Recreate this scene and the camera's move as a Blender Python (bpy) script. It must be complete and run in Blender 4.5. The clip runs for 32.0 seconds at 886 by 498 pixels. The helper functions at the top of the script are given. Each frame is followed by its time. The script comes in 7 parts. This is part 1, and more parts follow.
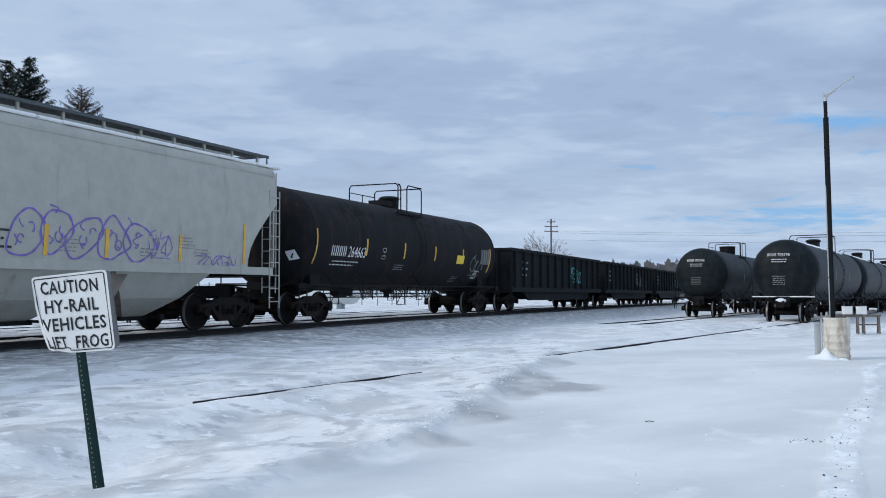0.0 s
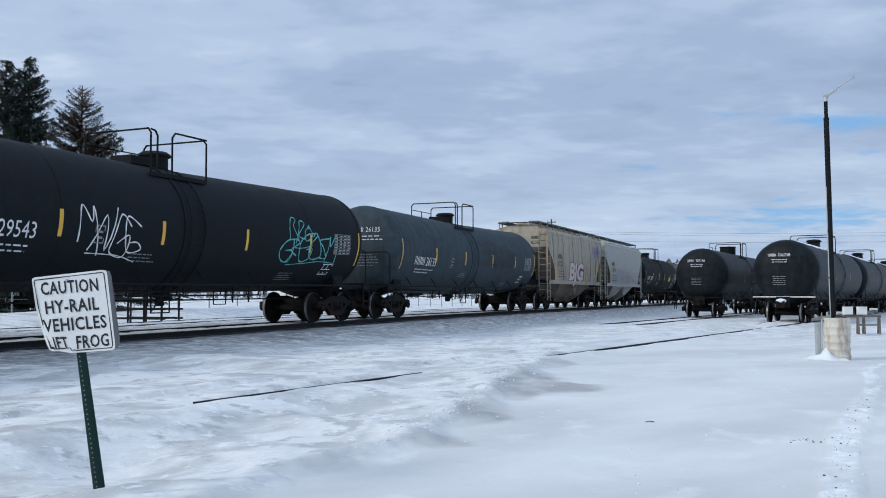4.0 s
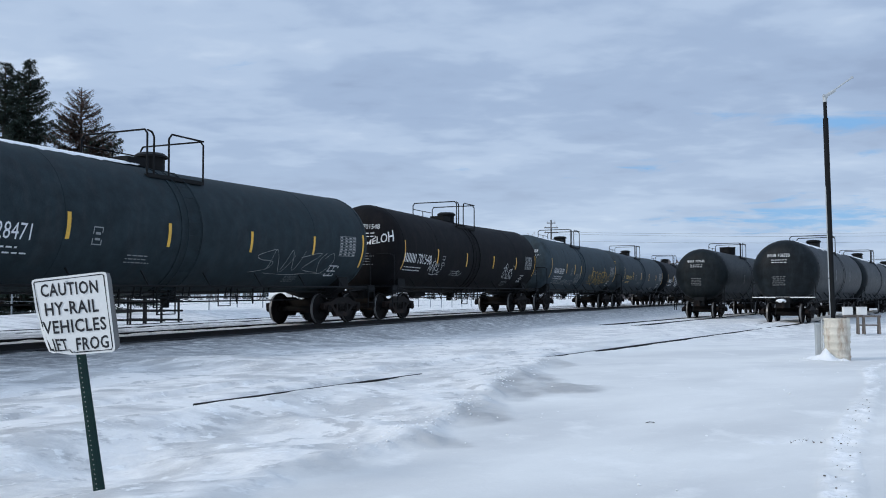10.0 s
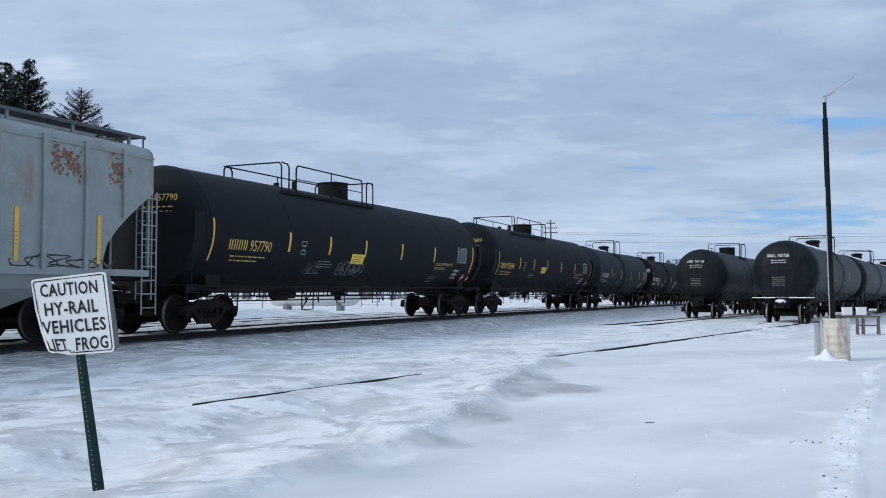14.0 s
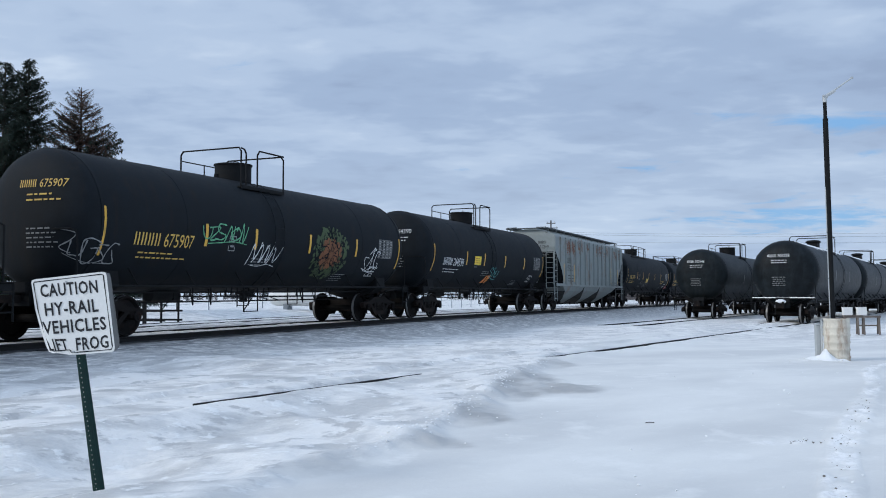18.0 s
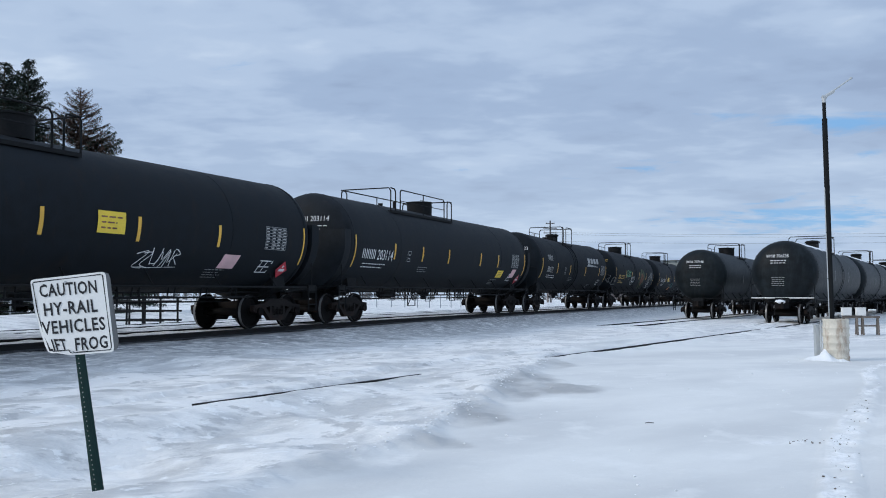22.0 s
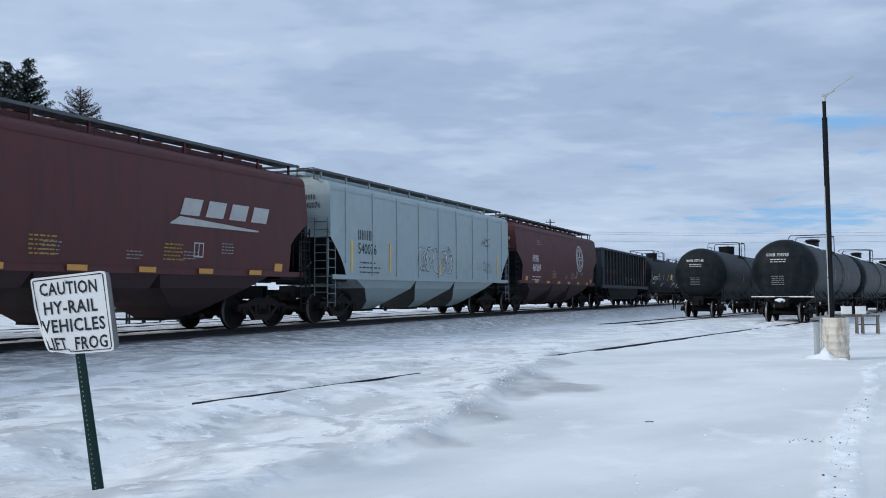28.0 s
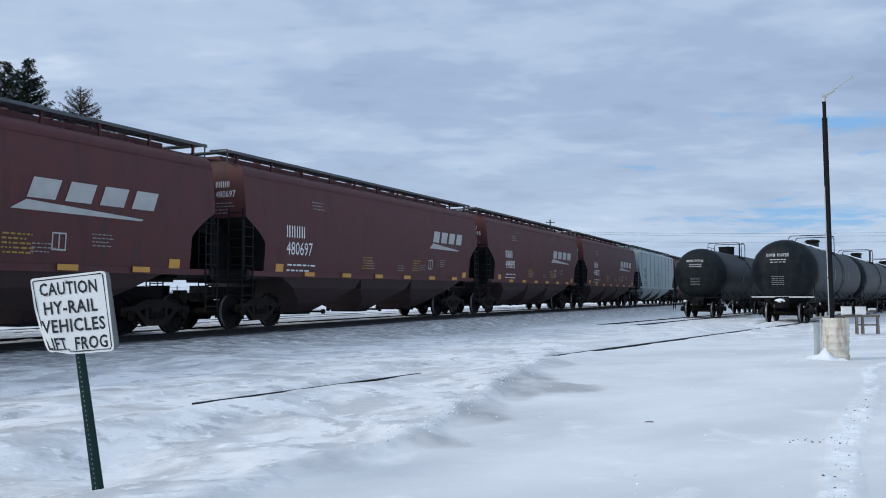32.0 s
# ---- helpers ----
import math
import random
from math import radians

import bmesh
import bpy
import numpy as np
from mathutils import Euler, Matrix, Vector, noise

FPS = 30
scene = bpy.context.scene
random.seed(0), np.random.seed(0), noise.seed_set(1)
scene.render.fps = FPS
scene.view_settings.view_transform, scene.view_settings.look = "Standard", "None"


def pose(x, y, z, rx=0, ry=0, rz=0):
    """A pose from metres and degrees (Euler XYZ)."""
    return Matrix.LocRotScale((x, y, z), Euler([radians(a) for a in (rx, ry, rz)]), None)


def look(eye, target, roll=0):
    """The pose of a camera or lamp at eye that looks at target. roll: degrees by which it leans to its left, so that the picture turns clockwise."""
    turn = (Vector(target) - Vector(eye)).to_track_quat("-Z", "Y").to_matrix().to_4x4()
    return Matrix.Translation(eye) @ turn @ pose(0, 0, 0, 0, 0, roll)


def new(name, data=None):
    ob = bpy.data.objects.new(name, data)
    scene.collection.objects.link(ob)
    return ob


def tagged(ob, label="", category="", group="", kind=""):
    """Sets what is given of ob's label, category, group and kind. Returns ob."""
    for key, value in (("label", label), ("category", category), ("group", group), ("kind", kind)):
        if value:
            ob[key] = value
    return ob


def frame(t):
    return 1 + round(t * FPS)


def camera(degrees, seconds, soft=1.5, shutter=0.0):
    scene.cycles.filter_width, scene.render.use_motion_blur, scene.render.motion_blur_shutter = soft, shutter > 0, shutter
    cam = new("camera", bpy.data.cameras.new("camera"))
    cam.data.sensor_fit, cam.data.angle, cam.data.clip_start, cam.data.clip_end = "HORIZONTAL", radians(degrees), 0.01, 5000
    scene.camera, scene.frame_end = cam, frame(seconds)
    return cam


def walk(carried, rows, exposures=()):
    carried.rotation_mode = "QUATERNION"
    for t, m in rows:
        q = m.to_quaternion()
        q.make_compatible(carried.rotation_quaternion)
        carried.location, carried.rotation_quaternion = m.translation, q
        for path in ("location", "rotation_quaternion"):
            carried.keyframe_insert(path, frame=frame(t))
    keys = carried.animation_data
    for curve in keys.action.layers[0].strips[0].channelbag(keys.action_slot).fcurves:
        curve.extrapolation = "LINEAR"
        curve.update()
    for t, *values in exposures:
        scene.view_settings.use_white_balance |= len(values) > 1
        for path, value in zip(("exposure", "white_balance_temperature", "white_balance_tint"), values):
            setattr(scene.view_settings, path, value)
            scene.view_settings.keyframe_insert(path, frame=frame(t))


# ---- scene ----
# The main track runs along +Y at x = TRACK_X; the camera stands near the origin, z = 0 is the snow at the sign post.
cam = camera(53.0, 32.0, soft=1.0)
EYE = (0.0, 0.0, 1.57)
TURN, TILT = 23.8, 3.06
TRACK_X, RAIL_Z = -15.3, 0.75
# the hand's slight sway: seconds, then turn, tilt and lean in thousandths of a degree
SWAY = [(0, 24, -80, 100), (1, 33, -95, 125), (2, 24, -93, 130), (3, 36, -80, 145), (3.5, 39, -78, 135), (5.5, 81, -8, 0), (6, 76, -29, -20), (6.5, 43, -13, -45), (7.5, 35, 40, -50),
        (8.5, 32, 18, 0), (9.5, 32, 18, 0), (10.5, 28, -3, -36), (11.5, 32, 23, -12), (12.2, 28, 58, -32), (13, 14, 18, 0), (13.5, 7, -20, 30), (14, 3, 18, 0), (16.5, 25, 18, 0),
        (17.5, 15, 0, 40), (18, 17, 18, 5), (19.5, 0, 13, 15), (20, -27, 21, 8), (21.5, -27, 38, 35), (22.5, -27, 18, 0), (23.5, -27, -25, 25), (24, -31, -39, 4), (25.5, -38, -39, 3),
        (28, -27, -39, 2), (30, -24, -38, 0), (32, -27, -28, 20)]
walk(cam, [(t, pose(*EYE, 90 + TILT + b / 1000, 0, TURN + a / 1000) @ pose(0, 0, 0, 0, 0, c / 1000)) for t, a, b, c in SWAY])

# ---- light ----
world = bpy.data.worlds.new("world")
scene.world = world
world.use_nodes = True
SUN_UP, SUN_ROUND = 29.0, 222.0


def sky():
    nt = world.node_tree
    nt.nodes.clear()
    N, L = nt.nodes.new, nt.links.new
    out, bg = N("ShaderNodeOutputWorld"), N("ShaderNodeBackground")
    nish = N("ShaderNodeTexSky")
    nish.sky_type = "NISHITA"
    nish.sun_disc = False
    nish.sun_elevation, nish.sun_rotation = radians(SUN_UP), radians(SUN_ROUND)
    tc = N("ShaderNodeTexCoord")
    sep = N("ShaderNodeSeparateXYZ")
    L(tc.outputs["Generated"], sep.inputs[0])

    def m(op, a, b=None, clamp=False):
        n = N("ShaderNodeMath")
        n.operation, n.use_clamp = op, clamp
        for i, v in enumerate((a, b)):
            if v is None:
                continue
            if isinstance(v, (int, float)):
                n.inputs[i].default_value = v
            else:
                L(v, n.inputs[i])
        return n.outputs[0]

    h = m("ADD", m("MAXIMUM", sep.outputs[2], 0.0), 0.10)
    # cloud streets lie across the line of the tracks: stretch the deck's pattern along them
    cf, sf = math.cos(radians(TURN)), math.sin(radians(TURN))
    over = m("ADD", m("MULTIPLY", sep.outputs[0], cf), m("MULTIPLY", sep.outputs[1], sf))
    ahead = m("SUBTRACT", m("MULTIPLY", sep.outputs[1], cf), m("MULTIPLY", sep.outputs[0], sf))
    mp = N("ShaderNodeCombineXYZ")
    L(m("MULTIPLY", m("DIVIDE", over, h), 0.8), mp.inputs[0])
    L(m("DIVIDE", ahead, h), mp.inputs[1])

    def noise_tex(scale, detail, rough, distort=0.0, w=0.0):
        n = N("ShaderNodeTexNoise")
        n.noise_dimensions = "4D"
        L(mp.outputs[0], n.inputs["Vector"])
        n.inputs["W"].default_value = w
        n.inputs["Scale"].default_value, n.inputs["Detail"].default_value = scale, detail
        n.inputs["Roughness"].default_value, n.inputs["Distortion"].default_value = rough, distort
        return n.outputs[0]

    def ramp(x, stops):
        r = N("ShaderNodeValToRGB")
        r.color_ramp.interpolation = "EASE"
        e = r.color_ramp.elements
        while len(e) < len(stops):
            e.new(0.5)
        for el, (p, c) in zip(e, stops):
            el.position, el.color = p, (*c, 1)
        L(x, r.inputs[0])
        return r.outputs[0]

    fwd = m("MAXIMUM", ahead, 0.05)
    az, el = m("DIVIDE", over, fwd), m("DIVIDE", sep.outputs[2], fwd)

    def spots(rows):
        """Soft patches of the deck: sideways and upward place, their half widths, weight."""
        total = None
        for u, v, wu, wv, k in rows:
            d2 = m("ADD", m("POWER", m("ABSOLUTE", m("DIVIDE", m("SUBTRACT", az, u), wu)), 2.0), m("POWER", m("ABSOLUTE", m("DIVIDE", m("SUBTRACT", el, v), wv)), 2.0))
            g = m("MULTIPLY", m("POWER", 2.718, m("MULTIPLY", d2, -1.0)), k)
            total = g if total is None else m("ADD", total, g)
        return total

    thick = spots(((0.13, 0.235, 0.22, 0.07, 0.045), (0.36, 0.30, 0.09, 0.02, 0.05), (-0.02, 0.21, 0.12, 0.02, 0.03), (-0.48, 0.31, 0.22, 0.05, -0.05), (0.0, 0.33, 0.15, 0.03, -0.025), (0.47, 0.30, 0.05, 0.03, -0.05), (0.35, 0.155, 0.16, 0.025, -0.055), (0.0, 0.185, 0.2, 0.02, -0.02)))
    tone = m("ADD", m("ADD", m("MULTIPLY", noise_tex(0.55, 3, 0.5, 0.1, 1.3), 0.36), m("MULTIPLY", noise_tex(2.0, 4, 0.5, 0.25, 4.1), 0.40)), m("MULTIPLY", noise_tex(6.0, 5, 0.5, 0.3, 2.6), 0.24))
    tone = m("SUBTRACT", tone, thick)
    cloud = ramp(tone, [(0.37, (0.300, 0.395, 0.570)), (0.46, (0.350, 0.460, 0.648)), (0.545, (0.432, 0.548, 0.732)), (0.67, (0.585, 0.695, 0.85))])
    # towards the horizon the cloud deck pales
    pale = m("SUBTRACT", 1.0, m("MULTIPLY", m("ABSOLUTE", sep.outputs[2]), 5.0), True)
    pale = m("MULTIPLY", pale, m("SUBTRACT", 1.0, spots(((0.30, 0.040, 0.16, 0.018, 0.9), (0.48, 0.062, 0.08, 0.010, 0.7))), True))
    mixp = N("ShaderNodeMix")
    mixp.data_type = "RGBA"
    L(m("MULTIPLY", pale, 0.6), mixp.inputs[0])
    L(cloud, mixp.inputs[6])
    mixp.inputs[7].default_value = (0.56, 0.68, 0.83, 1)
    # the deck breaks up low in the north-east, in a few long rifts
    gap = spots(((0.43, 0.201, 0.10, 0.017, 1.05), (0.31, 0.208, 0.07, 0.006, 0.55), (0.225, 0.152, 0.07, 0.010, 0.62), (0.285, 0.130, 0.05, 0.006, 0.5), (0.43, 0.090, 0.16, 0.020, 1.0), (0.01, 0.143, 0.04, 0.008, 0.5), (0.66, 0.19, 0.10, 0.03, 0.9), (0.50, 0.165, 0.04, 0.006, 0.6)))
    wisps = m("ADD", m("MULTIPLY", noise_tex(1.6, 4, 0.5, 0.2, 7.7), 0.4), m("MULTIPLY", noise_tex(4.6, 6, 0.6, 0.5, 3.3), 0.6))
    wisps = m("ADD", m("MULTIPLY", m("SUBTRACT", wisps, 0.5), 2.2), 0.5)
    hole = m("SUBTRACT", m("ADD", wisps, 0.13), m("MULTIPLY", gap, 0.56))
    cover = ramp(hole, [(0.06, (0.10, 0.10, 0.10)), (0.40, (1, 1, 1))])
    blue = N("ShaderNodeMix")
    blue.data_type = "RGBA"
    blue.inputs[0].default_value = 0.75
    dim = N("ShaderNodeVectorMath")
    dim.operation = "SCALE"
    L(nish.outputs[0], dim.inputs[0])
    dim.inputs["Scale"].default_value = 0.10
    L(dim.outputs[0], blue.inputs[6])
    blue.inputs[7].default_value = (0.17, 0.43, 0.82, 1)
    mix = N("ShaderNodeMix")
    mix.data_type = "RGBA"
    L(cover, mix.inputs[0])
    L(blue.outputs[2], mix.inputs[6])
    L(mixp.outputs[2], mix.inputs[7])
    L(mix.outputs[2], bg.inputs[0])
    # an overcast sky grows brighter towards the zenith
    L(m("ADD", 1.0, m("MULTIPLY", m("MULTIPLY", m("SUBTRACT", sep.outputs[2], 0.32, True), 1.47, True), 0.45)), bg.inputs[1])
    L(bg.outputs[0], out.inputs[0])


sky()
sun = new("sun", bpy.data.lights.new("sun", "SUN"))
sun.data.energy, sun.data.angle, sun.data.color = 1.35, radians(12), (1.0, 0.97, 0.92)
sun.matrix_world = look((60 * math.sin(radians(SUN_ROUND)), 60 * math.cos(radians(SUN_ROUND)), 60 * math.tan(radians(SUN_UP))), (0, 0, 0))
scene.view_settings.exposure = 0.06


# ---- materials ----
def mat(name, base, rough=0.6, metal=0.0, vary=0.12, scale=3.0, grain=40.0, bump=0.15, dirt=None, dirt_amount=0.0, dirt_scale=(1.2, 1.2, 1.2), spec=0.5, rand=0.0):
    """A painted, rusty or plain surface: two scales of tone, an optional second colour in patches, fine relief."""
    M = bpy.data.materials.new(name)
    M.use_nodes = True
    nt = M.node_tree
    N, L = nt.nodes.new, nt.links.new
    b = nt.nodes["Principled BSDF"]
    tc = N("ShaderNodeTexCoord")
    n1, n2 = N("ShaderNodeTexNoise"), N("ShaderNodeTexNoise")
    for n, s, d in ((n1, scale, 6), (n2, grain, 3)):
        L(tc.outputs["Object"], n.inputs["Vector"])
        n.inputs["Scale"].default_value, n.inputs["Detail"].default_value = s, d
        n.inputs["Roughness"].default_value = 0.6
    r = N("ShaderNodeMapRange")
    L(n1.outputs[0], r.inputs[0])
    r.inputs[1].default_value, r.inputs[2].default_value = 0.3, 0.7
    r.inputs[3].default_value, r.inputs[4].default_value = 1 - vary, 1 + vary
    r2 = N("ShaderNodeMapRange")
    L(n2.outputs[0], r2.inputs[0])
    r2.inputs[1].default_value, r2.inputs[2].default_value = 0.3, 0.7
    r2.inputs[3].default_value, r2.inputs[4].default_value = 1 - vary * 0.5, 1 + vary * 0.5
    mul = N("ShaderNodeMath")
    mul.operation = "MULTIPLY"
    L(r.outputs[0], mul.inputs[0])
    L(r2.outputs[0], mul.inputs[1])
    col = None
    if dirt is not None:
        mp, n3 = N("ShaderNodeMapping"), N("ShaderNodeTexNoise")
        mp.inputs["Scale"].default_value = dirt_scale
        L(tc.outputs["Object"], mp.inputs[0])
        L(mp.outputs[0], n3.inputs["Vector"])
        n3.inputs["Scale"].default_value, n3.inputs["Detail"].default_value, n3.inputs["Roughness"].default_value = 1.0, 8, 0.68
        r3 = N("ShaderNodeMapRange")
        L(n3.outputs[0], r3.inputs[0])
        r3.inputs[1].default_value, r3.inputs[2].default_value = 0.62 - dirt_amount * 0.3, 0.78 - dirt_amount * 0.2
        mx = N("ShaderNodeMix")
        mx.data_type = "RGBA"
        L(r3.outputs[0], mx.inputs[0])
        mx.inputs[6].default_value, mx.inputs[7].default_value = (*base, 1), (*dirt, 1)
        col = mx.outputs[2]
    hsv = N("ShaderNodeHueSaturation")
    if col:
        L(col, hsv.inputs["Color"])
    else:
        hsv.inputs["Color"].default_value = (*base, 1)
    val = mul.outputs[0]
    if rand:
        oi, rr = N("ShaderNodeObjectInfo"), N("ShaderNodeMapRange")
        L(oi.outputs["Random"], rr.inputs[0])
        rr.inputs[3].default_value, rr.inputs[4].default_value = 1 - rand, 1 + rand
        m2 = N("ShaderNodeMath")
        m2.operation = "MULTIPLY"
        L(val, m2.inputs[0])
        L(rr.outputs[0], m2.inputs[1])
        val = m2.outputs[0]
    L(val, hsv.inputs["Value"])
    L(hsv.outputs[0], b.inputs["Base Color"])
    rg = N("ShaderNodeMapRange")
    L(n1.outputs[0], rg.inputs[0])
    rg.inputs[3].default_value, rg.inputs[4].default_value = max(rough - 0.15, 0.05), min(rough + 0.15, 1)
    L(rg.outputs[0], b.inputs["Roughness"])
    b.inputs["Metallic"].default_value = metal
    b.inputs["Specular IOR Level"].default_value = spec
    if bump:
        bp = N("ShaderNodeBump")
        bp.inputs["Strength"].default_value, bp.inputs["Distance"].default_value = bump, 0.02
        L(n2.outputs[0], bp.inputs["Height"])
        L(bp.outputs[0], b.inputs["Normal"])
    return M


RUST, GRIME = (0.11, 0.045, 0.02), (0.05, 0.045, 0.04)
STREAK = (2.6, 2.6, 0.35)
m_black = mat("black tank paint", (0.0080, 0.0110, 0.0142), 0.7, spec=0.16, vary=0.3, dirt=(0.015, 0.013, 0.012), dirt_amount=0.25, dirt_scale=STREAK)
m_black_dusty = mat("dusty black tank paint", (0.0125, 0.0155, 0.0188), 0.7, spec=0.16, vary=0.3, dirt=(0.019, 0.020, 0.021), dirt_amount=0.3, dirt_scale=STREAK)
m_black_rust = mat("weathered black tank paint", (0.0115, 0.0120, 0.0135), 0.72, spec=0.14, vary=0.3, dirt=(0.045, 0.022, 0.016), dirt_amount=0.3, dirt_scale=STREAK)
m_brown_black = mat("brownish black tank paint", (0.0078, 0.0078, 0.0090), 0.72, spec=0.10, vary=0.25, dirt=(0.016, 0.0135, 0.0135), dirt_amount=0.4, dirt_scale=STREAK)
m_grey = mat("grey green tank paint", (0.047, 0.064, 0.074), 0.7, spec=0.14, vary=0.25, dirt=(0.036, 0.044, 0.046), dirt_amount=0.42, dirt_scale=STREAK)
m_slate_teal = mat("dark teal grey tank paint", (0.021, 0.032, 0.037), 0.7, spec=0.14, vary=0.3, dirt=(0.029, 0.037, 0.041), dirt_amount=0.42, dirt_scale=STREAK)
m_slate = mat("slate tank paint", (0.053, 0.068, 0.078), 0.7, spec=0.14, vary=0.18, dirt=(0.040, 0.050, 0.056), dirt_amount=0.42, dirt_scale=STREAK)
m_steel = mat("dark underframe steel", (0.0105, 0.0115, 0.0125), 0.7, spec=0.14, vary=0.3, dirt=(0.019, 0.0175, 0.017), dirt_amount=0.3)
m_truck = mat("rusty cast truck steel", (0.015, 0.0130, 0.0122), 0.8, spec=0.12, vary=0.35, dirt=(0.030, 0.017, 0.013), dirt_amount=0.35, rand=0.3)
m_wheel = mat("worn wheel steel", (0.0085, 0.008, 0.008), 0.75, vary=0.3, dirt=(0.030, 0.016, 0.012), dirt_amount=0.25, rand=0.4, spec=0.10)
m_rim = mat("polished wheel rim", (0.20, 0.195, 0.19), 0.45, 0.5, vary=0.15)
m_rail = mat("rail steel", (0.015, 0.0145, 0.015), 0.7, vary=0.25, spec=0.2, dirt=(0.028, 0.021, 0.018), dirt_amount=0.3)
m_railtop = mat("worn rail head", (0.10, 0.10, 0.105), 0.4, 0.6, vary=0.1)
m_yellow = mat("yellow reflective tape", (0.78, 0.44, 0.05), 0.4, vary=0.12, dirt=(0.5, 0.28, 0.05), dirt_amount=0.2)
m_white = mat("white stencil paint", (0.72, 0.73, 0.73), 0.6, vary=0.1, bump=0.0)
m_dull = mat("dull grey stencil paint", (0.25, 0.26, 0.26), 0.7, vary=0.15, bump=0.0)
m_pale_print = mat("pale grey stencil paint", (0.40, 0.40, 0.385), 0.7, vary=0.12, bump=0.0)
m_gold = mat("yellow stencil paint", (0.70, 0.46, 0.10), 0.6, vary=0.1, bump=0.0)
m_redpl = mat("red placard", (0.55, 0.03, 0.05), 0.4, vary=0.05, bump=0.0)
m_pinkpl = mat("pale pink notice board", (0.72, 0.45, 0.45), 0.5, vary=0.1, bump=0.0)
m_signyel = mat("yellow notice panel", (0.85, 0.60, 0.05), 0.5, vary=0.1, bump=0.0)
m_orange = mat("orange stencil paint", (0.75, 0.24, 0.05), 0.6, vary=0.15, bump=0.0)
m_teal = mat("teal spray paint", (0.10, 0.42, 0.42), 0.6, vary=0.2, bump=0.0)
m_purple = mat("purple spray paint", (0.20, 0.13, 0.48), 0.6, vary=0.2, bump=0.0)
m_green = mat("green spray paint", (0.12, 0.40, 0.22), 0.6, vary=0.2, bump=0.0)
m_hop_white = mat("off-white hopper paint", (0.425, 0.42, 0.37), 0.55, vary=0.10, dirt=(0.27, 0.25, 0.21), dirt_amount=0.15, dirt_scale=STREAK)
m_hop_beige = mat("dirty beige hopper paint", (0.39, 0.345, 0.265), 0.6, vary=0.14, dirt=(0.25, 0.17, 0.10), dirt_amount=0.46, dirt_scale=STREAK)
m_beige_seam = mat("rust-stained weld seam", (0.19, 0.15, 0.11), 0.8, vary=0.3, dirt=(0.30, 0.26, 0.20), dirt_amount=0.5, dirt_scale=STREAK)
m_hop_rust = mat("pale grey hopper paint with rust", (0.27, 0.30, 0.29), 0.6, vary=0.1, dirt=(0.24, 0.15, 0.10), dirt_amount=0.22, dirt_scale=(1.1, 1.1, 0.7))
m_hop_blue = mat("pale blue grey hopper paint", (0.29, 0.36, 0.37), 0.55, vary=0.08, dirt=(0.30, 0.33, 0.30), dirt_amount=0.3, dirt_scale=STREAK)
m_hop_blue_end = mat("grimy blue grey end paint", (0.13, 0.16, 0.165), 0.7, vary=0.2, dirt=(0.05, 0.05, 0.05), dirt_amount=0.4)
m_hop_red = mat("mineral red hopper paint", (0.076, 0.0155, 0.0158), 0.65, vary=0.14, dirt=(0.048, 0.0135, 0.013), dirt_amount=0.45, dirt_scale=STREAK)
# darker chute colour that stands in for shade on the bay slopes
m_chute_shade = mat("shaded grey chute paint", (0.055, 0.055, 0.053), 0.8, vary=0.3)
m_grime = mat("grimy slope sheet", (0.20, 0.17, 0.14), 0.8, vary=0.25, dirt=(0.08, 0.055, 0.04), dirt_amount=0.5)
m_grate = mat("galvanised walkway grating", (0.085, 0.095, 0.10), 0.6, 0.3, vary=0.2)
m_gon = mat("black gondola paint", (0.0105, 0.0140, 0.0165), 0.7, spec=0.12, vary=0.3, dirt=(0.028, 0.022, 0.019), dirt_amount=0.3, dirt_scale=STREAK)
m_amber = mat("faded amber reflective tape", (0.55, 0.27, 0.05), 0.5, vary=0.15)
m_redprint = mat("faded red orange stencil paint", (0.48, 0.12, 0.06), 0.7, vary=0.2, bump=0.0)
# darker copy of the red, for the bays below the sill
m_hop_red_low = mat("darker mineral red hopper paint", (0.030, 0.0115, 0.0125), 0.75, vary=0.2)
m_olive = mat("thin ochre spray paint", (0.34, 0.22, 0.045), 0.75, vary=0.25, bump=0.0)
m_rosy = mat("thin dull red spray paint", (0.22, 0.10, 0.09), 0.8, vary=0.25, bump=0.0)
m_beige_low = mat("brown grime on beige paint", (0.15, 0.115, 0.085), 0.85, vary=0.25, dirt=(0.06, 0.045, 0.035), dirt_amount=0.4)
m_coal_rib = mat("sooty brown rib paint", (0.031, 0.030, 0.032), 0.8, spec=0.1, vary=0.3)
m_coal = mat("dark grey gondola paint", (0.050, 0.062, 0.071), 0.7, spec=0.2, vary=0.3, dirt=(0.045, 0.030, 0.025), dirt_amount=0.4, dirt_scale=STREAK)
m_signblack = mat("black sign ink", (0.012, 0.012, 0.014), 0.5, vary=0.1, bump=0.0)
m_pale = mat("pale spray paint", (0.62, 0.52, 0.50), 0.7, vary=0.15, bump=0.0)
m_slate_stain = mat("dark oil stain", (0.016, 0.021, 0.025), 0.6, vary=0.3, bump=0.0)
m_rustpatch = mat("rust patch", (0.23, 0.105, 0.065), 0.9, vary=0.35, bump=0.2)
m_dullgreen = mat("thin green spray haze", (0.055, 0.085, 0.035), 0.7, vary=0.3, bump=0.0)
m_dullorange = mat("thin orange spray haze", (0.22, 0.085, 0.035), 0.7, vary=0.3, bump=0.0)
m_snowcap = mat("settled snow", (0.90, 0.90, 0.89), 0.7, vary=0.05, bump=0.3)


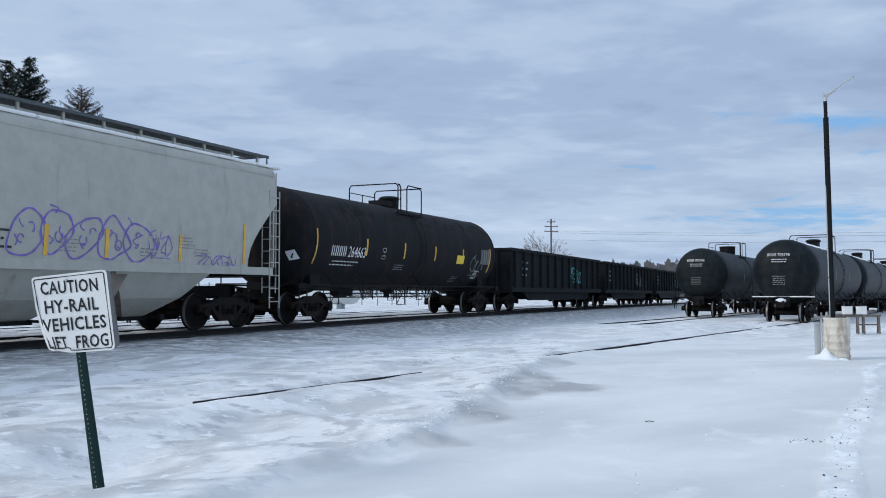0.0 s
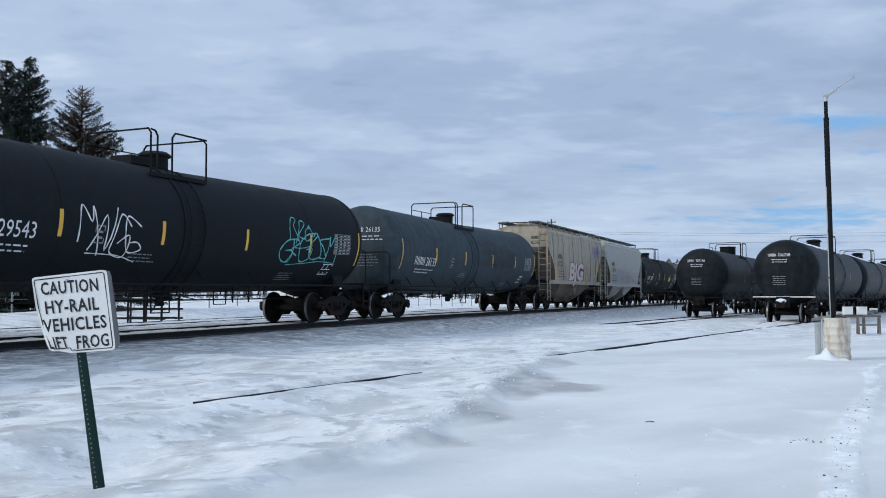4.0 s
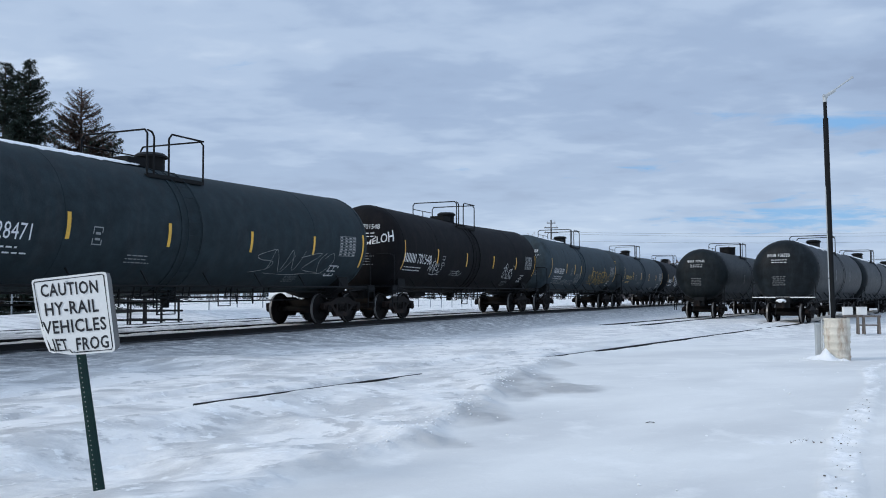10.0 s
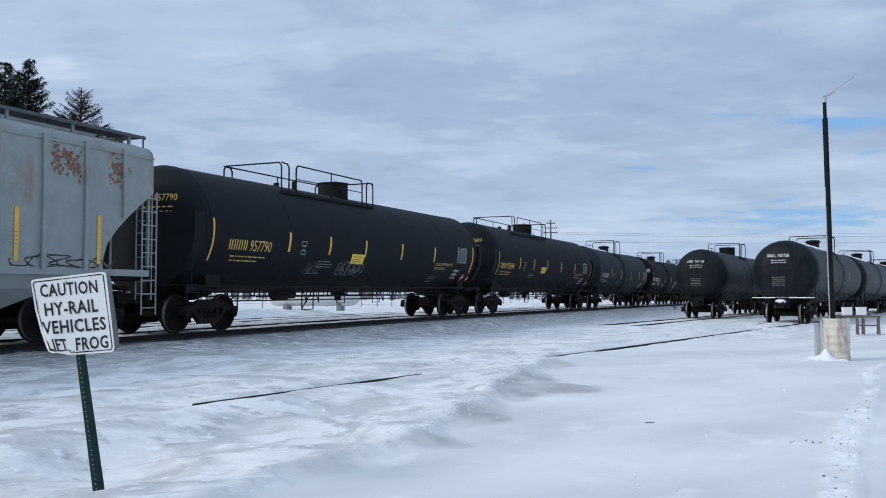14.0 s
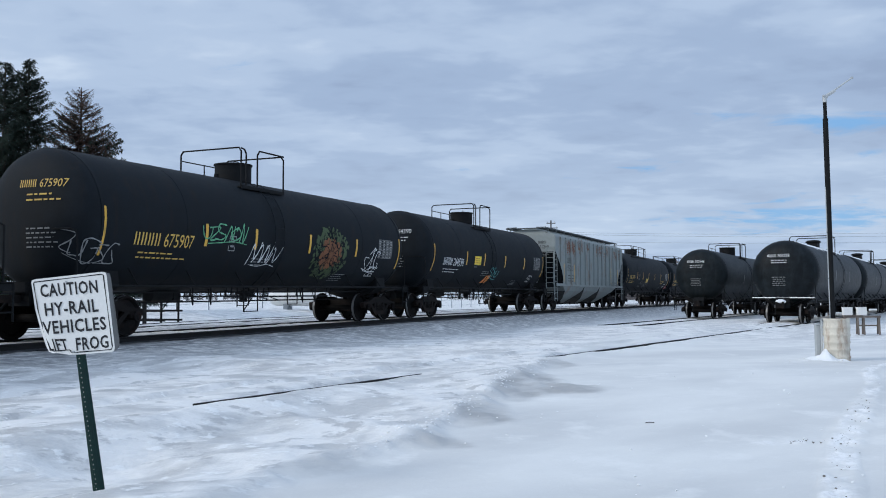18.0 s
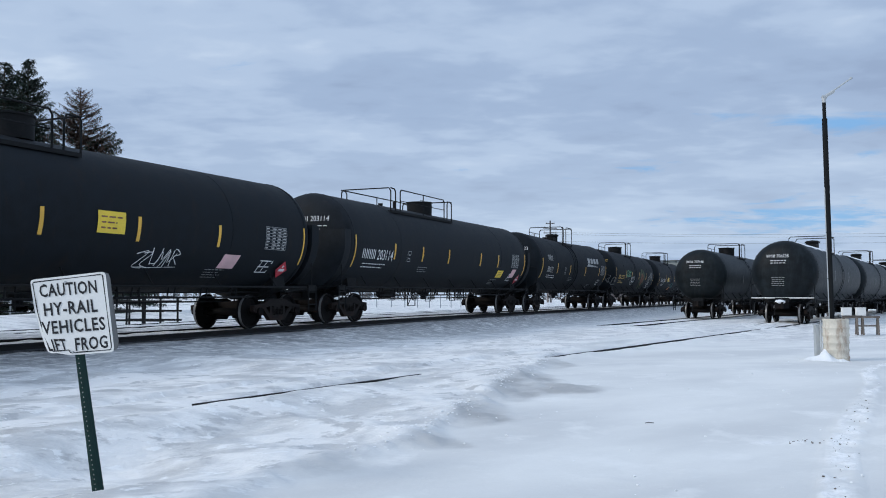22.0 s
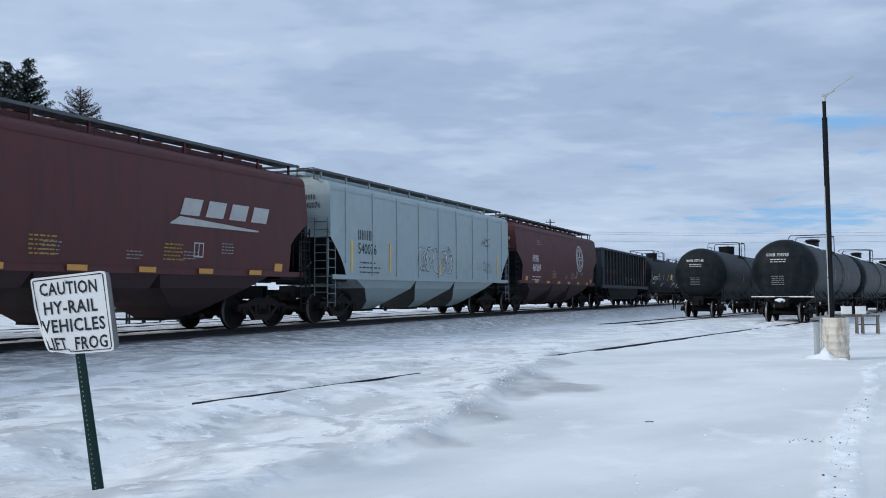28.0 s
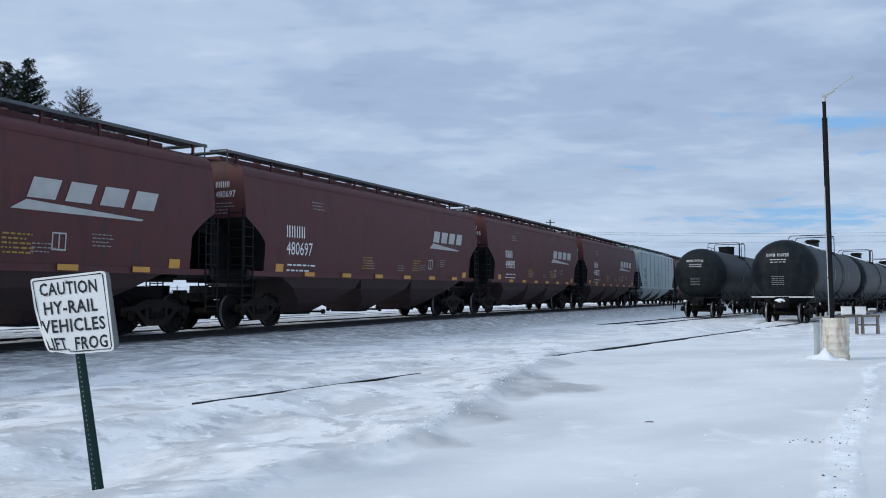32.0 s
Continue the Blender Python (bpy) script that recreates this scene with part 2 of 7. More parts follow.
# ---- mesh helpers ----
def box(bm, c, s, rz=0.0, tilt=None):
    """A box of size s round c, with its edges slightly rounded off by scale alone."""
    m4 = Matrix.Translation(c) @ (tilt.to_4x4() if tilt else Euler((0, 0, radians(rz))).to_matrix().to_4x4()) @ Matrix.Diagonal((*s, 1))
    bmesh.ops.create_cube(bm, size=1, matrix=m4)


def rod(bm, a, b, r, n=8, caps=True):
    a, b = Vector(a), Vector(b)
    d = b - a
    if d.length < 1e-6:
        return
    q = d.to_track_quat("Z", "Y").to_matrix().to_4x4()
    bmesh.ops.create_cone(bm, cap_ends=caps, segments=n, radius1=r, radius2=r, depth=d.length, matrix=Matrix.Translation((a + b) / 2) @ q)


def pipe(bm, pts, r, n=6):
    """One bent tube through the points, its rings square to the path."""
    P = [Vector(p) for p in pts]
    P = [p for i, p in enumerate(P) if i == 0 or (p - P[i - 1]).length > 1e-5]
    if len(P) < 2:
        return
    side = None
    rings = []
    for i, p in enumerate(P):
        d = ((P[min(i + 1, len(P) - 1)] - p).normalized() + (p - P[max(i - 1, 0)]).normalized()).normalized()
        if side is None:
            side = d.orthogonal().normalized()
        side = (side - d * side.dot(d)).normalized()
        up = d.cross(side)
        rings.append([p + (side * math.cos(2 * math.pi * k / n) + up * math.sin(2 * math.pi * k / n)) * r for k in range(n)])
    loft(bm, rings)


def lathe_y(bm, profile, n=40, centre=(0, 0, 0)):
    """Turns (y, radius) pairs round the Y axis."""
    rings = []
    for y, r in profile:
        if r < 1e-5:
            rings.append([bm.verts.new((centre[0], centre[1] + y, centre[2]))])
        else:
            rings.append([bm.verts.new((centre[0] + r * math.cos(2 * math.pi * i / n), centre[1] + y, centre[2] + r * math.sin(2 * math.pi * i / n))) for i in range(n)])
    for A, B in zip(rings, rings[1:]):
        for i in range(n):
            j = (i + 1) % n
            if len(A) == 1:
                f = [A[0], B[j], B[i]]
            elif len(B) == 1:
                f = [A[i], A[j], B[0]]
            else:
                f = [A[i], A[j], B[j], B[i]]
            bm.faces.new(f)


def loft(bm, rings, close_ends=True):
    """Joins rings (lists of equal length) into a skin."""
    R = [[bm.verts.new(p) for p in r] for r in rings]
    for A, B in zip(R, R[1:]):
        for i in range(len(A)):
            j = (i + 1) % len(A)
            bm.faces.new((A[i], A[j], B[j], B[i]))
    if close_ends:
        bm.faces.new(list(reversed(R[0])))
        bm.faces.new(R[-1])


def prism(bm, outline, axis, a, b):
    """Extrudes an outline of 2D points along an axis ('x', 'y' or 'z') from a to b."""
    def p(u, v, w):
        return {"x": (w, u, v), "y": (u, w, v), "z": (u, v, w)}[axis]
    loft(bm, [[p(u, v, a) for u, v in outline], [p(u, v, b) for u, v in outline]])


def finish(bm, smooth=0.0):
    bmesh.ops.recalc_face_normals(bm, faces=bm.faces)
    if smooth:
        for f in bm.faces:
            f.smooth = True
        for e in bm.edges:
            if len(e.link_faces) == 2 and e.calc_face_angle(0) > radians(smooth):
                e.smooth = False


def mesh_of(name, bm, material, smooth=0.0):
    finish(bm, smooth)
    me = bpy.data.meshes.new(name)
    bm.to_mesh(me)
    bm.free()
    me.materials.append(material)
    return me


def part(name, bm, material, parent, label="", smooth=0.0, at=None):
    """Links a bmesh, or a mesh that is already made, as one object under its thing or part."""
    me = bm if isinstance(bm, bpy.types.Mesh) else mesh_of(name, bm, material, smooth)
    ob = new(name, me)
    ob.parent = parent
    if at is not None:
        ob.matrix_basis = at
    return tagged(ob, label)


def thing(name, label, category, group="", at=None):
    ob = new(name)
    ob.empty_display_size = 0.3
    if at is not None:
        ob.matrix_basis = at
    return tagged(ob, label, category, group)


def single(name, bm, material, label, category, group="", kind="", smooth=0.0, at=None):
    me = bm if isinstance(bm, bpy.types.Mesh) else mesh_of(name, bm, material, smooth)
    ob = new(name, me)
    if at is not None:
        ob.matrix_basis = at
    return tagged(ob, label, category, group, kind)


def words(text, height, squeeze=1.0, lean=0.0, gap=1.0, bold=0.0):
    """Flat lettering in the built-in font as bare (points, faces), from u = 0 to the right and v = 0 up."""
    cu = bpy.data.curves.new("lettering", "FONT")
    cu.body, cu.size, cu.shear, cu.space_character = text, 1.0, lean, gap
    cu.resolution_u, cu.offset = 2, bold
    ob = bpy.data.objects.new("lettering", cu)
    scene.collection.objects.link(ob)
    me = bpy.data.meshes.new_from_object(ob.evaluated_get(bpy.context.evaluated_depsgraph_get()))
    pts = [(v.co.x, v.co.y) for v in me.vertices]
    faces = [tuple(p.vertices) for p in me.polygons]
    bpy.data.objects.remove(ob)
    bpy.data.curves.remove(cu)
    bpy.data.meshes.remove(me)
    if not pts:
        return [], []
    top, left = max(p[1] for p in pts), min(p[0] for p in pts)
    k = height / top
    return [((p[0] - left) * k * squeeze, p[1] * k) for p in pts], faces


# ---- ground ----
_rng = np.random.RandomState(5)
_LAT = _rng.rand(256, 256)


def vnoise(x, y):
    """Smooth value noise on a lattice, -1 to 1."""
    xi, yi = np.floor(x).astype(int), np.floor(y).astype(int)
    fx, fy = x - xi, y - yi
    fx, fy = fx * fx * (3 - 2 * fx), fy * fy * (3 - 2 * fy)
    g = lambda a, b: _LAT[a % 256, b % 256]
    v = (g(xi, yi) * (1 - fx) + g(xi + 1, yi) * fx) * (1 - fy) + (g(xi, yi + 1) * (1 - fx) + g(xi + 1, yi + 1) * fx) * fy
    return v * 2 - 1


def step(a, b, x):
    t = np.clip((x - a) / (b - a), 0, 1)
    return t * t * (3 - 2 * t)


B_AT, B_TURN = (-2.4, 44.1), 8.3
A_AT, A_TURN = (-8.6, 41.0), 5.5
YARD_Z = 0.33
SECOND_X = TRACK_X - 4.2


def rise(y):
    """The main line climbs gently past the camera and levels out beyond: metres above RAIL_Z at y."""
    d = np.asarray(y, float) - 24.0
    return np.where(d < 0, 0.20 * np.tanh(d / 25.0), 0.10 * (1 - np.exp(-np.clip(d, 0, 500) / 12.5)))


# the wind's grain on the snow, degrees right of the track
GRAIN = 36.0


def lateral(x, y, at, turn):
    """Signed distance to the right of a straight track through at that runs turn degrees right of +Y."""
    c, s = math.cos(radians(turn)), math.sin(radians(turn))
    return (x - at[0]) * c - (y - at[1]) * s


def ridge_x(y):
    """Where the ploughed edge of the snow pack runs beside the lot."""
    return np.interp(y, (4.0, 7.0, 8.4, 9.5, 11.9, 14.7, 17.5, 20.6, 26.0), (-4.75, -4.58, -4.27, -4.30, -4.5, -4.92, -5.3, -5.8, -6.0))


def height(x, y, masks=False):
    x, y = np.asarray(x, float), np.asarray(y, float)
    d = np.hypot(x, y)
    base = -0.12 + 0.39 * step(5.5, 17, d)
    # trampled snow pack towards the tracks ends in a ploughed edge beside the lot
    edge = ridge_x(y) + 0.10 * vnoise(y * 1.7, y * 0 + 6.5) + 0.09 * vnoise(y * 4.1, y * 0 + 2.5) + 0.04 * vnoise(x * 6, y * 9)
    ridge = x - edge
    along = step(3.0, 5.5, y) * (1 - step(19, 27, y))
    rough = 1 - step(-0.25, 0.35, ridge)
    # the pack's broken edge has slid out into the lot in four places
    slide = sum(a * np.exp(-((y - c) / w) ** 2) for c, w, a in ((5.6, 0.4, 0.40), (7.3, 0.45, 0.30), (8.75, 0.33, 0.45), (10.4, 0.6, 0.7), (13.1, 1.1, 1.25), (16.4, 0.8, 0.5)))
    run_out = 0.22 + slide
    brow = np.clip(0.25 + 0.9 * vnoise(x * 0.5 + 2, y * 0.9 + 3.4), 0.0, 1.0) + 0.4 * vnoise(x * 3.1, y * 2.9 + 8) + 0.15 * vnoise(x * 7.1, y * 6.9 + 8)
    z = base + along * ((0.070 + 0.105 * np.clip(slide, 0, 1)) * np.where(ridge > 0, np.exp(-np.clip(ridge, 0, 9) / (0.40 * run_out)), 1.0) + 0.060 * (0.4 + np.clip(slide, 0, 1)) * brow * np.exp(-((ridge + 0.12) / 0.20) ** 2))
    z = z + along * np.clip(slide * 2, 0, 1) * (1 - step(0.7, 1.1, ridge / run_out)) * step(-0.1, 0.1, ridge) * (0.016 * vnoise(x * 5.3, y * 4.1 + 11) + 0.012 * vnoise(x * 11, y * 9))
    z = z - 0.10 * np.exp(-((x + 6.0) ** 2 + (y - 6.1) ** 2) / 0.9)
    u = lateral(x, y, (0, 0), 8.0)
    fold = lambda a: 1 - 2 * np.abs(a)
    near = (0.5 + 0.5 * step(3, 7, d)) * (1 - 0.6 * step(30, 60, d))
    vn = vnoise
    # plates of refrozen snow drawn out along the wind's grain, soft swells between them
    cg, sg = math.cos(radians(GRAIN)), math.sin(radians(GRAIN))
    p, q = x * cg - y * sg, x * sg + y * cg
    crust = step(-0.04, 0.10, vn(p * 1.5 + 7, q * 0.55) + 0.35 * vn(p * 3.3, q * 1.3) + 0.12 * vn(p * 8.1, q * 3.9))
    ledge = step(-0.01, 0.06, vn(p * 2.9 + 3, q * 0.9 + 9) + 0.3 * vn(p * 6.3, q * 2.3))
    swell = 0.020 * vn(p * 0.9 + 20, q * 0.5) + 0.036 * crust * (0.6 + 0.4 * vn(p * 0.6 + 31, q * 0.4)) + 0.017 * ledge * np.clip(vn(p * 0.8 + 3, q * 0.5 + 2) + 0.5, 0, 1)
    creases = 0.024 * fold(vn(p * 2.2 + 3, q * 0.8 + 7)) * np.clip(vn(p * 0.5, q * 0.4 + 2) + 0.35, 0, 1) + 0.017 * fold(vn(p * 4.3 + 3, q * 1.5)) * np.clip(vn(p * 0.8 + 9, q * 0.5) + 0.45, 0, 1)
    close = 1 - step(9, 14, d)
    drift = close * (0.022 * vn(p * 2.0 + 4, q * 1.3) + 0.022 * fold(vn(p * 3.0, q * 1.7 + 5)) + 0.007 * vn(p * 7.3, q * 4.6))
    z = z + rough * near * (swell + creases + drift + 0.006 * vn(p * 9.9, q * 4.1))
    z = z + (1 - rough) * (0.014 * vn(x * 0.5, y * 0.4 + 40) + 0.005 * vn(x * 1.6, y * 1.4) + 0.022 * np.clip(vn(x * 3.1, y * 3.0 + 5) * vn(x * 0.6 + 3, y * 0.6) - 0.25, 0, 1) * (1 + vn(x * 9, y * 9)))
    # tyre track across the lot
    tr = x - np.interp(y, (5, 8.1, 10.2, 12.2, 14.7, 16.2, 17.1, 18.4, 20, 24), (-0.06, 0.0, 0.03, 0.23, 0.49, 0.50, 0.46, 0.65, 1.2, 3.5))
    on = step(2, 5, y) * (1 - step(19, 23, y))
    half = 0.155 + 0.02 * vn(y * 1.3, y * 0) - 0.045 * step(12.5, 14.5, y)
    lane = (1 - step(0.75, 1.15, np.abs(tr) / half)) * on
    spur = np.exp(-((y - 10.48 - 0.43 * x) / 0.10) ** 2) * step(-1.0, -0.6, x) * (1 - step(0.5, 0.9, x)) * np.clip(0.45 + 1.1 * vn(x * 5, y * 3), 0, 1)
    z = z + lane * (0.012 + 0.016 * vn(x * 15, y * 11) + 0.010 * vn(x * 7, y * 5)) + on * np.exp(-((np.abs(tr) - half) / 0.03) ** 2) * 0.022 * np.clip(0.6 + 0.8 * vn(x * 4, y * 1.7), 0, 2)
    z = z + spur * (0.02 + 0.025 * vn(x * 11, y * 9))
    # snow heaped at the drum
    z = z + (0.05 * np.exp(-((x + 0.45) ** 2 + (y - 19.4) ** 2) / 0.12)) * (1 + 0.35 * vnoise(x * 7, y * 7))
    # the main line's bed
    q = x - TRACK_X
    bed = 0.585 + rise(y) + 0.014 * vnoise(x * 3, y * 2.5) + 0.010 * vnoise(x * 7, y * 6)
    deep = 0.125 + 0.012 * vnoise(x * 2.3, y * 0.9)
    bed = bed + deep * (1 - step(0.58, 0.66, q)) * (1 - (1 - step(0.03, 0.09, np.abs(np.abs(q) - 0.74)))) * (1 - 0.8 * (1 - step(0.03, 0.10, np.abs(np.abs(q + 4.2) - 0.74))))
    w = 1 - step(1.3, 3.7 + 0.4 * vnoise(y * 0.25, y * 0 + 2), q)
    far = step(-7.6, -5.4, q)
    z = z * (1 - w * far) + bed * w * far
    # banks and the field behind
    beyond = step(9.0, 13.0, -q)
    bank = 0.55 + 0.35 * vnoise(x * 0.12, y * 0.1 + 5) + 0.12 * vnoise(x * 0.5, y * 0.5)
    z = z * (1 - beyond) + beyond * (0.25 + bank * np.exp(-((-q - 14.5) / 4.5) ** 2) + 0.1 * vnoise(x * 0.05, y * 0.05))
    # yard rails lie almost flush, in places under the snow
    l = lateral(x, y, B_AT, B_TURN)
    g = (1 - step(0.95, 1.8, np.abs(l))) * step(3, 7.5, y) * (1 - far * w)
    z = z * (1 - g) + g * (0.355 + 0.045 * (l < 0) + 0.035 * vnoise(u * 1.2 + 8, y * 0.5) + 0.022 * vnoise(u * 3.2, y * 1.3) + 0.010 * vnoise(u * 9, y * 4))
    bare = np.clip(1.6 * np.exp(-((l - 0.79) / 0.15) ** 2), 0, 1) * np.clip(step(6.0, 7.2, y) * (1 - step(11.0, 14.0, y)) + step(17.0, 18.0, y), 0, 1)
    bare = np.maximum(bare, np.exp(-((l + 0.754) / 0.2) ** 2) * step(36, 41, y))
    z = z * (1 - bare) + bare * (0.286 - 0.016 * step(14, 18, y) + 0.010 * vnoise(u * 3, y * 2.0))
    l = lateral(x, y, A_AT, A_TURN)
    g = (1 - step(1.2, 2.6, np.abs(l))) * step(28, 34, y) * (1 - far * w)
    z = z * (1 - g) + g * (0.352 - 0.07 * step(37, 40, y) + 0.02 * vnoise(u * 1.4 + 8, y * 0.55))
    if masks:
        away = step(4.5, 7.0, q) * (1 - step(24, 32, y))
        # slid faces on the lot side, to be darkened in colour
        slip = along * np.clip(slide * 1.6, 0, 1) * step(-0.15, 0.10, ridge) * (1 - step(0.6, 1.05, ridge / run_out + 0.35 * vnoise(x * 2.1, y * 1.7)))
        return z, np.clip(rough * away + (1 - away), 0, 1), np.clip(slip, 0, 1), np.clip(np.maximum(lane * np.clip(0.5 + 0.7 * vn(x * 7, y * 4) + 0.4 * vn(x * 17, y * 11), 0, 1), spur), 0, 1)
    return z


def ground_z(x, y):
    return float(height(np.array([x]), np.array([y]))[0])


def snow_material():
    M = bpy.data.materials.new("trodden snow")
    M.use_nodes = True
    nt = M.node_tree
    N, L = nt.nodes.new, nt.links.new
    b = nt.nodes["Principled BSDF"]
    tc, mp = N("ShaderNodeTexCoord"), N("ShaderNodeMapping")
    turned = N("ShaderNodeMapping")
    turned.inputs["Rotation"].default_value = (0, 0, radians(GRAIN))
    mp.inputs["Scale"].default_value = (1.3, 0.6, 1.0)
    L(tc.outputs["Object"], turned.inputs[0])
    L(turned.outputs[0], mp.inputs[0])

    def tex(scale, detail, rough, src=None):
        n = N("ShaderNodeTexNoise")
        L(src or mp.outputs[0], n.inputs["Vector"])
        n.inputs["Scale"].default_value, n.inputs["Detail"].default_value, n.inputs["Roughness"].default_value = scale, detail, rough
        return n.outputs[0]

    def rng(x, a, b_, c=0.0, d=1.0):
        n = N("ShaderNodeMapRange")
        L(x, n.inputs[0])
        for i, v in zip((1, 2, 3, 4), (a, b_, c, d)):
            n.inputs[i].default_value = v
        return n.outputs[0]

    def mixc(fac, a, c):
        n = N("ShaderNodeMix")
        n.data_type = "RGBA"
        L(fac, n.inputs[0])
        for i, v in ((6, a), (7, c)):
            if isinstance(v, tuple):
                n.inputs[i].default_value = (*v, 1)
            else:
                L(v, n.inputs[i])
        return n.outputs[2]

    def attr(name):
        n = N("ShaderNodeAttribute")
        n.attribute_name = name
        return n.outputs["Fac"]

    def times(a, c):
        n = N("ShaderNodeMath")
        n.operation = "MULTIPLY"
        L(a, n.inputs[0])
        L(c, n.inputs[1])
        return n.outputs[0]

    packed, slip_shade, churned = attr("packed"), attr("slip_shade"), attr("churned")
    # grey patches and streaks: ice, plus the crust ledges' shade painted in
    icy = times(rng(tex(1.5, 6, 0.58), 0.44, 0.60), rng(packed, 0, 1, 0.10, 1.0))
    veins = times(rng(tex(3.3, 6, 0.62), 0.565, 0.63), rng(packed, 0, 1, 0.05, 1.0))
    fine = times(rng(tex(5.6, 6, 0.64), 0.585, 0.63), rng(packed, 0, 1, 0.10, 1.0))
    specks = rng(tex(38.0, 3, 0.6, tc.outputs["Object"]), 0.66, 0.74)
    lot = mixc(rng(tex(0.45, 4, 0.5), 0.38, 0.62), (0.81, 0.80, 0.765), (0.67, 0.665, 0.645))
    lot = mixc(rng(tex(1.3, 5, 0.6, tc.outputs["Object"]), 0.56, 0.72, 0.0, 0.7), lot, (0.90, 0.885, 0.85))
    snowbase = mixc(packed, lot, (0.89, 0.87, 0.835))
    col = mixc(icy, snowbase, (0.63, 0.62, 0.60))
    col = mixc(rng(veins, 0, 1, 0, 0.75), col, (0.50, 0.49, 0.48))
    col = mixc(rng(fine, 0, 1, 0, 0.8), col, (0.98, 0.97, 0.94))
    # slid lumps: dirty snow, with the face's shade put into the colour
    col = mixc(times(slip_shade, rng(tex(2.2, 5, 0.6), 0.30, 0.55, 0.45, 1.0)), col, (0.43, 0.425, 0.415))
    col = mixc(times(churned, rng(tex(16.0, 5, 0.62, tc.outputs["Object"]), 0.36, 0.56, 0.25, 1.0)), col, (0.96, 0.95, 0.93))
    col = mixc(times(churned, rng(tex(9.0, 3, 0.6, tc.outputs["Object"]), 0.68, 0.74)), col, (0.28, 0.22, 0.17))
    col = mixc(rng(specks, 0, 1, 0, 0.05), col, (0.25, 0.24, 0.23))
    # cinders and spilt ballast beside the main line
    sep = N("ShaderNodeSeparateXYZ")
    L(tc.outputs["Object"], sep.inputs[0])
    dist = N("ShaderNodeMath")
    dist.operation = "ADD"
    dist.inputs[1].default_value = -TRACK_X
    L(sep.outputs[0], dist.inputs[0])
    ab = N("ShaderNodeMath")
    ab.operation = "ABSOLUTE"
    L(dist.outputs[0], ab.inputs[0])
    near_o, near_i = rng(ab.outputs[0], 5.2, 1.8), rng(ab.outputs[0], 0.78, 0.86)
    nm = N("ShaderNodeMath")
    nm.operation = "MULTIPLY"
    L(near_o, nm.inputs[0])
    L(near_i, nm.inputs[1])
    near = nm.outputs[0]
    grit = rng(tex(5.0, 6, 0.66), 0.62, 0.42)
    mul = N("ShaderNodeMath")
    mul.operation = "MULTIPLY"
    L(near, mul.inputs[0])
    L(grit, mul.inputs[1])
    col = mixc(rng(mul.outputs[0], 0, 1, 0, 0.88), col, (0.18, 0.18, 0.19))
    # dark strip hugging the rails: ballast with its shade painted in
    col = mixc(times(rng(ab.outputs[0], 1.08, 0.88), times(near_i, rng(tex(7.0, 4, 0.6), 0.62, 0.45, 0.3, 0.95))), col, (0.05, 0.048, 0.048))
    L(col, b.inputs["Base Color"])
    L(rng(icy, 0, 1, 0.75, 0.38), b.inputs["Roughness"])
    b.inputs["Specular IOR Level"].default_value = 0.4
    b.inputs["Subsurface Weight"].default_value = 0.0
    bp, bp2 = N("ShaderNodeBump"), N("ShaderNodeBump")
    bp.inputs["Strength"].default_value, bp.inputs["Distance"].default_value = 1.0, 0.075
    L(times(tex(2.8, 8, 0.61), rng(packed, 0, 1, 0.14, 1.0)), bp.inputs["Height"])
    bp2.inputs["Strength"].default_value, bp2.inputs["Distance"].default_value = 0.5, 0.02
    L(times(tex(13, 5, 0.6, tc.outputs["Object"]), rng(churned, 0, 1, 0.35, 2.2)), bp2.inputs["Height"])
    L(bp.outputs[0], bp2.inputs["Normal"])
    L(bp2.outputs[0], b.inputs["Normal"])
    return M


m_snow = snow_material()


def ground():
    def axis(lo, hi, fine_lo, fine_hi, stp, n_out):
        mid = np.arange(fine_lo, fine_hi + 1e-6, stp)
        k = np.linspace(0, 1, n_out + 1)[1:]
        up = fine_hi + (hi - fine_hi) * k ** 3.2 + stp * np.arange(1, n_out + 1) * (1 - k)
        dn = fine_lo - ((fine_lo - lo) * k ** 3.2 + stp * np.arange(1, n_out + 1) * (1 - k))
        return np.concatenate([dn[::-1], mid, up])
    xs = axis(-2500, 2500, -18.5, 6.0, 0.055, 80)
    ys = axis(-2500, 2500, 4.5, 24.0, 0.06, 120)
    X, Y = np.meshgrid(xs, ys)
    Z, packed, slip_shade, churned = height(X, Y, True)
    co = np.stack([X, Y, Z], -1).reshape(-1, 3)
    nx, ny = len(xs), len(ys)
    i = (np.arange(ny - 1)[:, None] * nx + np.arange(nx - 1)[None, :]).ravel()
    faces = np.stack([i, i + 1, i + nx + 1, i + nx], -1)
    me = bpy.data.meshes.new("ground")
    me.from_pydata(co.tolist(), [], faces.tolist())
    me.polygons.foreach_set("use_smooth", np.ones(len(faces), bool))
    for nm, val in (("packed", packed), ("slip_shade", slip_shade), ("churned", churned)):
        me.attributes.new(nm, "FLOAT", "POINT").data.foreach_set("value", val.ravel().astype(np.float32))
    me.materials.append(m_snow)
    tagged(new("ground", me), "snow covered yard, trodden and icy, with a ploughed ridge", "snow", kind="structure")


ground()


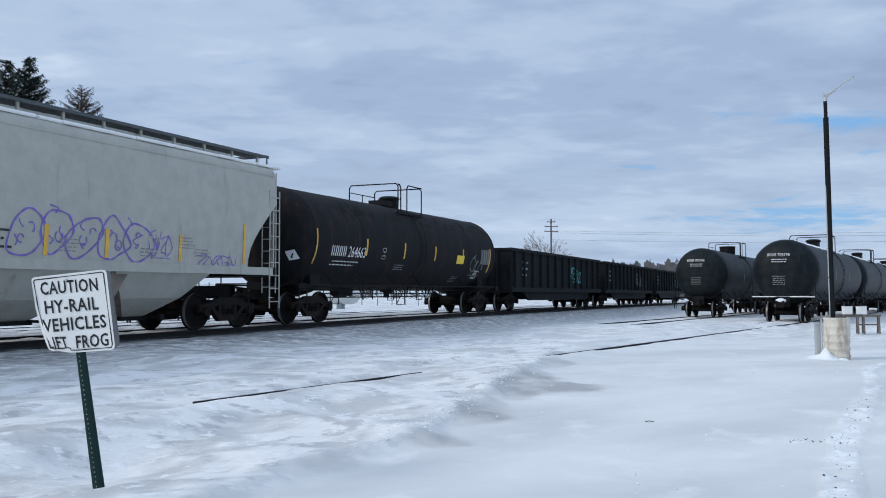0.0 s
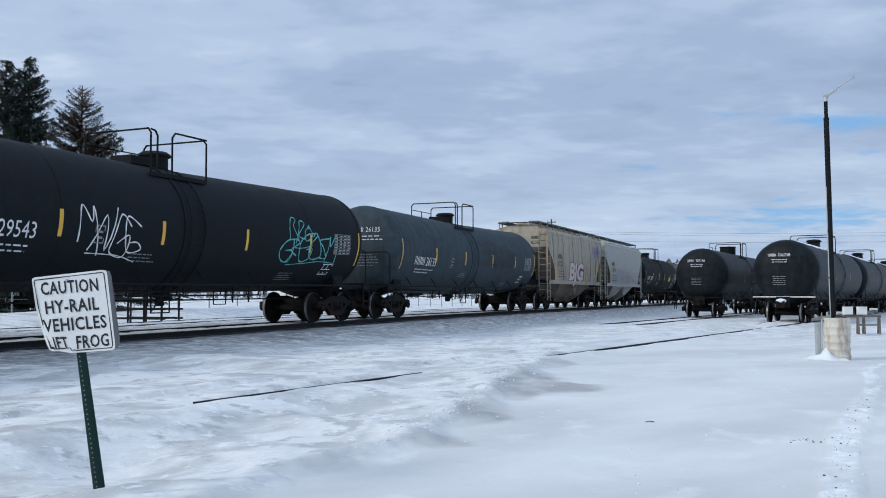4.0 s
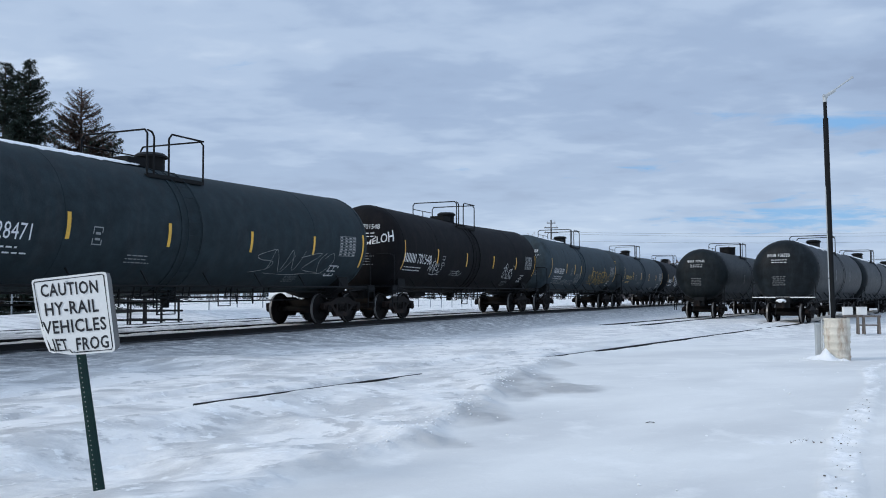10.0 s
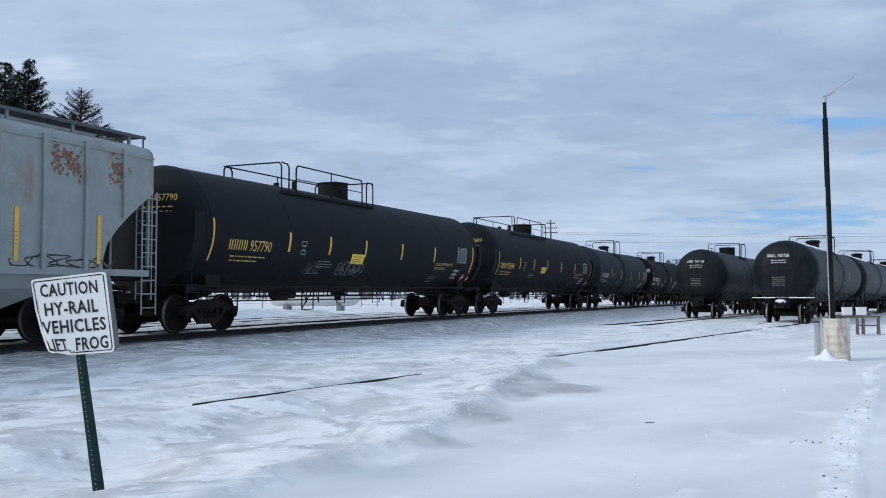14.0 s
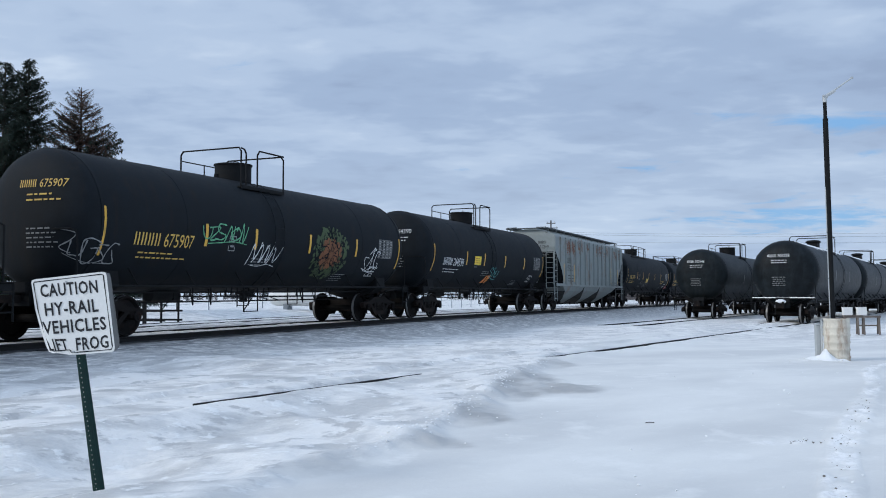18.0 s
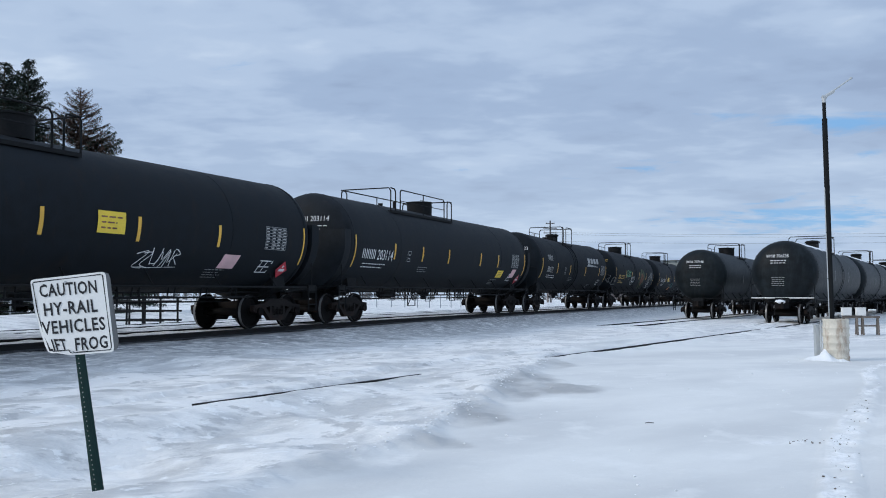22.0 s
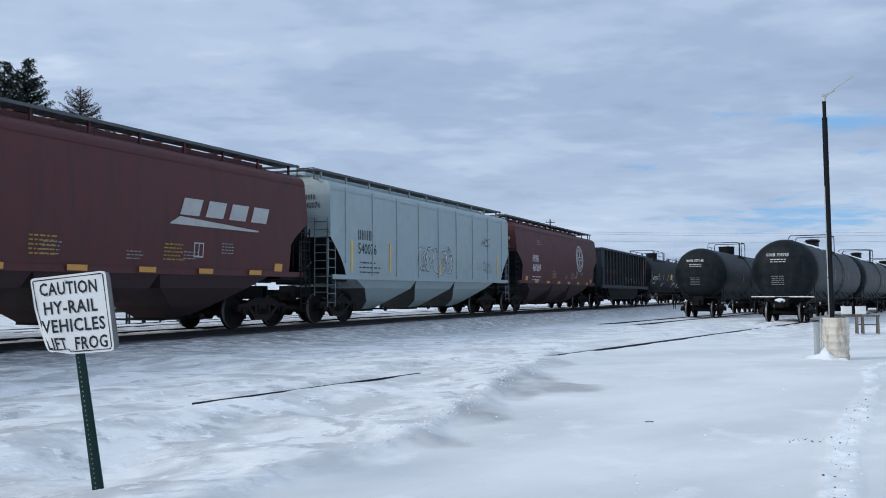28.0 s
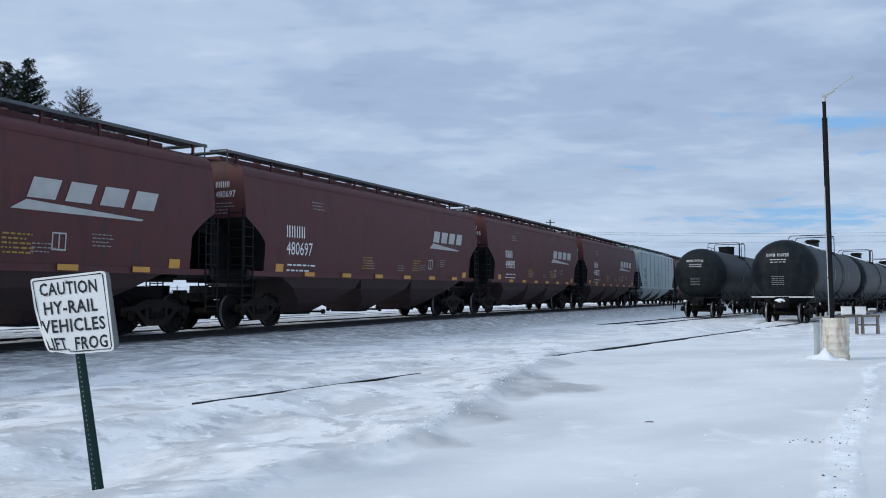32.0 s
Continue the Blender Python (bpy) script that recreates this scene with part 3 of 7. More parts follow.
def rail_mesh(name, a, b, top, material, buried=False, graded=False):
    """One rail from a to b with head, web and foot; its running surface at z = top, on the line's grade if so asked."""
    a, b = Vector((*a, top)), Vector((*b, top))
    d = (b - a).normalized()
    n = Vector((d.y, -d.x, 0))
    half = [(0.0, 0.0), (0.032, -0.004), (0.037, -0.014), (0.035, -0.036), (0.010, -0.048), (0.008, -0.128), (0.030, -0.146), (0.070, -0.158), (0.070, -0.172)]
    prof = half + [(-x, z) for x, z in reversed(half[1:])]
    bm = bmesh.new()
    stops = [a, b]
    if graded:
        stops = [Vector((a.x, y, top + float(rise(y)))) for y in (a.y, -80, -50, -30, -15, -5, 0, 5, 10, 15, 20, 24, 28, 33, 40, 50, 65, 90, b.y)]
    loft(bm, [[p + n * u + Vector((0, 0, v)) for u, v in prof] for p in stops])
    me = mesh_of(name, bm, material)
    me.materials.append(m_railtop)
    for f in me.polygons:
        if f.normal.z > 0.5 and not buried:
            f.material_index = 1
    return me


def straight_track(x, y0, y1, top, label):
    tr = tagged(thing("track", label, "railway track"), kind="structure")
    for s in (-0.754, 0.754):
        part("rail", rail_mesh("rail", (x + s, y0), (x + s, y1), top, m_rail, graded=True), None, tr)
    return tr


straight_track(TRACK_X, -420, 900, RAIL_Z, "main line track with dark rails on snowy ballast")
straight_track(SECOND_X, -420, 900, RAIL_Z - 0.02, "second track half buried in snow")


def yard_track(at, turn, back, ahead):
    c, s = math.cos(radians(turn)), math.sin(radians(turn))
    tr = tagged(thing("track", "yard track whose rails show through the snow", "railway track"), kind="structure")
    for o in (-0.754, 0.754):
        p = lambda d: (at[0] + o * c + d * s, at[1] - o * s + d * c)
        part("rail", rail_mesh("rail", p(back), p(ahead), YARD_Z, m_rail, True), None, tr)


yard_track(B_AT, B_TURN, -36.0, 160)
yard_track(A_AT, A_TURN, -2.5, 160)

# ---- railway cars ----
WHEEL_R = 0.457


def wheelset_mesh():
    bm = bmesh.new()
    for s in (1, -1):
        prof = [(0.0, 0.0), (0.0, 0.11), (-0.03, 0.13), (-0.055, 0.20), (-0.06, 0.36), (-0.02, 0.385), (0.0, 0.40), (0.0, 0.443), (-0.012, 0.452), (-0.09, WHEEL_R), (-0.105, 0.483), (-0.135, 0.480), (-0.14, 0.39), (-0.08, 0.36), (-0.09, 0.14), (-0.17, 0.12), (-0.17, 0.0)]
        b2 = bmesh.new()
        lathe_y(b2, prof, 32)
        m4 = Matrix.Translation((s * 0.80, 0, 0)) @ Euler((0, 0, radians(-90 * s))).to_matrix().to_4x4()
        bmesh.ops.transform(b2, matrix=m4, verts=b2.verts)
        me = bpy.data.meshes.new("tmp")
        b2.to_mesh(me)
        b2.free()
        bm.from_mesh(me)
        bpy.data.meshes.remove(me)
    rod(bm, (-0.62, 0, 0), (0.62, 0, 0), 0.085, 14)
    for s in (1, -1):
        rod(bm, (s * 0.80, 0, 0), (s * 1.08, 0, 0), 0.095, 14)
        rod(bm, (s * 1.08, 0, 0), (s * 1.13, 0, 0), 0.115, 14)
        for k in range(3):
            a = k * 2.094
            rod(bm, (s * 1.13, 0.06 * math.cos(a), 0.06 * math.sin(a)), (s * 1.145, 0.06 * math.cos(a), 0.06 * math.sin(a)), 0.02, 6)
    me = mesh_of("wheelset", bm, m_wheel, 35)
    me.materials.append(m_rim)
    for f in me.polygons:
        c = f.center
        r = math.hypot(c.y, c.z)
        if 0.446 < r < 0.458 and abs(c.x) > 0.70:
            f.material_index = 1
    return me


def frame_mesh(s):
    """Cast side frame of a truck with its two openings and the spring window."""
    bm = bmesh.new()
    x = s * 0.99
    t = 0.13
    arch = [(-1.12, 0.47), (-1.12, 0.62), (-0.72, 0.66), (-0.35, 0.80), (0.35, 0.80), (0.72, 0.66), (1.12, 0.62), (1.12, 0.47), (0.98, 0.44), (0.66, 0.52), (0.38, 0.60), (-0.38, 0.60), (-0.66, 0.52), (-0.98, 0.44)]
    prism(bm, arch, "x", x - t / 2, x + t / 2)
    tens = [(-0.72, 0.56), (-0.42, 0.28), (-0.34, 0.20), (0.34, 0.20), (0.42, 0.28), (0.72, 0.56), (0.58, 0.58), (0.34, 0.36), (-0.34, 0.36), (-0.58, 0.58)]
    prism(bm, tens, "x", x - t / 2 - 0.004, x + t / 2 + 0.004)
    for y in (-0.31, 0.31):
        box(bm, (x, y, 0.5), (t * 0.94, 0.11, 0.42))
    for y in (-0.889, 0.889):
        box(bm, (x, y, 0.50), (t + 0.03, 0.30, 0.16))
    return mesh_of("side_frame", bm, m_truck)


def spring_mesh():
    bm = bmesh.new()
    pts = [(0.075 * math.cos(a), 0.075 * math.sin(a), 0.0 + 0.21 * a / (2 * math.pi * 5)) for a in np.linspace(0, 2 * math.pi * 5, 41)]
    pipe(bm, pts, 0.017, 4)
    return mesh_of("spring", bm, m_truck)


MESH = {}


def shared(name, make, *a):
    key = (name, *a)
    if key not in MESH:
        MESH[key] = make(*a)
    return MESH[key]


def bolster_mesh():
    bm = bmesh.new()
    prism(bm, [(-1.05, 0.50), (-1.05, 0.66), (-0.3, 0.74), (0.3, 0.74), (1.05, 0.66), (1.05, 0.50), (0.3, 0.42), (-0.3, 0.42)], "y", -0.19, 0.19)
    rod(bm, (0, 0, 0.70), (0, 0, 0.86), 0.2, 16)
    for y in (-0.45, 0.45):
        rod(bm, (-0.7, y, 0.36), (0.7, y, 0.36), 0.045, 8)
        for x in (-0.75, 0.75):
            box(bm, (x, y * 0.98, 0.40), (0.10, 0.07, 0.34))
    return mesh_of("bolster", bm, m_truck)


WHEELSETS = []


def truck(car, y):
    bo = part("truck", shared("bolster", bolster_mesh), None, car, at=pose(0, y, 0))
    for s in (1, -1):
        part("side_frame", shared("side_frame", frame_mesh, s), None, bo)
        for k in (-0.14, 0.0, 0.14):
            part("spring", shared("spring", spring_mesh), None, bo, at=pose(s * 0.99, k * 1.15, 0.35))
    for k in (-0.889, 0.889):
        w = part("wheelset", shared("wheelset", wheelset_mesh), None, bo, "steel wheelset with a bright rim")
        w.matrix_parent_inverse = Matrix.Translation((0, k, WHEEL_R))
        WHEELSETS.append(w)
    return bo


def coupler_mesh():
    bm = bmesh.new()
    box(bm, (0, -0.42, 0), (0.14, 0.75, 0.16))
    loft(bm, [[(x, y, z) for x, y in ((-0.10, -0.10), (0.13, -0.10), (0.20, 0.02), (0.16, 0.13), (0.02, 0.05), (-0.05, 0.02), (-0.15, 0.13), (-0.19, 0.02))] for z in (-0.15, 0.15)])
    return mesh_of("coupler", bm, m_truck)


def ends(car, half, sill_in, wide=0.36):
    """Draft sill and coupler at both ends of a car of that half length."""
    for s in (1, -1):
        bm = bmesh.new()
        box(bm, (0, s * (half - 0.75 - sill_in / 2), 0.93), (wide, sill_in, 0.34))
        box(bm, (0, s * (half - 0.74), 0.92), (wide + 0.22, 0.05, 0.42))
        part("draft_sill", bm, m_steel, car)
        part("coupler", shared("coupler", coupler_mesh), None, car, at=pose(0, s * (half - 0.05), 0.86, 0, 0, 0 if s > 0 else 180))
        bm = bmesh.new()
        pts = [(0.28 * s, s * (half - 0.72), 0.84), (0.30 * s, s * (half - 0.5), 0.62), (0.26 * s, s * (half - 0.2), 0.42), (0.2 * s, s * (half - 0.02), 0.46)]
        pipe(bm, pts, 0.025, 6)
        part("brake_hose", bm, m_steel, car)


def ladder(bm, base, up, wide, n, r=0.014):
    """Two stiles and n rungs from base, along up, wide across."""
    base, up, wide = Vector(base), Vector(up), Vector(wide)
    for s in (0, 1):
        rod(bm, base + wide * s, base + up + wide * s, r * 1.3, 6)
    for k in range(n):
        o = base + up * ((k + 0.5) / n)
        rod(bm, o, o + wide, r, 6)


def shell_at(cfg, y):
    """Radius and centre height of the tank at y."""
    drop = cfg["sag"] * (1 - min(1.0, abs(y) / (cfg["tank"] / 2)))
    return cfg["R"], cfg["zc"] - drop


def head_curve(R):
    """Length along a dished head from its shoulder, how far it has run out, and its radius there."""
    t = np.linspace(0, 1.45, 60)
    y, r = DISH * np.sin(t), R * np.cos(t) ** 0.72
    return np.concatenate([[0], np.cumsum(np.hypot(np.diff(y), np.diff(r)))]), y, r


def on_tank(cfg, pts, proud=0.008):
    out = []
    for u, v in pts:
        R, zc = shell_at(cfg, u)
        a = (v - cfg["zc"]) / R
        past = abs(u) - cfg["tank"] / 2 + DISH
        if past > 0:
            # beyond the shoulder, follow the head's curve by length
            arc, y, r = head_curve(R)
            fall, R = float(np.interp(past, arc, y)), float(np.interp(past, arc, r))
            u = math.copysign(cfg["tank"] / 2 - DISH + fall + proud, u)
        out.append(((R + proud) * math.cos(a), u, zc + (R + proud) * math.sin(a)))
    return out


def on_flat(x_of, pts, proud=0.008):
    return [(x_of(v) + proud, u, v) for u, v in pts]


def grid_patch(u0, u1, v0, v1, nu, nv, lean=0.0):
    pts, faces = [], []
    for j in range(nv + 1):
        for i in range(nu + 1):
            v = v0 + (v1 - v0) * j / nv
            pts.append((u0 + (u1 - u0) * i / nu + lean * (v - v0), v))
    for j in range(nv):
        for i in range(nu):
            a = j * (nu + 1) + i
            faces.append((a, a + 1, a + nu + 2, a + nu + 1))
    return pts, faces


def decal(name, car, place, shapes, material, label="", proud=0.008):
    """Paint or tape: flat shapes [(points, faces)] laid on the side of a car by place(points, proud)."""
    V, F = [], []
    for k, (pts, faces) in enumerate(shapes):
        o = len(V)
        V += place(pts, proud + 0.00004 * (k % 100))
        F += [tuple(i + o for i in f) for f in faces]
    if not V:
        return None
    me = bpy.data.meshes.new(name)
    me.from_pydata(V, [], F)
    me.materials.append(material)
    ob = part(name, me, None, car, label)
    if name in ("small_print", "graffiti", "owner_mark", "chalk_marks", "stencil_box", "notice_print", "notice_table"):
        ob["kind"] = "stuff"
    return ob


def shift(shape, u, v):
    return [(p[0] + u, p[1] + v) for p in shape[0]], shape[1]


def bars(u, v, rows, wide, tall, rng, fill=0.55):
    """Rows of unreadable small print as short bars, from the top left (u, v)."""
    out = []
    for k in range(rows):
        x = u + rng.uniform(0, 0.06) * wide
        end = u + wide * rng.uniform(0.7, 1.0)
        while x < end:
            w = rng.uniform(0.5, 1.6) * tall * 2
            out.append(grid_patch(x, min(x + w, end), v - (k + 1) * tall * 1.9, v - (k + 1) * tall * 1.9 + tall * fill, 1, 1))
            x += w + tall * 0.8
    return out


def blocks(u, v, n, tall, squeeze=0.56, gap=0.22):
    """An owner's mark of n letters as plain blocks."""
    w = tall * squeeze
    out = []
    for k in range(n):
        x = u + k * w * (1 + gap)
        for o in (0.0, 0.58):
            out.append(grid_patch(x + w * o, x + w * (o + 0.24), v + tall * 0.04, v + tall * 0.96, 1, 2))
    return out, u + n * w * (1 + gap)


def stroke(pts, wide):
    """A spray-can line along flat points."""
    P, F = [], []
    n = len(pts)
    for i, (x, y) in enumerate(pts):
        a, b = pts[max(i - 1, 0)], pts[min(i + 1, n - 1)]
        dx, dy = b[0] - a[0], b[1] - a[1]
        l = math.hypot(dx, dy) or 1
        k = wide * 0.5 * (0.75 + 0.25 * math.sin(i * 1.7))
        P += [(x - dy / l * k, y + dx / l * k), (x + dy / l * k, y - dx / l * k)]
    for i in range(n - 1):
        F.append((2 * i, 2 * i + 1, 2 * i + 3, 2 * i + 2))
    return P, F


SIGNS = (
    ((0, 0), (0.05, 0.5), (0.12, 1), (0.5, 0.9), (0.15, 0.5), (0.6, 0.1)),
    ((0.8, 0.9), (0.3, 1), (0.05, 0.6), (0.3, 0.05), (0.8, 0.1), (0.75, 0.45), (0.45, 0.45)),
    ((0, 0), (0.3, 1), (0.55, 0.1), (0.85, 1)),
    ((0.1, 0.9), (0.15, 0.2), (0.45, 0), (0.75, 0.3), (0.8, 1)),
    ((0.4, 1), (0.05, 0.6), (0.35, 0.02), (0.8, 0.4), (0.45, 1), (0.3, 0.85)),
    ((0.75, 0.95), (0.2, 0.9), (0.25, 0.55), (0.7, 0.4), (0.6, 0.02), (0.05, 0.1)),
    ((0.1, 0), (0.15, 1), (0.4, 0.5), (0.7, 1), (0.8, 0)),
    ((0, 0.8), (0.8, 1), (0.15, 0.1), (0.9, 0)),
)


def curve_through(p, n=5):
    """Catmull-Rom points through p."""
    out = []
    for i in range(len(p) - 1):
        a, b, c, d = p[max(i - 1, 0)], p[i], p[i + 1], p[min(i + 2, len(p) - 1)]
        for k in range(n):
            t = k / n
            out.append(tuple(0.5 * (2 * b[j] + (c[j] - a[j]) * t + (2 * a[j] - 5 * b[j] + 4 * c[j] - d[j]) * t * t + (3 * b[j] - a[j] - 3 * c[j] + d[j]) * t ** 3) for j in (0, 1)))
    return out + [p[-1]]


def scrawl(u0, u1, v0, v1, n, wide, seed):
    """An unreadable sprayed tag: n looping signs side by side."""
    rng = random.Random(seed)
    out = []
    w, h = (u1 - u0) / n, v1 - v0
    for k in range(n):
        g = rng.choice(SIGNS)
        lean, tall, lift = rng.uniform(-0.1, 0.35), rng.uniform(0.65, 1.0), rng.uniform(-0.06, 0.12)
        pts = [(u0 + w * (k - 0.08) + w * 1.7 * (q[0] - 0.2 + rng.uniform(-0.15, 0.15)) + lean * w * q[1], v0 + h * (lift + tall * (q[1] + rng.uniform(-0.16, 0.16)))) for q in g]
        out.append(stroke(curve_through(pts), wide * 0.7))
    if n > 2:
        out.append(stroke(curve_through([(u0 + (u1 - u0) * q, v0 - h * 0.08 + h * 0.1 * rng.uniform(-1, 1)) for q in (0.1, 0.4, 0.7, 1.0)]), wide * 0.5))
    return out


DISH = 0.60


def tank_car(label, cfg, length, lettering=None):
    """A tank car that runs along its own Y; origin at its middle on top of the rails."""
    c = dict(R=1.53, zc=2.53, sag=0.10, tank=length - 1.55, paint=m_black, band=True, rail="short", dome="round", ladder=True, shield=False, grab=2.28, grab_in=0.55, tape=m_yellow, stripes=(-7.5, -4.5, -1.6, 1.5, 4.5, 7.4))
    c.update(cfg)
    car = thing("tank_car", label, "tank car", c.get("group", "cars of the moving train"))
    half, T, R, zc = length / 2, c["tank"], c["R"], c["zc"]
    # shell with dished heads
    bm = bmesh.new()
    n = 56
    dish = DISH
    prof = []
    for k in range(9):
        a = math.pi / 2 * k / 8
        prof.append((-T / 2 + dish * (1 - math.sin(a)) if k else -T / 2 + dish, 0))
    ys = [-T / 2 + dish - dish * math.cos(math.pi / 2 * k / 8) for k in range(9)]
    rs = [R * math.sin(math.pi / 2 * k / 8) ** 0.72 for k in range(9)]
    body = np.linspace(-T / 2 + dish, T / 2 - dish, 14)[1:-1].tolist() + [0.0]
    stations = list(zip(ys, rs)) + [(y, R) for y in sorted(body)] + [(-y, r) for y, r in reversed(list(zip(ys, rs)))]
    rings = []
    for y, r in stations:
        z0 = shell_at(c, y)[1]
        if r < 1e-4:
            rings.append([bm.verts.new((0, y, z0))])
        else:
            rings.append([bm.verts.new((r * math.cos(2 * math.pi * i / n), y, z0 + r * math.sin(2 * math.pi * i / n))) for i in range(n)])
    for A, B in zip(rings, rings[1:]):
        for i in range(n):
            j = (i + 1) % n
            bm.faces.new([A[0], B[j], B[i]] if len(A) == 1 else [A[i], A[j], B[0]] if len(B) == 1 else [A[i], A[j], B[j], B[i]])
    part("tank", bm, c["paint"], car, smooth=50)

    def hoop(name, y, w, proud, a0=0.0, a1=2 * math.pi, mt=None):
        b = bmesh.new()
        k = 48
        loops = []
        for dy, o in ((-w / 2, -0.02), (-w / 2, proud), (w / 2, proud), (w / 2, -0.02)):
            Rr, z0 = shell_at(c, y + dy)
            loops.append([b.verts.new(((Rr + o) * math.cos(a0 + (a1 - a0) * i / k), y + dy, z0 + (Rr + o) * math.sin(a0 + (a1 - a0) * i / k))) for i in range(k + 1)])
        for A, B in zip(loops, loops[1:]):
            for i in range(k):
                b.faces.new((A[i], A[i + 1], B[i + 1], B[i]))
        return part(name, b, mt or c["paint"], car, smooth=40)

    if c["band"]:
        for y in (c.get("mid", -0.5) - 0.36, c.get("mid", -0.5) + 0.36):
            hoop("jacket_band", y, 0.10, 0.022)
    for y in (-T / 2 + dish + 0.05, T / 2 - dish - 0.05):
        hoop("head_seam", y, 0.07, 0.012)
    for y in c.get("seams", (-T * 0.28, T * 0.28)):
        hoop("jacket_seam", y, 0.04, 0.006)
    # saddles over the trucks
    for s in (1, -1):
        b = bmesh.new()
        yb = s * (half - 2.05)
        prism(b, [(-1.08, 1.50), (-1.12, 1.12), (-0.8, 0.92), (-0.3, 0.78), (0.3, 0.78), (0.8, 0.92), (1.12, 1.12), (1.08, 1.50), (0.7, 1.25), (-0.7, 1.25)], "y", yb - 0.28, yb + 0.28)
        part("saddle", b, m_steel, car)
        b = bmesh.new()
        box(b, (0, s * (half - 1.75), 1.10), (0.62, 2.3, 0.22))
        part("stub_sill", b, m_steel, car)
        # end platform with grab rail
        b = bmesh.new()
        yp = s * (half - 0.86)
        box(b, (0, yp, 1.16), (2.9, 0.42, 0.035))
        for sx in (1, -1):
            box(b, (sx * 1.42, yp, 1.09), (0.06, 0.44, 0.14))
            rod(b, (sx * 1.25, s * (half - 2.0), 1.0), (sx * 1.42, yp, 1.12), 0.035, 6)
            ladder(b, (sx * 1.45, yp - 0.2, 0.45), (0, 0, 0.70), (0, 0.4, 0), 2, 0.016)
        part("end_platform", b, m_steel, car)
        b = bmesh.new()
        for sx in (1, -1):
            pipe(b, [(sx * 1.42, yp, 1.16), (sx * 1.42, yp, c["grab"] - 0.23), (sx * 1.40, yp + s * 0.02, c["grab"] - 0.06), (sx * 1.25, yp + s * 0.02, c["grab"]), (sx * c["grab_in"], yp + s * 0.02, c["grab"])], 0.02)
        if c["grab_in"] < 1:
            pipe(b, [(-0.55, yp + s * 0.02, c["grab"]), (0.55, yp + s * 0.02, c["grab"])], 0.02)
        part("end_handrail", b, m_steel, car)
        if c["shield"]:
            b = bmesh.new()
            k = 28
            outer = [((R + 0.03) * math.cos(math.pi + math.pi * i / k), zc - 0.06 + (R - 0.05) * math.sin(math.pi + math.pi * i / k)) for i in range(k + 1)]
            prism(b, [(outer[0][0], zc + 0.35)] + outer + [(outer[-1][0], zc + 0.35)], "y", s * (T / 2 - 0.34), s * (T / 2 + 0.02))
            part("head_shield", b, c["paint"], car)
    # long side rail and hangers
    for sx in (1, -1):
        b = bmesh.new()
        z, x = c.get("siderail", 1.12), 1.40
        pipe(b, [(sx * x, -half + 0.9, z), (sx * x, half - 0.9, z)], 0.026, 8)
        for y in np.linspace(-half + 2.6, half - 2.6, 7):
            rod(b, (sx * x, y, z), (sx * 1.1, y, 1.55), 0.018, 6)
        part("side_handrail", b, m_steel, car)
        b = bmesh.new()
        reach = half - 3.6 if c["rail"] == "long" else 2.4
        pipe(b, [(sx * 1.30, -reach, z - 0.26), (sx * 1.30, reach, z - 0.26)], 0.022, 6)
        k = -reach
        while k <= reach + 0.01:
            for o in (-0.11, 0.11):
                rod(b, (sx * 1.30, k + o, z - 0.27), (sx * 1.36, k + o, z + 0.02), 0.020, 6)
            k += 1.15 if c["rail"] == "long" else 1.6
        for k in (-reach * 0.62,):
            pipe(b, [(sx * 1.34, k - 0.3, z), (sx * 1.34, k - 0.3, 0.48), (sx * 1.34, k + 0.3, 0.48), (sx * 1.34, k + 0.3, z)], 0.020, 6)
            rod(b, (sx * 1.34, k - 0.3, 0.50), (sx * 1.34, k + 0.3, z - 0.05), 0.016, 6)
        part("lower_rail", b, m_steel, car)
    # brake gear and outlet underneath
    b = bmesh.new()
    pipe(b, [(0.62, -half + 1.6, 0.98), (0.62, half - 1.6, 0.98)], 0.022, 6)
    pipe(b, [(0.25, -half + 3.2, 0.74), (0.25, half - 3.2, 0.74)], 0.02, 6)
    for y in (-2.9, -2.2, 2.1, 2.8):
        for z0 in (0.74,):
            rod(b, (0.62, y, 1.22), (0.62, y, 0.66), 0.02, 6)
            rod(b, (0.25, y + 0.3, 1.22), (0.62, y, 0.66), 0.016, 6)
    for y in (-1.1, 1.3):
        pipe(b, [(0.62, y, 1.2), (0.62, y, 0.62), (0.62, y + 0.5, 0.62), (0.62, y + 0.5, 1.2)], 0.018, 6)
    part("brake_rigging", b, m_steel, car)
    b = bmesh.new()
    rod(b, (0.1, -3.9, 0.92), (0.1, -3.2, 0.92), 0.17, 16)
    box(b, (0.1, -3.0, 0.90), (0.22, 0.24, 0.24))
    part("brake_cylinder", b, m_steel, car)
    b = bmesh.new()
    z0 = zc - R - c["sag"]
    rod(b, (0, 0, z0 + 0.08), (0, 0, z0 - 0.10), 0.24, 18)
    rod(b, (0, 0, z0 - 0.08), (0, 0, z0 - 0.30), 0.11, 12)
    box(b, (0, 0.3, z0 - 0.1), (0.2, 0.12, 0.14))
    part("outlet_valve", b, m_steel, car)
    # platform, railing and fittings on top
    top = zc + R - c["sag"]
    long_rail = c["rail"] == "long"
    hl = 2.72 if long_rail else 0.98
    mid = c.get("mid", -2.1 if long_rail else -0.5)
    deck = top - 0.27
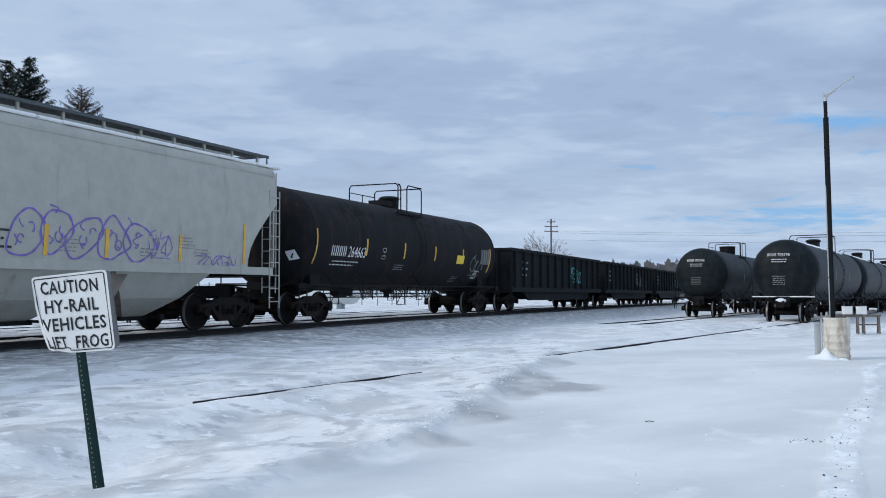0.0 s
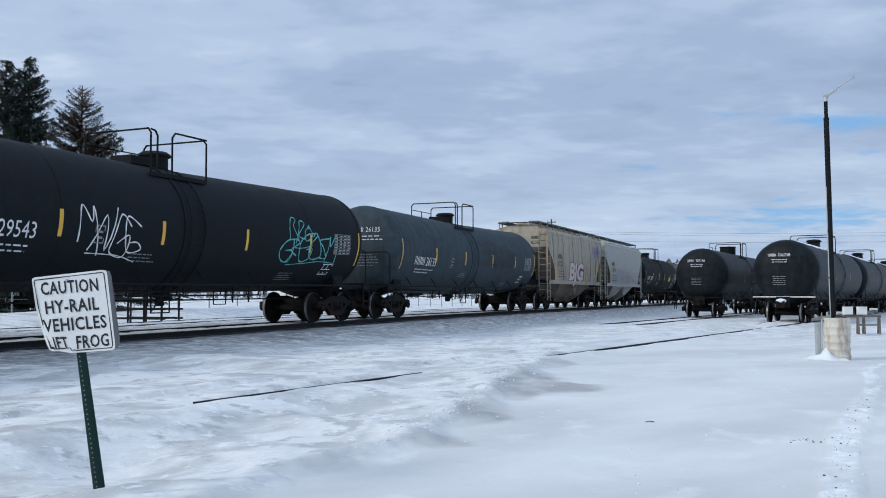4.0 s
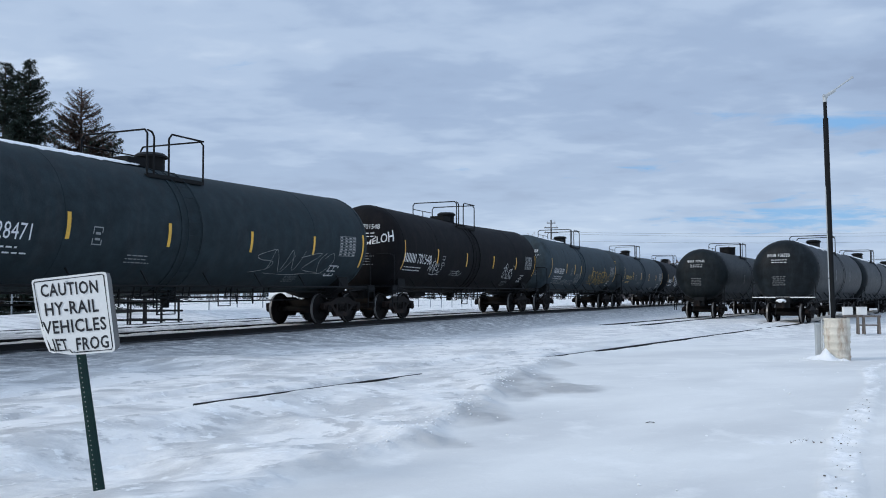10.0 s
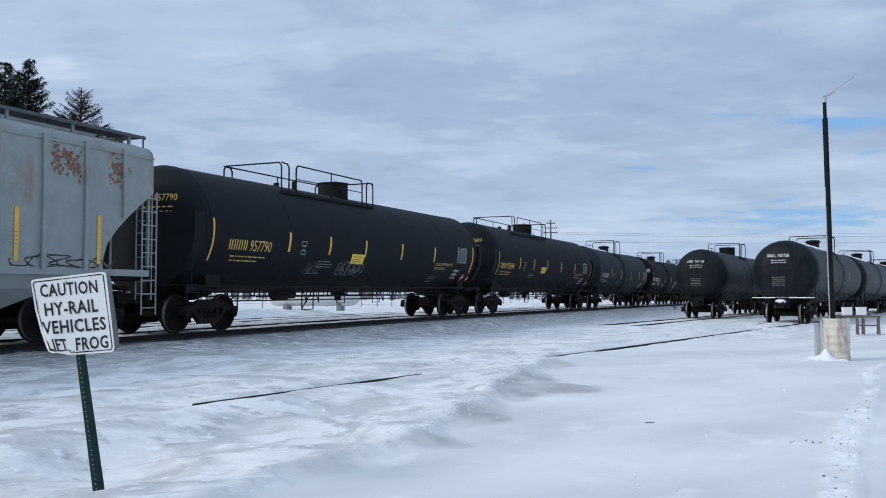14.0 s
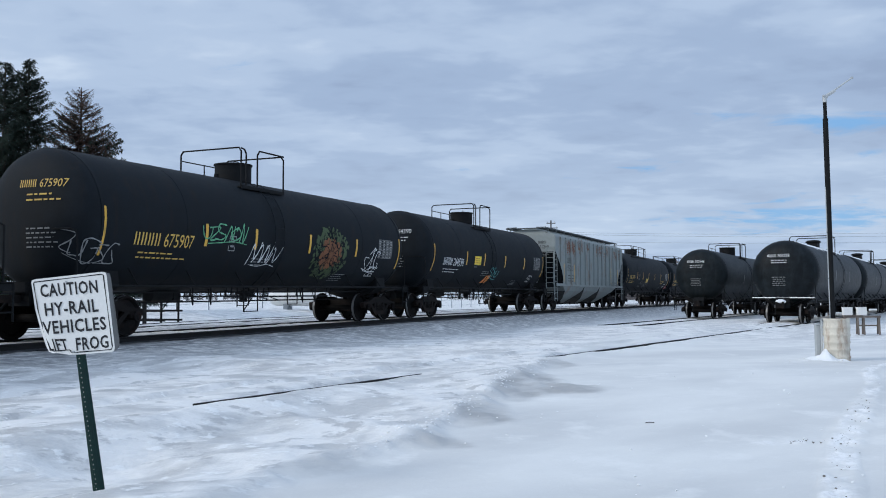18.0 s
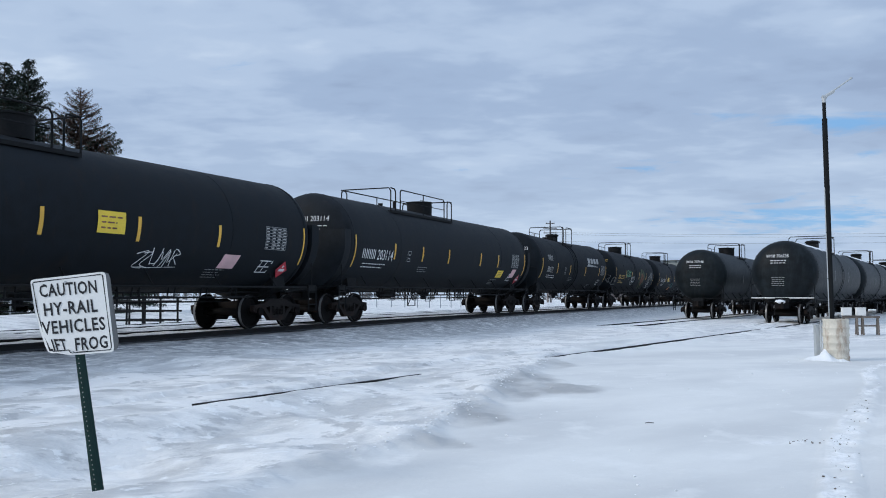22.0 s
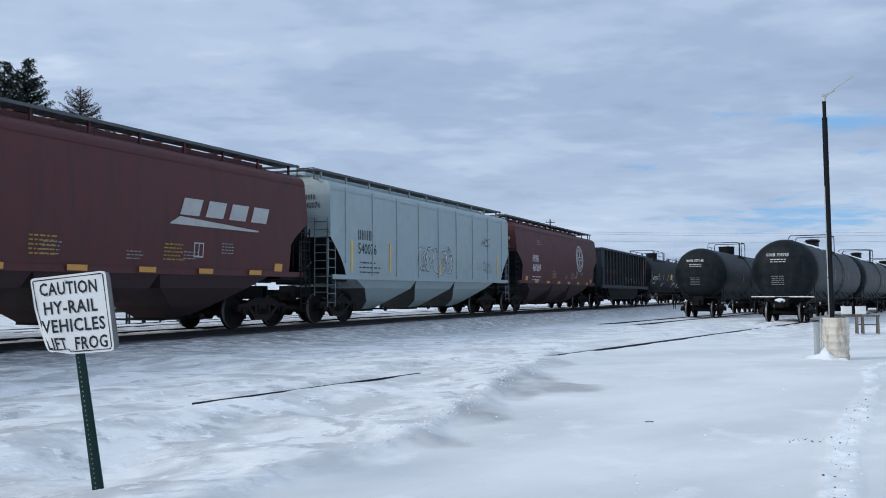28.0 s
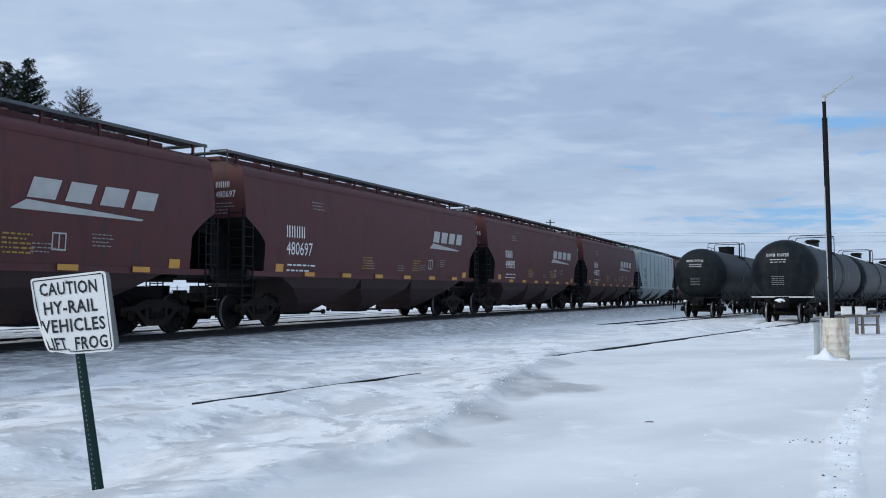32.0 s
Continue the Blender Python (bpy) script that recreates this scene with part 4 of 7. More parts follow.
    for sx in (1, -1):
        b = bmesh.new()
        box(b, (sx * 0.86, mid, deck - 0.02), (0.34, 2 * hl, 0.035))
        box(b, (sx * 1.02, mid, deck - 0.03), (0.03, 2 * hl, 0.09))
        for y in np.linspace(mid - hl + 0.2, mid + hl - 0.2, 4):
            box(b, (sx * 0.86, y, deck - 0.14), (0.06, 0.05, 0.24))
        part("top_walkway", b, m_steel, car)
    hgt = c.get("railing", 0.80 if long_rail else 1.02)
    zr = deck + hgt
    ya, yb = mid - hl, mid + hl
    X = 1.0

    def bent(pts, r=0.024):
        b = bmesh.new()
        pipe(b, pts, r, 6)
        return part("top_railing", b, m_steel, car)
    # end rails run across, with rounded corners and legs
    for y in (ya, yb):
        bent([(-X, y, deck), (-X, y, zr - 0.1), (-X + 0.08, y, zr), (X - 0.08, y, zr), (X, y, zr - 0.1), (X, y, deck)])
    if long_rail:
        for sx in (1, -1):
            o1, o2 = (ya + 0.75, yb - 0.75) if sx > 0 else (ya, yb)
            bent([(sx * X, ya, zr), (sx * X, ya + 0.30, zr - 0.02), (sx * X, ya + 0.38, zr - 0.12), (sx * X, ya + 0.38, deck)])
            bent([(sx * X, o1, deck), (sx * X, o1, zr - 0.1), (sx * X, o1 + 0.08, zr), (sx * X, o2 - 0.08, zr), (sx * X, o2, zr - 0.1), (sx * X, o2, deck)])
            bent([(sx * X, o1, deck + hgt * 0.5), (sx * X, o2, deck + hgt * 0.5)], 0.016)
            bent([(sx * X, (o1 + o2) / 2, deck), (sx * X, (o1 + o2) / 2, zr)], 0.02)
            bent([(sx * X, yb - 0.45, deck), (sx * X, yb - 0.45, zr - 0.15), (sx * X, yb - 0.38, zr - 0.03), (sx * X, yb, zr - 0.03)])
    else:
        bent([(X, ya, zr - 0.02), (X, ya + 0.14, zr - 0.04), (X, ya + 0.22, zr - 0.14), (X, ya + 0.22, deck)])
        bent([(X, ya + 0.72, deck), (X, ya + 0.72, zr - 0.12), (X, ya + 0.82, zr), (X, yb, zr)])
        bent([(-X, ya, zr - 0.25), (-X, yb, zr - 0.25)], 0.018)
        bent([(-X, mid, deck), (-X, mid, zr - 0.25)], 0.018)
    b = bmesh.new()
    rod(b, (0.55, mid - 0.2, deck + 0.05), (0.55, mid + 0.2, deck + 0.05), 0.03, 6)
    part("grab_bar", b, m_steel, car)
    b = bmesh.new()
    if c["dome"] == "drum":
        dm = yb - 0.95 if long_rail else mid
        rod(b, (0, dm, top - 0.05), (0, dm, top + 0.42), 0.50, 28)
        rod(b, (0, dm, top + 0.42), (0, dm, top + 0.46), 0.53, 28)
        pipe(b, [(0.1, dm - 0.1, top + 0.46), (0.1, dm - 0.1, top + 0.54), (0.1, dm + 0.1, top + 0.54), (0.1, dm + 0.1, top + 0.46)], 0.012)
    else:
        rod(b, (0, mid + 0.25, top - 0.05), (0, mid + 0.25, top + 0.30), 0.33, 24)
        lid = bmesh.new()
        lathe_y(lid, [(0.0, 0.40), (0.05, 0.40), (0.12, 0.30), (0.15, 0.0)], 24)
        bmesh.ops.transform(lid, matrix=Matrix.Translation((0, mid + 0.25, top + 0.30)) @ Euler((radians(90), 0, 0)).to_matrix().to_4x4(), verts=lid.verts)
        me = bpy.data.meshes.new("tmp")
        lid.to_mesh(me)
        lid.free()
        b.from_mesh(me)
        bpy.data.meshes.remove(me)
        box(b, (0.1, mid - 0.62, top + 0.08), (0.62, 0.7, 0.20))
    part("manway", b, m_steel, car, smooth=40)
    b = bmesh.new()
    rod(b, (0.25, mid - hl * 0.35, top - 0.05), (0.25, mid - hl * 0.35, top + 0.22), 0.07, 10)
    rod(b, (-0.2, mid - hl * 0.45, top - 0.05), (-0.2, mid - hl * 0.45, top + 0.16), 0.09, 10)
    part("relief_valve", b, m_steel, car)
    if c["ladder"]:
        for sx in (1, -1):
            b = bmesh.new()
            arc = []
            for k in range(13):
                a = radians(62 - 11.2 * k)
                Rr, z0 = shell_at(c, mid)
                arc.append(((Rr + 0.06) * math.cos(a) * sx, z0 + (Rr + 0.06) * math.sin(a)))
            arc.append((sx * 1.42, 0.75))
            for o in (-0.22, 0.22):
                pipe(b, [(x, mid + o, z) for x, z in arc], 0.012, 6)
            for k in range(len(arc)):
                rod(b, (arc[k][0], mid - 0.22, arc[k][1]), (arc[k][0], mid + 0.22, arc[k][1]), 0.009, 6)
            part("side_ladder", b, c["paint"], car)
    for s in (1, -1):
        truck(car, s * (half - 2.02))
    ends(car, half, 1.4)
    # reflective stripes
    place = lambda pts, proud: on_tank(c, pts, proud)
    st = c["stripes"]
    for k, y in enumerate(st):
        last = k in (0, len(st) - 1) and len(st) > 2
        a, d = (1.72, 2.78) if last else (2.08, 2.62)
        y = math.copysign(min(abs(y), T / 2 - DISH - 0.10), y)
        decal("reflector", car, place, [grid_patch(y - 0.05, y + 0.05, a, d, 1, 8)], c["tape"])
    if lettering:
        lettering(car, c, place)
    return car


def marks(colour, digits, n_owner=4, u=None, v=None, tall=0.30, small=True, seed=1, extra=(), stack=False):
    """Owner's blocks and number, small print, a notice table and consolidated boxes; extra calls add the rest."""
    def go(car, c, place):
        rng = random.Random(seed)
        T = c["tank"]
        u0 = (-7.85 if c["rail"] == "long" else -6.85) if u is None else u
        v0 = c["zc"] - 0.53 if v is None else v
        own, x = blocks(u0 + (0.1 if stack else 0), v0 + (0.62 if stack else 0), n_owner, tall)
        x = u0 - tall * 0.25 if stack else x
        decal("owner_mark", car, place, own, colour)
        t = words(digits, tall, 0.76)
        decal("car_number", car, place, [shift(t, x + tall * 0.25, v0)], colour)
        if small:
            decal("small_print", car, place, bars(u0 + 0.1, v0 - 0.06, 2, 1.7, 0.062, rng), colour if colour is m_gold else m_white)
            decal("small_print", car, place, bars(u0 + 4.3, v0 - 0.1, 3, 0.9, 0.045, rng), m_dull)
            decal("small_print", car, place, bars(T / 2 - 4.6, v0 - 0.5, 4, 0.8, 0.045, rng), m_dull)
            a, b_, w, h = T / 2 - (2.55 if c["rail"] == "long" else 2.2), v0 + 0.08, 0.95, 0.60
            lines = [grid_patch(a, a + w, b_ + h * k / 7, b_ + h * k / 7 + 0.014, 3, 1) for k in range(8)] + [grid_patch(a + w * k, a + w * k + 0.014, b_, b_ + h, 1, 3) for k in (0, 0.3, 0.55, 0.8, 1)]
            decal("notice_table", car, place, lines, m_dull, "white outlined notice table")
            decal("small_print", car, place, [grid_patch(a + w * q + 0.03, a + w * q + 0.03 + w * rng.uniform(0.10, 0.17), b_ + h * (k + 0.35) / 7, b_ + h * (k + 0.75) / 7, 1, 1) for k in range(7) for q in (0, 0.3, 0.55, 0.8)], m_pale_print)
            fr = []
            a, b_ = T / 2 - 2.55, v0 - 0.62
            for w, h, x0, z0 in ((0.5, 0.03, 0, 0), (0.5, 0.03, 0, 0.36), (0.03, 0.36, 0, 0), (0.03, 0.39, 0.47, 0), (0.03, 0.36, 0.23, 0), (0.5, 0.03, 0, 0.18)):
                fr.append(grid_patch(a + x0, a + x0 + w, b_ + z0, b_ + z0 + h, 1, 1, 0.25))
            decal("stencil_box", car, place, fr, m_white)
            s2 = []
            a, b_ = u0 + 3.25, v0 + 0.0
            for w, h, x0, z0 in ((0.26, 0.025, 0, 0), (0.26, 0.025, 0, 0.36), (0.025, 0.36, 0, 0), (0.025, 0.385, 0.24, 0), (0.14, 0.05, 0.06, 0.1), (0.14, 0.05, 0.06, 0.22)):
                s2.append(grid_patch(a + x0, a + x0 + w, b_ + z0, b_ + z0 + h, 1, 1))
            decal("stencil_box", car, place, s2, m_dull)
        for e in extra:
            e(car, c, place)
    return go


def head_print(digits, colour, v=0.55, x0=-0.15, tall=0.20, seed=1, n_owner=4, low=True):
    """The number and small print on the head at a tank's rear."""
    def go(car, c, place):
        T, R, zc = c["tank"], c["R"], c["zc"]

        def on_head(pts, proud):
            out = []
            for x, z in pts:
                r = min(math.hypot(x, z - zc) / R, 0.999)
                q = r ** (1 / 0.72)
                out.append((x, -T / 2 + DISH - DISH * math.sqrt(max(0.0, 1 - q * q)) - proud - 0.012, z))
            return out
        rng = random.Random(seed)
        own, x = blocks(x0, zc + v, n_owner, tall)
        decal("owner_mark", car, on_head, own, colour)
        decal("car_number", car, on_head, [shift(words(digits, tall, 0.85), x + 0.06, zc + v)], colour)
        decal("small_print", car, on_head, bars(x0 + 0.15, zc + v - 0.05, 2, 1.0, 0.06, rng), colour)
        if low:
            decal("small_print", car, on_head, bars(x0 + 0.2, zc - 0.15, 5, 0.8, 0.05, rng), m_dull)
    return go


def blotches(u0, u1, v0, v1, n, size, colour, seed, label, clusters=0):
    """Irregular stains or rust spots on the side of a car; v above the middle line."""
    def go(car, c, place):
        rng = random.Random(seed)
        sh = []
        heart = [(rng.uniform(u0, u1), rng.uniform(v0, v1)) for _ in range(clusters)]
        for _ in range(n):
            u, v = rng.uniform(u0, u1), rng.uniform(v0, v1) + c["zc"]
            if clusters:
                p, q = rng.choice(heart)
                u, v = p + rng.gauss(0, 0.12), q + rng.gauss(0, 0.17) + c["zc"]
            r = size * rng.uniform(0.3, 1.0)
            ph = [rng.uniform(0.45, 1.25) for _ in range(9)]
            pts = [(u + r * ph[k] * math.cos(k * 0.698), v + r * 1.25 * ph[k] * math.sin(k * 0.698)) for k in range(9)]
            sh.append((pts, [tuple(range(9))]))
        ob = decal("stain", car, place, sh, colour, label, 0.010)
        ob["kind"] = "stuff"
    return go


def bubble(u0, u1, v0, v1, n, wide, colour, seed, label="sprayed graffiti of rounded outlines"):
    """Swollen sprayed outlines that lean into one another, with loops and ticks inside; not readable."""
    def go(car, c, place):
        rng = random.Random(seed)
        sh = []
        w, h = (u1 - u0) / n, v1 - v0
        U = rng.uniform
        for k in range(n):
            cu, cv = u0 + w * (k + 0.5), c["zc"] + (v0 + v1) / 2 + U(-0.08, 0.08) * h
            q, lean = rng.choice((6, 7, 8)), U(-0.15, 0.25)
            knots = []
            for i in range(q):
                t = i * 6.2832 / q + U(-0.25, 0.25)
                f = U(0.72, 1.12)
                y = 0.5 * h * f * math.sin(t)
                knots.append((cu + 0.66 * w * f * math.cos(t) + lean * y, cv + y))
            ring = curve_through(knots + knots[:2], 5)
            sh.append(stroke(ring, wide))
            for _ in range(2):
                ou, ov, a = cu + U(-0.22, 0.22) * w, cv + U(-0.24, 0.24) * h, U(0.07, 0.15)
                ph, m_ = U(0, 6.28), rng.choice((7, 10, 12))
                sh.append(stroke([(ou + a * w * math.cos(t + ph), ov + a * 0.9 * h * math.sin(t + ph)) for t in [i * 0.55 for i in range(m_)]], wide * 0.7))
            for _ in range(2):
                ou, ov = cu + U(-0.35, 0.35) * w, cv + U(-0.35, 0.35) * h
                sh.append(stroke(curve_through([(ou, ov), (ou + U(-0.2, 0.2) * w, ov + 0.1 * h), (ou + U(-0.25, 0.25) * w, ov + U(0.1, 0.3) * h)]), wide * 0.7))
        decal("graffiti", car, place, sh, colour, label, 0.011)
    return go


def flower(u, v, r):
    """A sprayed flower: green rim, orange heart, dark branching veins."""
    def go(car, c, place):
        rng = random.Random(77)
        z = c["zc"] + v
        for name, n, lo, hi, col in (("green sprayed rim", 260, 0.45, 1.0, m_dullgreen), ("orange sprayed heart", 170, 0.0, 0.6, m_dullorange)):
            sh = []
            for _ in range(n):
                q, a, s = r * (lo + (hi - lo) * rng.random() ** 0.7), rng.uniform(0, 6.28), r * rng.uniform(0.03, 0.09)
                x, y = u + q * math.cos(a), z + 0.85 * q * math.sin(a)
                sh.append(([(x + s * rng.uniform(0.5, 1.2) * math.cos(k * 1.047), y + s * rng.uniform(0.5, 1.2) * math.sin(k * 1.047)) for k in range(6)], [tuple(range(6))]))
            decal("graffiti", car, place, sh, col, name, 0.010 if lo else 0.019)
        sh = []
        for k in range(13):
            a, q = k * 0.483 + rng.uniform(-0.1, 0.1), 0.12
            p = []
            while q < 0.97:
                p.append((u + r * q * math.cos(a), z + 0.85 * r * q * math.sin(a)))
                q += 0.14
                a += rng.uniform(-0.22, 0.22)
            sh.append(stroke(curve_through(p), 0.035))
            sh.append(stroke(curve_through([p[3], (p[3][0] + r * 0.2 * math.cos(a + 0.7), p[3][1] + r * 0.2 * math.sin(a + 0.7)), (p[3][0] + r * 0.42 * math.cos(a + 0.5), p[3][1] + r * 0.42 * math.sin(a + 0.5))]), 0.025))
        decal("graffiti", car, place, sh, m_black, "dark sprayed veins", 0.030)
    return go


def refined(shape, times=2):
    """Splits a flat shape's triangles so that it bends closely round a curve."""
    bm = bmesh.new()
    vs = [bm.verts.new((x, y, 0)) for x, y in shape[0]]
    for f in shape[1]:
        bm.faces.new([vs[i] for i in f])
    bmesh.ops.triangulate(bm, faces=bm.faces[:])
    bm.verts.index_update()
    pts, faces = [(v.co.x, v.co.y) for v in bm.verts], [tuple(v.index for v in f.verts) for f in bm.faces]
    bm.free()
    for _ in range(times):
        seen, out = {}, []

        def mid(i, j):
            k = (min(i, j), max(i, j))
            if k not in seen:
                seen[k] = len(pts)
                pts.append(((pts[i][0] + pts[j][0]) / 2, (pts[i][1] + pts[j][1]) / 2))
            return seen[k]
        for a, b, c in faces:
            p, q, r = mid(a, b), mid(b, c), mid(c, a)
            out += [(a, p, r), (p, b, q), (r, q, c), (p, q, r)]
        faces = out
    return pts, faces


def chunky(text, u, v, tall, wide):
    """Large sprayed block letters: dark outline, dull red fill, pale face."""
    def go(car, c, place):
        pts, faces = words(text, tall, 1.0, lean=0.12, gap=0.98, bold=0.05)
        s = wide / max(p[0] for p in pts)
        base = [(u + p[0] * s, c["zc"] + v + p[1]) for p in pts], faces
        decal("graffiti", car, place, [shift(base, 0.075 * math.cos(k * 0.785), 0.075 * math.sin(k * 0.785)) for k in range(8)] + [shift(base, 0.13, -0.12)], m_signblack, "dark sprayed outline", 0.012)
        decal("graffiti", car, place, [base], m_rosy, "dull red sprayed fill", 0.016)
        decal("graffiti", car, place, [shift(base, -0.03, 0.05)], m_pale, "large pale sprayed letters", 0.019)
    return go


def scribble(text, u, v, tall, squeeze, colour, lean=0.3):
    """A legible sprayed word."""
    return lambda car, c, place: decal("graffiti", car, place, [shift(refined(words(text, tall, squeeze, lean, 1.0, 0.012)), u, c["zc"] + v)], colour, "sprayed word in capitals", 0.02)


def tag(u0, u1, v0, v1, n, wide, colour, seed, label="sprayed graffiti"):
    return lambda car, c, place: decal("graffiti", car, place, scrawl(u0, u1, c["zc"] + v0, c["zc"] + v1, n, wide, seed), colour, label, 0.011)


def panel(u, v, w, h, colour, name="notice", lean=0.0):
    return lambda car, c, place: decal(name, car, place, [grid_patch(u, u + w, c["zc"] + v, c["zc"] + v + h, 2, 3, lean)], colour, proud=0.012)


def notice(u, v, w, h):
    """A yellow notice with rows of dark print."""
    def go(car, c, place):
        z = c["zc"] + v
        decal("notice", car, place, [grid_patch(u, u + w, z, z + h, 2, 3)], m_signyel, "yellow notice with dark print", 0.012)
        decal("notice_print", car, place, bars(u + 0.08 * w, z + h * 0.95, 3, w * 0.85, h * 0.13, random.Random(int(u * 10))), m_rustpatch, proud=0.016)
    return go


def text_on(text, u, v, tall, colour, squeeze=0.8):
    return lambda car, c, place: decal("stencil", car, place, [shift(words(text, tall, squeeze), u, c["zc"] + v)], colour, proud=0.012)


def placard(u, v, size=0.30):
    def go(car, c, place):
        z = c["zc"] + v
        pts = [(u, z - size), (u + size, z), (u, z + size), (u - size, z)]
        decal("placard", car, place, [(pts, [(0, 1, 2, 3)])], m_redpl, "red diamond placard", 0.06)
        decal("placard_text", car, place, [grid_patch(u - size * 0.5, u + size * 0.5, z - size * 0.16, z + size * 0.16, 1, 1), grid_patch(u - size * 0.13, u + size * 0.13, z + size * 0.27, z + size * 0.53, 1, 1)], m_white, proud=0.065)
    return go


def diamond(u, v, size=0.2):
    def go(car, c, place):
        z = c["zc"] + v
        pts = [(u, z - size), (u + size, z), (u, z + size), (u - size, z)]
        decal("diamond_mark", car, place, [(pts, [(0, 1, 2, 3)])], m_white, proud=0.014)
        decal("diamond_sign", car, place, [grid_patch(u - 0.02, u + 0.02, z - 0.1, z + 0.08, 1, 1), grid_patch(u - 0.02, u + 0.06, z - 0.1, z - 0.06, 1, 1)], m_black, proud=0.018)
    return go


def hopper_car(label, cfg, length, lettering=None):
    """A covered hopper; origin at its middle on top of the rails."""
    c = dict(paint=m_hop_red, bays=3, ribs=0, top=4.24, width=1.58, bulge=0.10, sill=1.42, group="cars of the moving train", end_paint=None, bay_paint=None, roof_walk="grate", zc=2.6, slope=1.5, dark=m_steel, run=4.64, knee=0.95, steep=0.78)
    c.update(cfg)
    car = thing("hopper_car", label, "hopper car", c["group"])
    half = length / 2
    Lb = half - 0.62
    W, zt, zs = c["width"], c["top"], c["sill"]
    n_bays = c["bays"]

    def x_of(z):
        t = (z - zs) / (zt - zs)
        return W - c["bulge"] * (2 * t - 0.8) ** 2 * 0.85

    def l_of(z):
        zk = zt - c["knee"]
        if z >= zk:
            return Lb
        t = min(1.0, (zk - z) / (c["steep"] * (zk - zs)))
        return Lb - c["slope"] * (0.5 * t + 0.5 * math.sin(t * math.pi / 2))

    zl = [zs, zs + 0.25, zs + 0.55] + np.linspace(zs + 0.58, zt - c["knee"], 10).tolist() + np.linspace(zt - c["knee"], zt - 0.16, 5)[1:].tolist()
    bm = bmesh.new()
    rings = []
    for z in zl:
        x, l = x_of(z), l_of(z)
        rings.append([(x, -l, z), (x, l, z), (-x, l, z), (-x, -l, z)])
    # rounded eaves, then an arched roof
    xt = x_of(zt - 0.16)
    crown = [(xt - 0.24 * (1 - math.cos(a)), zt - 0.16 + 0.22 * math.sin(a)) for a in (0.35, 0.7, 1.05, 1.4)]
    crown += [(crown[-1][0] * (1 - k / 5) + 0.02, crown[-1][1] + 0.24 * math.sin(k / 5 * math.pi / 2)) for k in range(1, 5)]
    for k, (x, z) in enumerate(crown):
        l = Lb - 0.012 * k
        rings.append([(x, -l, z), (x, l, z), (-x, l, z), (-x, -l, z)])
    loft(bm, rings)
    body = part("body", bm, c["paint"], car, smooth=25)
    # end faces below the knee are coloured darker than the sides
    body.data.materials.append(c.get("slope_paint") or c["dark"])
    for f in body.data.polygons:
        if abs(f.normal.y) > 0.3 and f.center.z < zt - c["knee"]:
            f.material_index = 1
    # top chord and side sill
    for sx in (1, -1):
        b = bmesh.new()
        box(b, (sx * (xt + 0.002), 0, zt - 0.19), (0.035, 2 * Lb + 0.02, 0.045))
        part("top_chord", b, c["paint"], car)
        b = bmesh.new()
        box(b, (sx * (x_of(zs) - 0.01), 0, zs - 0.02), (0.07, 2 * (half - 0.75), 0.14 if n_bays > 2 else 0.20))
        part("side_sill", b, c["paint"], car)
    if c["ribs"]:
        for sx in (1, -1):
            for y in np.linspace(-Lb + c["slope"] * 0.0 + 0.9, Lb - 0.9, c["ribs"]):
                b = bmesh.new()
                lo = zs
                for z in np.linspace(zs, zt - 0.95, 24):
                    if l_of(z) > abs(y) + 0.1:
                        lo = z
                        break
                prism(b, [(x_of(z) * sx, z) for z in np.linspace(lo, zt - 0.1, 6)] + [((x_of(z) + c.get("rib_deep", 0.07)) * sx, z) for z in reversed(np.linspace(lo, zt - 0.1, 6))], "y", y - c.get("rib_wide", 0.05), y + c.get("rib_wide", 0.05))
                part("rib", b, c.get("rib_paint") or c["paint"], car)
    if c.get("snow"):
        b = bmesh.new()
        rs = random.Random(4)
        y = -Lb + 0.2
        while y < Lb - 0.5:
            w = rs.uniform(0.5, 1.6)
            box(b, (x_of(zt) - 0.16, y + w / 2, zt + 0.075), (rs.uniform(0.16, 0.26), w, 0.07), 0)
            y += w + (rs.uniform(0.0, 0.3) if rs.random() < 0.3 else -0.05)
        bmesh.ops.bevel(b, geom=b.edges[:], offset=0.02, segments=2, affect="EDGES")
        part("roof_snow", b, m_snowcap, car, "strip of snow along the roof edge", smooth=50)
    # discharge bays
    n = c["bays"]
    span = 2 * (half - 3.15)
    pitch = span / n
    for k in range(n):
        y = -span / 2 + pitch * (k + 0.5)
        b = bmesh.new()
        if n > 2:
            # the sides run on flush below the sill; bays part near the rails and slope up at both ends
            lo = (0.11, 0.24, 0.50, 0.74) if k == 0 else (0.11, 0.19, 0.45, 0.50)
            hi = (0.11, 0.24, 0.50, 0.74) if k == n - 1 else (0.11, 0.19, 0.45, 0.50)
            loft(b, [[(sx * xx, y + pitch * (hi[i] if sy > 0 else -lo[i]), z) for sx, sy in ((1, -1), (1, 1), (-1, 1), (-1, -1))] for i, (xx, z) in enumerate(((0.46, 0.34), (0.90, 0.62), (1.36, 1.06), (1.50, zs - 0.06)))])
        else:
            loft(b, [[(sx * xx, y + sy * yy, z) for sx, sy in ((1, -1), (1, 1), (-1, 1), (-1, -1))] for xx, yy, z in ((0.42, 0.30, 0.36), (1.0, pitch * 0.30, 0.80), (1.46, pitch * 0.50, zs - 0.06))])
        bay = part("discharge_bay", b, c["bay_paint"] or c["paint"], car)
